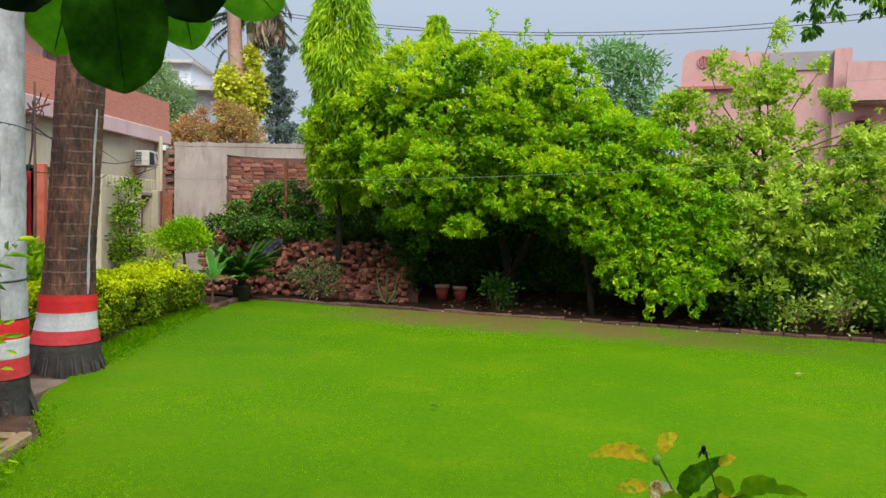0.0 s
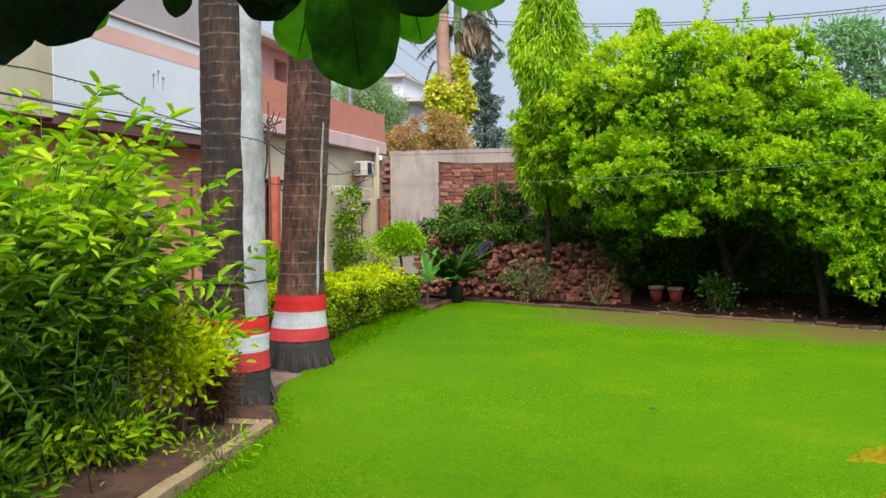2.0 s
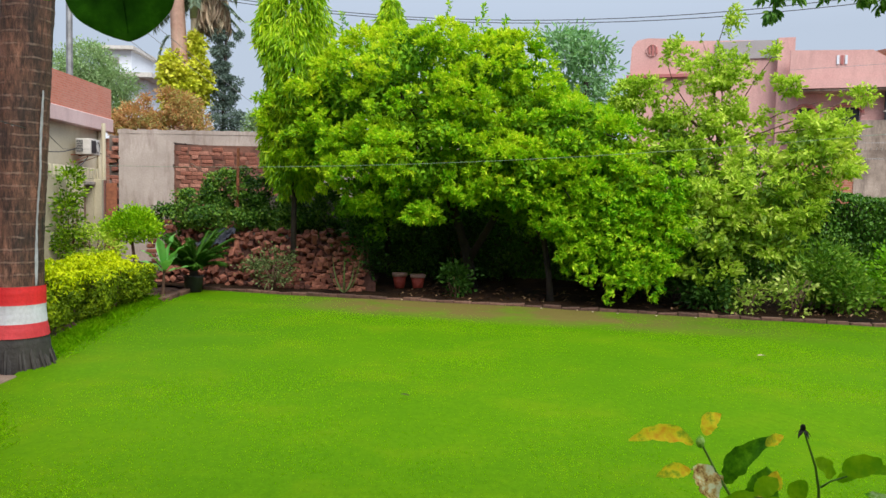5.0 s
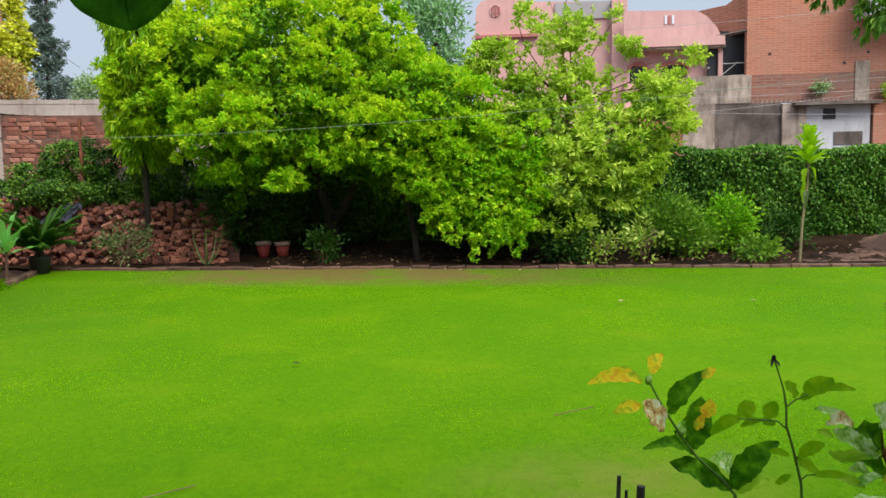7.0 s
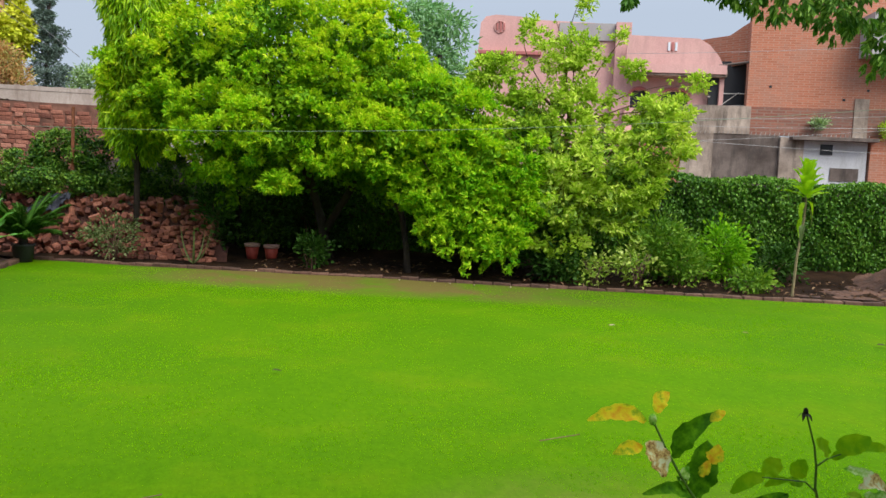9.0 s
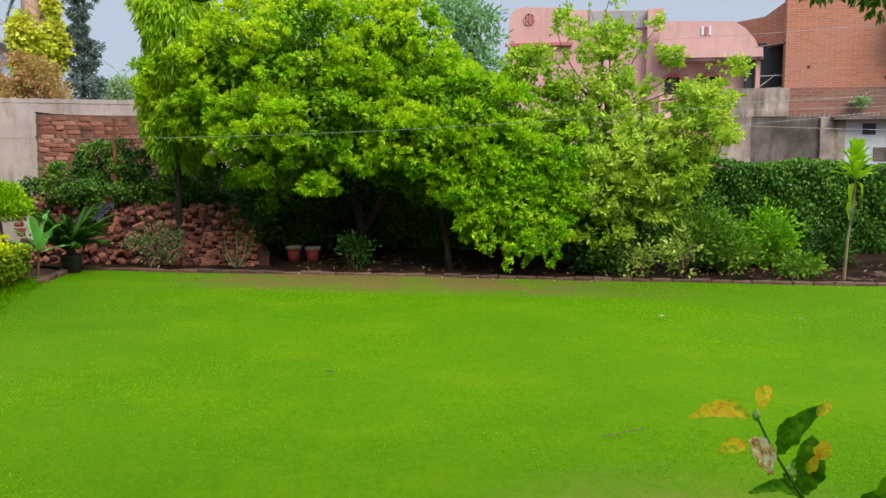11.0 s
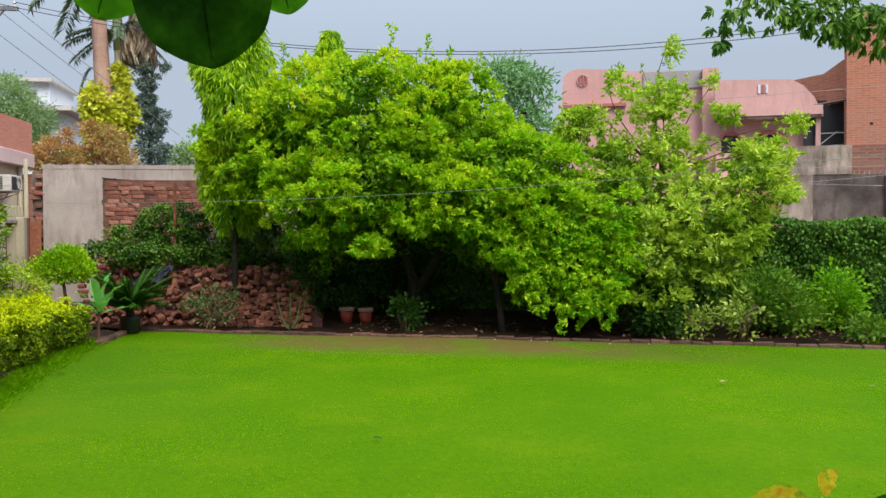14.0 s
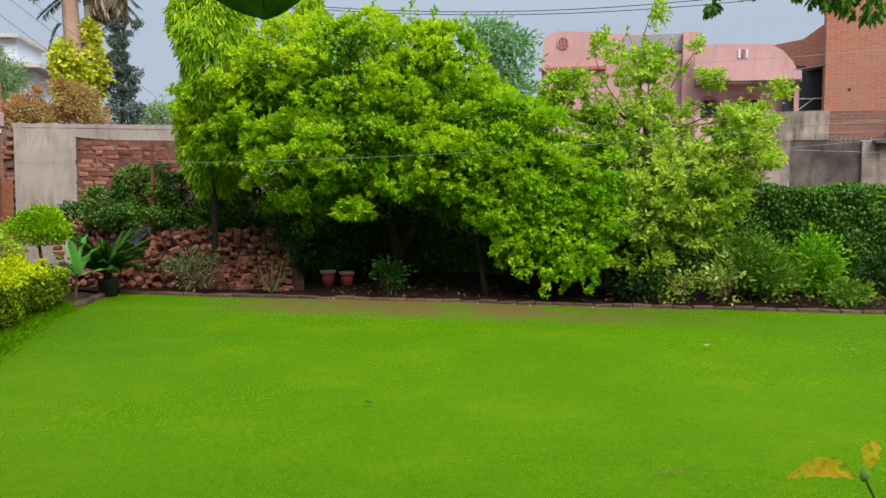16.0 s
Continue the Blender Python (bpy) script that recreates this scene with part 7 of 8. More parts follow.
# ---- small litter on the lawn ----
bm = bmesh.new()
for _ in range(420):
    u, w = random.uniform(-0.6, 8.2), random.uniform(0.12, 1.6)
    p = B(u, w, 0.03 + 0.1 * min(max(w - 0.2, 0) / 2.4, 1) ** 1.3 + 0.02)
    big_leaf(bm, p, (random.uniform(-1, 1), random.uniform(-1, 1), random.uniform(-0.1, 0.3)), (0, 0, 1), random.uniform(0.05, 0.09), 0.035, 0.3, 0.5, 3)
for _ in range(160):
    y = random.uniform(2.0, 6.5)
    x = lawn_left(y) - random.uniform(0.15, 1.2)
    big_leaf(bm, (x, y, 0.045), (random.uniform(-1, 1), random.uniform(-1, 1), random.uniform(-0.1, 0.3)), (0, 0, 1), random.uniform(0.03, 0.06), 0.02, 0.3, 0.5, 3)
tagged(part("leaf_litter", bm, M["litter"]), "brown dead leaves strewn on the bed", "leaf litter", kind="stuff")

for x, y, s, mat, lab in ((2.77, 6.96, 0.045, "petal", "fallen pale dry leaf on the lawn"), (3.92, 6.62, 0.03, "petal", "fallen pale dry leaf on the lawn"), (-0.29, 5.42, 0.03, "bark", "small dark fallen leaf on the lawn"), (4.86, 6.05, 0.05, "bark", "dark fallen leaf on the lawn")):
    bm = bmesh.new()
    big_leaf(bm, (x, y, 0.03), (1.0, random.uniform(-0.4, 0.4), 0.05), (0, 0, 1), s * 2.2, s * 0.9, 0.1, 0.3)
    tagged(part("fallen_leaf", bm, M[mat], smooth=True), lab, "leaf", "fallen leaves")
for u in (1.5, 1.95, 2.15, 2.45, 2.9, 3.35, -0.4):
    p = B(u, random.uniform(-0.35, -0.05), 0.015)
    bm = bmesh.new()
    bmesh.ops.create_icosphere(bm, subdivisions=1, radius=0.013, matrix=Matrix.Translation(p) @ Matrix.Diagonal((1.3, 1, 0.7, 1)))
    tagged(part("fallen_fruit", bm, M["petal"], smooth=True), "small pale fallen fruit beside the edging", "fruit", "fallen fruit")
for pts in (((-1.35, 3.35, 0.02), (-1.0, 3.3, 0.025), (-0.75, 3.42, 0.02)), ((1.0, 3.9, 0.02), (1.25, 3.98, 0.02))):
    tagged(part("fallen_twig", tube(pts, 0.0025, 4), M["twig"]), "thin fallen twig on the lawn", "twig", "fallen twigs")


# ---- plants close to the camera ----
def vein_leaf_mat(name, dark, light, edge, trans, stops=(0.35, 0.62, 0.78), blotch=26.0):
    """A broad leaf with paler veins, seen close."""
    m, n, l, b = nodes_of(name)
    v = coords(n, l)
    big = noise_tex(n, l, v, blotch, 5, 0.65)
    c = ramp(n, l, big, ((stops[0], dark), (stops[1], light), (stops[2], edge)))
    fine = noise_tex(n, l, v, 90.0, 3)
    l.new(c, b.inputs["Base Color"])
    b.inputs["Roughness"].default_value = 0.6
    b.inputs["Specular IOR Level"].default_value = 0.08
    bump(n, l, b, fine, 0.25, 0.004)
    t = n.new("ShaderNodeBsdfTranslucent")
    l.new(c, t.inputs[0])
    x = n.new("ShaderNodeMixShader")
    x.inputs[0].default_value = trans
    l.new(b.outputs[0], x.inputs[1])
    l.new(t.outputs[0], x.inputs[2])
    l.new(x.outputs[0], n["Material Output"].inputs[0])
    return m


# one kind of leaf in three tones: backlight and shade put into the colour
M["broad_dark"] = vein_leaf_mat("broad_leaf_painted_shaded", (0.005, 0.018, 0.002), (0.01, 0.035, 0.004), (0.016, 0.05, 0.006), 0.08)
M["broad_mid"] = vein_leaf_mat("broad_leaf_painted_dim", (0.012, 0.055, 0.003), (0.034, 0.14, 0.005), (0.085, 0.28, 0.012), 0.42, (0.35, 0.55, 0.75), 14.0)
M["broad_light"] = vein_leaf_mat("broad_leaf_painted_backlit", (0.08, 0.3, 0.008), (0.14, 0.44, 0.012), (0.26, 0.6, 0.025), 0.65, (0.35, 0.55, 0.75), 18.0)
M["shoot_green"] = vein_leaf_mat("shoot_leaf_green", (0.025, 0.11, 0.002), (0.07, 0.22, 0.003), (0.17, 0.4, 0.008), 0.35, (0.36, 0.52, 0.68), 34.0)
M["shoot_pale"] = vein_leaf_mat("shoot_leaf_pale_green", (0.3, 0.55, 0.02), (0.42, 0.66, 0.04), (0.6, 0.78, 0.1), 0.5, (0.36, 0.52, 0.68), 30.0)
M["shoot_silver"] = vein_leaf_mat("shoot_leaf_mildewed", (0.14, 0.42, 0.02), (0.46, 0.7, 0.16), (0.8, 0.9, 0.55), 0.45, (0.38, 0.5, 0.62), 60.0)
M["shoot_brown"] = vein_leaf_mat("shoot_leaf_browned", (0.06, 0.02, 0.012), (0.14, 0.06, 0.03), (0.2, 0.2, 0.04), 0.2, (0.38, 0.52, 0.66), 40.0)
M["shoot_yellow"] = vein_leaf_mat("shoot_leaf_yellowed", (0.3, 0.45, 0.02), (0.96, 0.8, 0.03), (0.85, 0.4, 0.02), 0.5, (0.38, 0.5, 0.68), 34.0)
M["shoot_dry"] = vein_leaf_mat("shoot_leaf_withered", (0.25, 0.09, 0.03), (0.74, 0.52, 0.2), (0.88, 0.86, 0.6), 0.4, (0.36, 0.47, 0.58), 60.0)
M["rose_leaf"] = vein_leaf_mat("rose_leaf", (0.2, 0.46, 0.003), (0.3, 0.56, 0.004), (0.42, 0.66, 0.008), 0.55, (0.36, 0.5, 0.66), 40.0)


def leaf_rows(t, inv, y, rows_, name="leaf", spread=0.015, **shape):
    """Leaves of a close plant: base, middle and tip (x, z), width and material of each."""
    for (a, b_, c, width, mat) in rows_:
        bm = bmesh.new()
        dy = random.uniform(-spread, spread)
        curved_leaf(bm, (a[0], y, a[1]), (b_[0], y + dy, b_[1]), (c[0], y + dy * 2, c[1]), width, **shape)
        part(name, bm, M[mat], t, smooth=True).matrix_parent_inverse = inv


def round_leaf(bm, tip, d, face, length, width, bend=0.1, cup=0.1, seg=26):
    """A broad obovate leaf that ends at tip, with a wavy edge and its veins pressed in."""
    d, face = Vector(d).normalized(), Vector(face)
    s = d.cross(face).normalized()
    n = s.cross(d).normalized()
    root = Vector(tip) - d * length
    rows_ = []
    cols = (-1, -0.8, -0.55, -0.28, 0, 0.28, 0.55, 0.8, 1)
    for i in range(seg + 1):
        k = math.sin(math.pi / 2 * i / seg)
        w = width * 0.5 * (math.sin(math.pi / 2 * k / 0.58) ** 0.9 if k < 0.58 else math.sqrt(max(1 - ((k - 0.58) / 0.42) ** 2.3, 0))) + 0.0015
        c = root + d * (length * k) - n * (bend * length * (k - 0.7) ** 2)
        row = []
        for j in cols:
            rib = 0.012 * width * math.cos((k * 1.0 - abs(j) * 0.22) * 44)
            edge = 0.03 * width * math.sin(k * 21 + j * 3) * abs(j) ** 3
            row.append(bm.verts.new(c + s * (w * j) + d * edge + n * (cup * w * abs(j) ** 1.4 + rib * min(abs(j) * 3, 1) + edge)))
        rows_.append(row)
    for a, b_ in zip(rows_, rows_[1:]):
        for j in range(len(cols) - 1):
            bm.faces.new((a[j], a[j + 1], b_[j + 1], b_[j]))
    rib = tube([(root + d * (length * k) - n * (bend * length * (k - 0.7) ** 2)) for k in (0, 0.25, 0.5, 0.75, 0.96)], [0.003, 0.0026, 0.002, 0.0014, 0.0006], 5, bm=bm)
    return root


def broad_leaf_spray():
    t = thing("broadleaf_spray", "hanging spray of broad rounded leaves, dark against the sky", "leaves", (-0.62, 1.4, 1.9))
    inv = Matrix.Translation(-t.location)
    twig = tube([(-2.2, -0.32, 3.02), (-2.1, 0.4, 2.75), (-1.5, 1.25, 2.1), (-1.0, 1.34, 1.9), (-0.68, 1.4, 1.82), (-0.4, 1.45, 1.84)], [0.018, 0.016, 0.012, 0.009, 0.006, 0.003], 7)
    part("twig", twig, M["twig"], t).matrix_parent_inverse = inv
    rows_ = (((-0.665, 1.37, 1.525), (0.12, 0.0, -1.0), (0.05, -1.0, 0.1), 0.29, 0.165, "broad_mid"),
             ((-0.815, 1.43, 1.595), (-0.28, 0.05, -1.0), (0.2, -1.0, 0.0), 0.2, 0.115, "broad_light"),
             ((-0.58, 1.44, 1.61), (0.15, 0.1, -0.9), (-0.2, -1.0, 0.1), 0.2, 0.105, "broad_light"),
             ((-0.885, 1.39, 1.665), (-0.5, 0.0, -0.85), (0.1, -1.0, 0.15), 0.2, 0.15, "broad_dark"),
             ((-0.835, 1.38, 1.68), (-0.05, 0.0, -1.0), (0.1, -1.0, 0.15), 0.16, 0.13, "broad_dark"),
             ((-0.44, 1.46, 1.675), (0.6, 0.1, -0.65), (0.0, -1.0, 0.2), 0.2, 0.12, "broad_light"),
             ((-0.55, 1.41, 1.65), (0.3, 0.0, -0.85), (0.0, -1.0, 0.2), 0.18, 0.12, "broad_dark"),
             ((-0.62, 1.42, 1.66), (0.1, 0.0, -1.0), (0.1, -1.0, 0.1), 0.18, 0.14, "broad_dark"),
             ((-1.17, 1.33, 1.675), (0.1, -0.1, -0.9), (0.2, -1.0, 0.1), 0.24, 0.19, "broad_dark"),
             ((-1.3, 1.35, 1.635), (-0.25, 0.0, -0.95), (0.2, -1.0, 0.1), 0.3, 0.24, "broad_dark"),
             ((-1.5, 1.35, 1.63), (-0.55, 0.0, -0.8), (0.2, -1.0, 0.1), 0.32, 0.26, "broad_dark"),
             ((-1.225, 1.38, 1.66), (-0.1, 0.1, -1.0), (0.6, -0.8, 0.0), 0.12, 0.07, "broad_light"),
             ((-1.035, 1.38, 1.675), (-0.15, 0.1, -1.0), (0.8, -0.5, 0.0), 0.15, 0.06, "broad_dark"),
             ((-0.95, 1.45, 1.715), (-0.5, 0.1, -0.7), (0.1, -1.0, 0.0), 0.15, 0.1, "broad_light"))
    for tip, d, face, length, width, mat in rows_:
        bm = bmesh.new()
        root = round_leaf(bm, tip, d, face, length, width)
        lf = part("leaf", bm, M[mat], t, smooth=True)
        lf.matrix_parent_inverse = inv
        stalk = tube([root, root.lerp(Vector((root.x, 1.4, 1.9 + max(0, -0.9 - root.x) * 0.5)), 0.6)], [0.002, 0.003], 5)
        part("stalk", stalk, M["greenstem"], lf)
    # unseen leaves higher up the branch, added to shade the hanging ones
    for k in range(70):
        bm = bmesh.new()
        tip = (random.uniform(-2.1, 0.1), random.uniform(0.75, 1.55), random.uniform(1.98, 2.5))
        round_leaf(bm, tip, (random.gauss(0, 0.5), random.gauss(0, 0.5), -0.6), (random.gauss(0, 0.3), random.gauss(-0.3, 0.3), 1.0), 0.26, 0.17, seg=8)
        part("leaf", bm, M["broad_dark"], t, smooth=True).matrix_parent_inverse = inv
    t.location += Vector((0.066, -0.1, -0.005))
    return t


broad_leaf_spray()


def young_shoot():
    t = thing("young_shoot", "young shoot with yellowing and spotted green leaves", "plant", (0.5, 1.53, 0))
    inv = Matrix.Translation(-t.location)
    pts = [(x, 1.53, z) for x, z in ((0.6, -0.02), (0.57, 0.4), (0.526, 0.618), (0.496, 0.653), (0.461, 0.685), (0.435, 0.711), (0.409, 0.744), (0.381, 0.786), (0.353, 0.83), (0.323, 0.885))]
    part("stem", tube(pts, [0.006, 0.005, 0.004, 0.0036, 0.0033, 0.003, 0.0028, 0.0026, 0.0023, 0.002], 7), M["freshstem"], t).matrix_parent_inverse = inv
    leaf_rows(t, inv, 1.53, (
        ((0.307, 0.881), (0.257, 0.901), (0.193, 0.885), 0.034, "shoot_yellow"), ((0.333, 0.898), (0.341, 0.92), (0.367, 0.932), 0.03, "shoot_yellow"), ((0.378, 0.809), (0.394, 0.855), (0.464, 0.9), 0.04, "shoot_green"),
        ((0.305, 0.83), (0.276, 0.834), (0.24, 0.825), 0.028, "shoot_yellow"), ((0.31, 0.839), (0.333, 0.815), (0.347, 0.779), 0.048, "shoot_dry"), ((0.353, 0.816), (0.366, 0.811), (0.381, 0.796), 0.021, "shoot_dry"),
        ((0.425, 0.729), (0.44, 0.782), (0.456, 0.834), 0.061, "shoot_green"), ((0.397, 0.758), (0.398, 0.774), (0.408, 0.79), 0.022, "shoot_silver"), ((0.406, 0.749), (0.394, 0.76), (0.379, 0.774), 0.02, "shoot_green"),
        ((0.426, 0.717), (0.379, 0.751), (0.304, 0.747), 0.028, "shoot_green"), ((0.519, 0.63), (0.448, 0.675), (0.379, 0.698), 0.056, "shoot_green"), ((0.525, 0.63), (0.548, 0.686), (0.616, 0.734), 0.056, "shoot_green"),
        ((0.517, 0.668), (0.491, 0.698), (0.457, 0.709), 0.046, "shoot_silver"), ((0.532, 0.62), (0.556, 0.647), (0.598, 0.649), 0.035, "shoot_pale")), cup=0.3)
    leaf_rows(t, inv, 1.518, (((0.437, 0.884), (0.453, 0.895), (0.469, 0.902), 0.02, "shoot_yellow"), ((0.446, 0.8), (0.452, 0.818), (0.457, 0.838), 0.034, "shoot_yellow"), ((0.425, 0.775), (0.432, 0.79), (0.442, 0.806), 0.022, "shoot_yellow")), "leaf_tip", 0.003, cup=0.2)
    bm = bmesh.new()
    bmesh.ops.create_icosphere(bm, subdivisions=2, radius=0.009, matrix=Matrix.Translation((0.32, 1.525, 0.888)) @ Matrix.Diagonal((0.9, 0.8, 1.3, 1)))
    part("tip_bud", bm, M["shoot_silver"], t, "pale withered tip", smooth=True).matrix_parent_inverse = inv
    t.location += Vector((0.012, 0, -0.014))


young_shoot()


def rose_stem():
    t = thing("rose_stem", "thin rose stem with one spent dark bud", "rose", (0.33, 1.03, 0))
    inv = Matrix.Translation(-t.location)
    pts = [(x, 1.03, z) for x, z in ((0.35, -0.02), (0.345, 0.5), (0.326, 0.845), (0.32, 0.868), (0.31, 0.904), (0.299, 0.936), (0.298, 0.964), (0.293, 0.991), (0.278, 1.033))]
    part("stem", tube(pts, [0.003, 0.0026, 0.0021, 0.002, 0.0019, 0.0018, 0.0016, 0.0014, 0.0012], 6), M["freshstem"], t).matrix_parent_inverse = inv
    bm = bmesh.new()
    bmesh.ops.create_icosphere(bm, subdivisions=2, radius=0.004, matrix=Matrix.Translation((0.276, 1.03, 1.038)) @ Matrix.Diagonal((0.8, 0.8, 1.2, 1)))
    for k in range(5):
        a = k * 1.257
        big_leaf(bm, (0.276, 1.03, 1.037), (math.cos(a), math.sin(a), -0.5), (0, 0, 1), 0.014, 0.0045, 0.35, 0.2, 4)
    part("spent_bud", bm, M["bark"], t, "dark shrivelled bud", smooth=True).matrix_parent_inverse = inv
    for row in (((0.3, 0.966), (0.313, 0.974), (0.354, 0.986)), ((0.299, 0.932), (0.284, 0.945), (0.22, 0.954)), ((0.326, 0.853), (0.334, 0.859), (0.35, 0.858)), ((0.316, 0.883), (0.318, 0.888), (0.322, 0.891))):
        part("leaf_stalk", tube([(x, 1.03, z) for x, z in row], [0.0013, 0.0011, 0.0008], 5), M["freshstem"], t).matrix_parent_inverse = inv
    leaf_rows(t, inv, 1.03, [(a, b_, c, w, "rose_leaf") for a, b_, c, w in (
        ((0.316, 0.98), (0.304, 0.991), (0.288, 1.002), 0.023), ((0.326, 0.986), (0.345, 0.994), (0.367, 1.002), 0.027), ((0.354, 0.986), (0.379, 0.988), (0.41, 0.982), 0.014), ((0.32, 0.974), (0.333, 0.978), (0.346, 0.977), 0.012),
        ((0.224, 0.954), (0.199, 0.951), (0.177, 0.936), 0.018), ((0.224, 0.957), (0.236, 0.965), (0.252, 0.972), 0.024), ((0.267, 0.952), (0.273, 0.961), (0.284, 0.972), 0.023), ((0.258, 0.949), (0.241, 0.948), (0.225, 0.942), 0.011),
        ((0.258, 0.947), (0.271, 0.944), (0.287, 0.939), 0.013), ((0.322, 0.89), (0.339, 0.901), (0.358, 0.906), 0.019), ((0.317, 0.883), (0.336, 0.874), (0.358, 0.86), 0.019), ((0.345, 0.858), (0.377, 0.856), (0.407, 0.85), 0.012),
        ((0.304, 0.892), (0.288, 0.899), (0.272, 0.901), 0.011), ((0.284, 0.851), (0.297, 0.857), (0.31, 0.861), 0.011))], "leaflet", 0.006, cup=0.15, ragged=0.03, blunt=0.6)


rose_stem()


def blotched_plant():
    t = thing("blotched_plant", "low plant with mildewed, yellowed and dark curled leaves", "plant", (0.53, 1.06, 0))
    inv = Matrix.Translation(-t.location)
    part("stem", tube([(x, 1.06, z) for x, z in ((0.54, -0.02), (0.535, 0.6), (0.517, 0.814), (0.506, 0.834), (0.49, 0.869), (0.485, 0.905))], [0.005, 0.0045, 0.004, 0.0036, 0.003, 0.002], 6), M["rust"], t, "brown woody stem").matrix_parent_inverse = inv
    part("side_stem", tube([(x, 1.06, z) for x, z in ((0.535, 0.6), (0.548, 0.72), (0.535, 0.83), (0.53, 0.9))], [0.004, 0.0036, 0.003, 0.002], 6), M["rust"], t).matrix_parent_inverse = inv
    leaf_rows(t, inv, 1.06, (
        ((0.485, 0.865), (0.441, 0.89), (0.398, 0.91), 0.042, "shoot_silver"), ((0.435, 0.915), (0.401, 0.931), (0.372, 0.928), 0.022, "shoot_dry"), ((0.432, 0.918), (0.41, 0.932), (0.387, 0.938), 0.017, "shoot_silver"),
        ((0.49, 0.903), (0.487, 0.924), (0.471, 0.942), 0.046, "shoot_silver"), ((0.504, 0.908), (0.513, 0.92), (0.527, 0.929), 0.026, "shoot_green"), ((0.482, 0.872), (0.459, 0.901), (0.428, 0.912), 0.037, "shoot_green"),
        ((0.49, 0.859), (0.497, 0.885), (0.504, 0.91), 0.019, "shoot_brown"), ((0.465, 0.838), (0.443, 0.85), (0.42, 0.85), 0.017, "shoot_silver"), ((0.5, 0.824), (0.471, 0.854), (0.44, 0.863), 0.029, "shoot_green"),
        ((0.513, 0.81), (0.492, 0.825), (0.47, 0.833), 0.025, "shoot_yellow"), ((0.543, 0.869), (0.527, 0.883), (0.509, 0.888), 0.024, "shoot_yellow"), ((0.512, 0.827), (0.511, 0.846), (0.516, 0.865), 0.025, "shoot_green"),
        ((0.401, 0.9), (0.386, 0.909), (0.372, 0.912), 0.012, "shoot_pale"), ((0.46, 0.813), (0.44, 0.824), (0.426, 0.823), 0.018, "shoot_pale"), ((0.525, 0.849), (0.543, 0.864), (0.563, 0.867), 0.026, "shoot_green"),
        ((0.504, 0.901), (0.536, 0.901), (0.56, 0.905), 0.026, "shoot_silver"), ((0.494, 0.873), (0.419, 0.867), (0.395, 0.882), 0.02, "shoot_pale")), cup=0.5, ragged=0.1)
    for k in range(18):
        a, z = k * 2.4, 0.5 + 0.018 * k
        bm = bmesh.new()
        curved_leaf(bm, (0.53, 1.06, z), (0.53 + 0.04 * math.cos(a), 1.06 + 0.04 * math.sin(a), z + 0.02), (0.53 + 0.08 * math.cos(a), 1.06 + 0.08 * math.sin(a), z + 0.01), 0.034, (0, 0, 1))
        part("leaf", bm, M[("shoot_green", "shoot_pale", "shoot_silver")[k % 3]], t, smooth=True).matrix_parent_inverse = inv


blotched_plant()
stubs = thing("cut_shrub", "cut-back dark woody stubs of a pruned shrub", "shrub", (0.22, 1.3, 0))
for x, y, h, r in ((-0.02, 0.1, 0.73, 0.004), (0.02, 0.1, 0.67, 0.005), (0.025, 0.1, 0.705, 0.008), (0.055, 0.08, 0.675, 0.006), (-0.005, 0.1, 0.7, 0.003), (0.09, 0.08, 0.68, 0.004), (0.065, 0.1, 0.67, 0.008)):
    part("stub", tube([(x * 0.6, y, -0.02), (x, y, h * 0.6), (x + 0.01, y, h)], [r * 1.3, r * 1.1, r], 6), M["paintblack"], stubs)


# ---- bricks ----
def brick_mesh(name, size=(0.225, 0.108, 0.072), worn=0.004, mat=None):
    bm = bmesh.new()
    r = bmesh.ops.create_cube(bm, size=1.0)
    for v in bm.verts:
        v.co = Vector((v.co.x * size[0], v.co.y * size[1], v.co.z * size[2])) + Vector([random.uniform(-worn, worn) for _ in range(3)])
    bmesh.ops.bevel(bm, geom=bm.edges[:], offset=0.007, segments=1, affect="EDGES")
    me = bpy.data.meshes.new(name)
    bm.to_mesh(me)
    bm.free()
    me.materials.append(mat or M["brick"])
    return me


pile_meshes = [brick_mesh("brick", (k, 0.08, 0.056), 0.011) for k in (0.15, 0.1, 0.12, 0.17, 0.07, 0.09)]
wall_meshes = [brick_mesh("wall_brick", (k, 0.1, 0.076), 0.006, M["brickdark"]) for k in (0.225, 0.21, 0.13, 0.22, 0.18, 0.215, 0.2)]
edge_meshes = [brick_mesh("edging_brick", (0.228, 0.108, 0.075), 0.006, M["brickedge"]) for _ in range(5)]


def lay(me, parent, m):
    ob = new("brick", me)
    ob.parent = parent
    ob.matrix_local = m
    return ob


heap = thing("brick_heap", "heap of loose and stacked red bricks behind the edging", "brick heap", (0, 0, 0))
TOPS = ((-4.2, 0.72), (-3.7, 0.88), (-3.1, 0.84), (-2.5, 0.8), (-2.0, 0.78), (-1.5, 0.84), (-1.1, 0.72), (-0.85, 0.2))


def heap_top(x):
    for (x0, h0), (x1, h1) in zip(TOPS, TOPS[1:]):
        if x0 <= x <= x1:
            return h0 + (h1 - h0) * (x - x0) / (x1 - x0)
    return 0.2


def heap_face(x, z):
    """How far back the heap's face lies at height z."""
    return 12.05 - 0.34 * (x + 2.2) * 0.9 + 0.62 * z


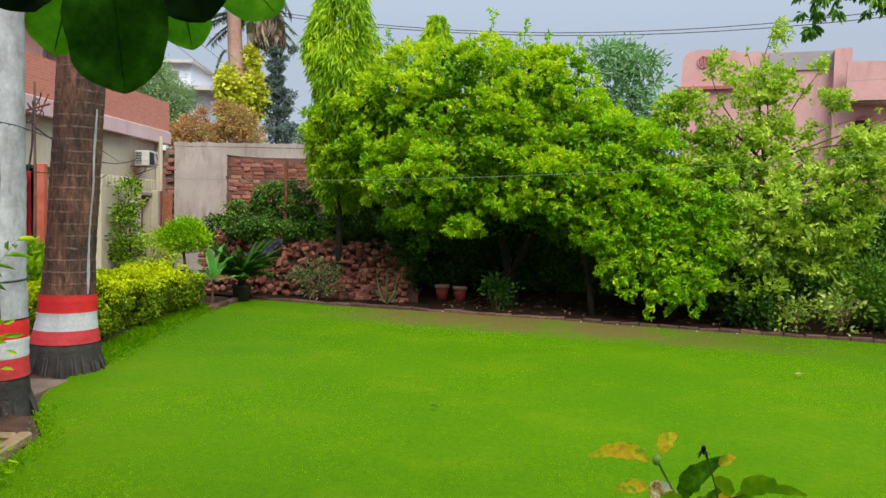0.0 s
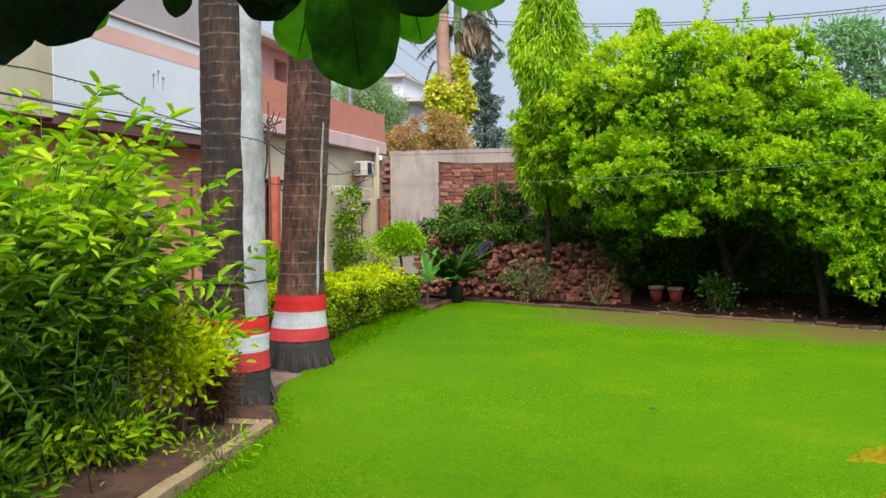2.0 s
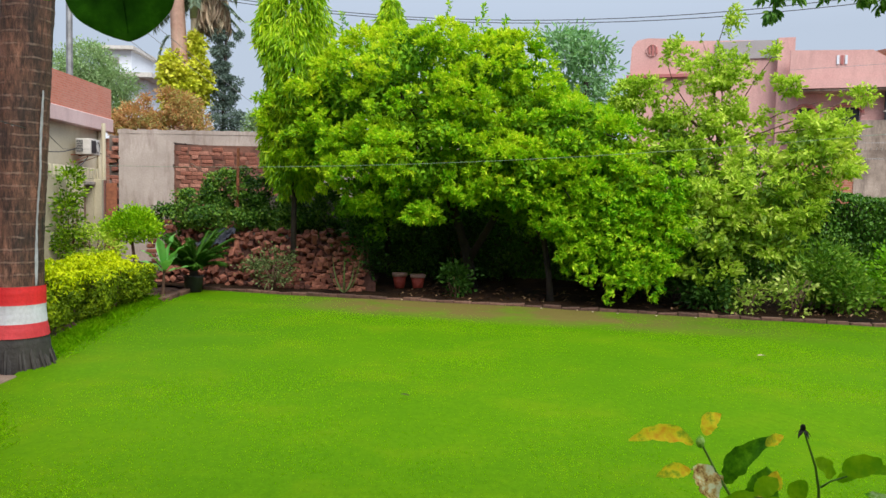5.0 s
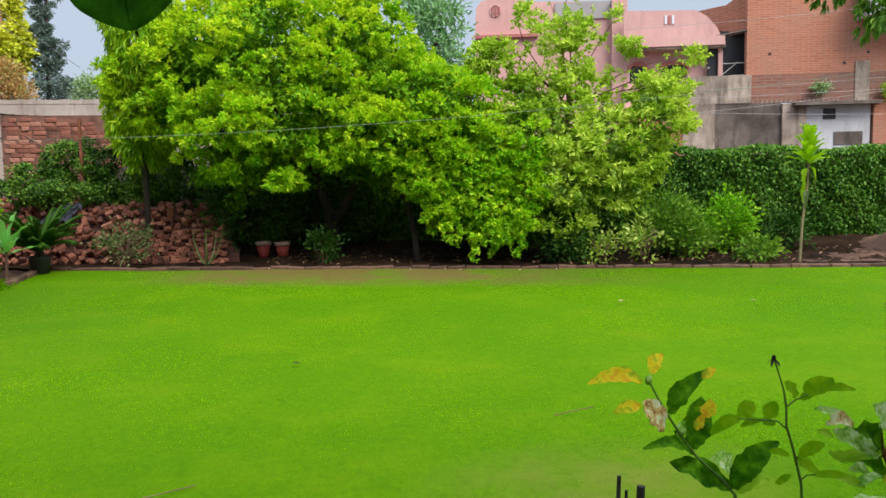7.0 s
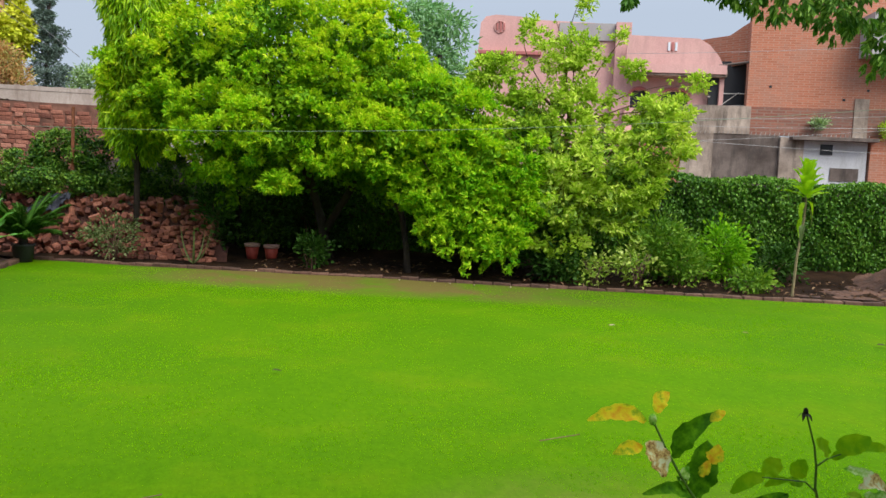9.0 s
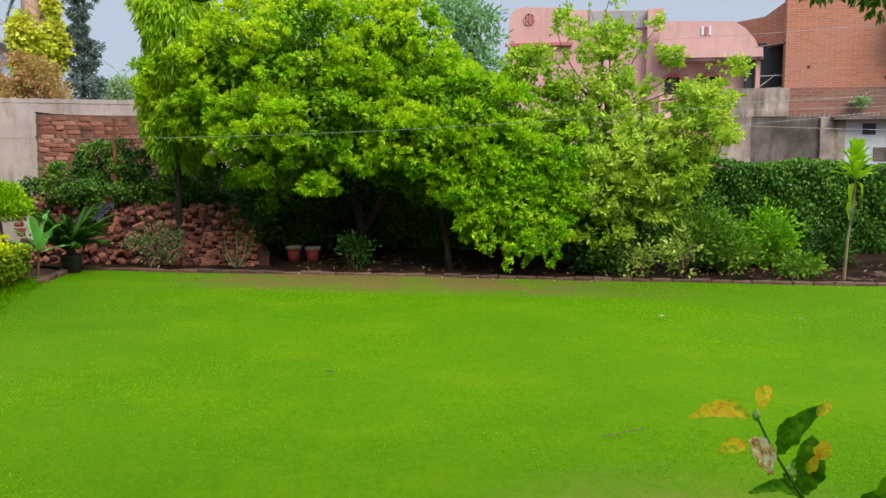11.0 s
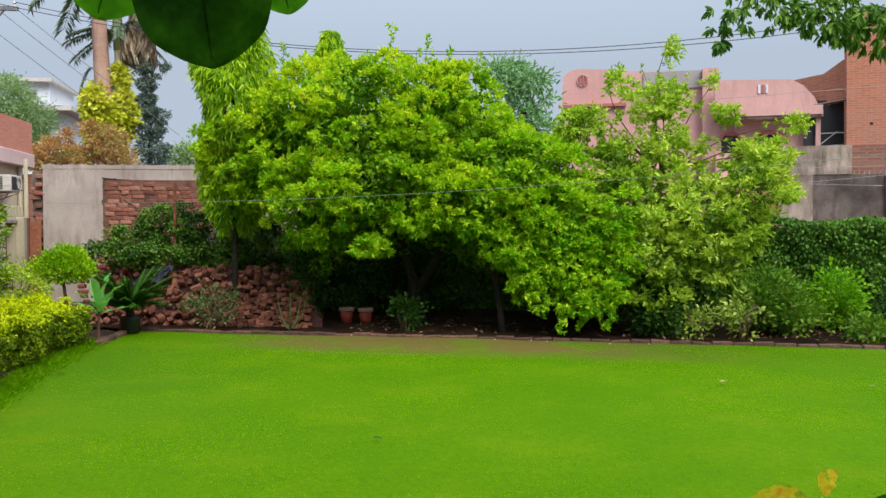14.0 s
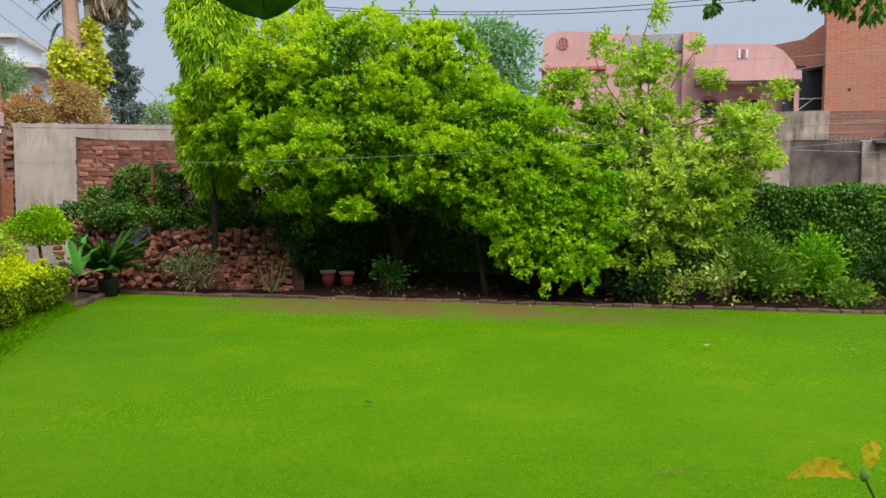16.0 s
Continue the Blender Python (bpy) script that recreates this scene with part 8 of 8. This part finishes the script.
bm = bmesh.new()
rows_ = []
for i in range(60):
    x = -4.3 + 3.5 * i / 59
    h = heap_top(x) - 0.06
    rows_.append([bm.verts.new((x, heap_face(x, z) + 0.12 + 0.03 * noise.noise(Vector((x * 5, z * 5, 0))), z)) for z in (0, h * 0.25, h * 0.5, h * 0.75, h)] + [bm.verts.new((x, heap_face(x, h) + 1.2, h * 0.95))])
for a, b_ in zip(rows_, rows_[1:]):
    for j in range(5):
        bm.faces.new((a[j], b_[j], b_[j + 1], a[j + 1]))
part("rubble_core", bm, M["rubble"], heap)
x, count = -4.2, 0
for k in range(16):
    z = 0.035 + 0.06 * k
    x = -4.2 + random.uniform(0, 0.1)
    while x < -0.95:
        neat = -2.15 < x < -1.1 and k < 8
        if z < heap_top(x) + 0.03:
            j = 0.25 if neat else 1.0
            yaw = 90 + BACK_YAW + random.gauss(0, 9 if neat else 34) if (neat or random.random() < 0.7) else BACK_YAW + random.gauss(0, 30)
            m = pose(x, heap_face(x, z) + 0.05 + random.gauss(0, 0.028 if neat else 0.06), z + random.gauss(0, 0.007 if neat else 0.028), random.gauss(0, 6 if neat else 30), random.gauss(0, 6 if neat else 30), yaw)
            lay(pile_meshes[count % 6], heap, m)
            count += 1
        x += random.uniform(0.086, 0.098) if neat else random.uniform(0.11, 0.15)
for _ in range(26):
    x = random.uniform(-4.1, -1.0)
    z = heap_top(x) + 0.03
    lay(pile_meshes[_ % 6], heap, pose(x, heap_face(x, z) + random.uniform(0.02, 0.5), z, random.gauss(0, 14), random.gauss(0, 14), random.uniform(0, 180)))
for _ in range(8):
    lay(pile_meshes[_ % 6], heap, pose(random.uniform(-2.6, -1.0), 11.85 + random.uniform(-0.1, 0.2), 0.06, random.gauss(0, 6), random.gauss(0, 4), random.uniform(-40, 10)))

stack = thing("brick_stack", "short leaning stack of red bricks beside the topiary", "brick stack", (0, 0, 0))
for k in range(13):
    for j in range(2):
        lay(pile_meshes[(k + j) % 6], stack, pose(-4.35 + j * 0.235 + random.gauss(0, 0.025), 12.9 + random.gauss(0, 0.03), 0.036 + k * 0.076, random.gauss(0, 2), random.gauss(0, 2), random.gauss(0, 7)))

# row of bricks edging the far side of the lawn, and the short return by the cycad
edging = thing("brick_edging", "row of muddy bricks edging the far side of the lawn", "edging", kind="structure")
for i in range(64):
    u = -3.35 + i * 0.236
    lay(edge_meshes[i % 5], edging, T_back @ pose(u, random.gauss(0, 0.008), -0.008 + random.gauss(0, 0.006), random.gauss(0, 2), random.gauss(0, 2), random.gauss(0, 2.5)))
for i in range(7):
    lay(edge_meshes[i % 5], edging, pose(-3.42 + random.gauss(0, 0.02), 10.5 + i * 0.235, 0.015, random.gauss(0, 3), random.gauss(0, 3), 90 + random.gauss(0, 5)))

# bare brick bay of the plastered wall
for k in range(29):
    z = 0.06 + k * 0.085
    edge = -5.28 + (0.06 if k % 2 else 0.0) + random.uniform(-0.02, 0.07)
    x = edge + 0.115
    while x < -2.6:
        if z + 0.04 < 2.47 - 0.085 * (x + 5.28) + random.uniform(-0.03, 0.02) and z > 0.95:
            if random.random() > 0.1:
                lay(random.choice(wall_meshes), wall_back, pose(x + random.gauss(0, 0.012), PWY + 0.016 + random.gauss(0, 0.006), z + random.gauss(0, 0.003), random.gauss(0, 2), random.gauss(0, 1.2), random.gauss(0, 1.5)))
        x += 0.237
# ragged pier
for k in range(30):
    z = 0.05 + k * 0.085
    for j in range(1):
        if random.random() > 0.08:
            lay(wall_meshes[(k + j) % 5], pier, pose(-6.6 + (0.05 if k % 2 else 0) + random.gauss(0, 0.03), 17.3 + random.gauss(0, 0.035), z, random.gauss(0, 2), random.gauss(0, 2), random.gauss(0, 6)))

# unseen wall, floor and roof behind and over the camera, added to shade close leaves
porch = thing("porch", "unseen plain white wall and roof added behind the viewpoint for shade", "porch", kind="structure")
part("closing_wall", bbox((-5, -2.6, 0), (5, -2.4, 3.0)), M["white"], porch)
part("shade_roof", bbox((-5, -2.6, 3.005), (5, 0.25, 3.15)), M["white"], porch)
part("closing_floor", bbox((-5, -2.39, -0.02), (5, 0.5, 0.03)), M["kerb"], porch)
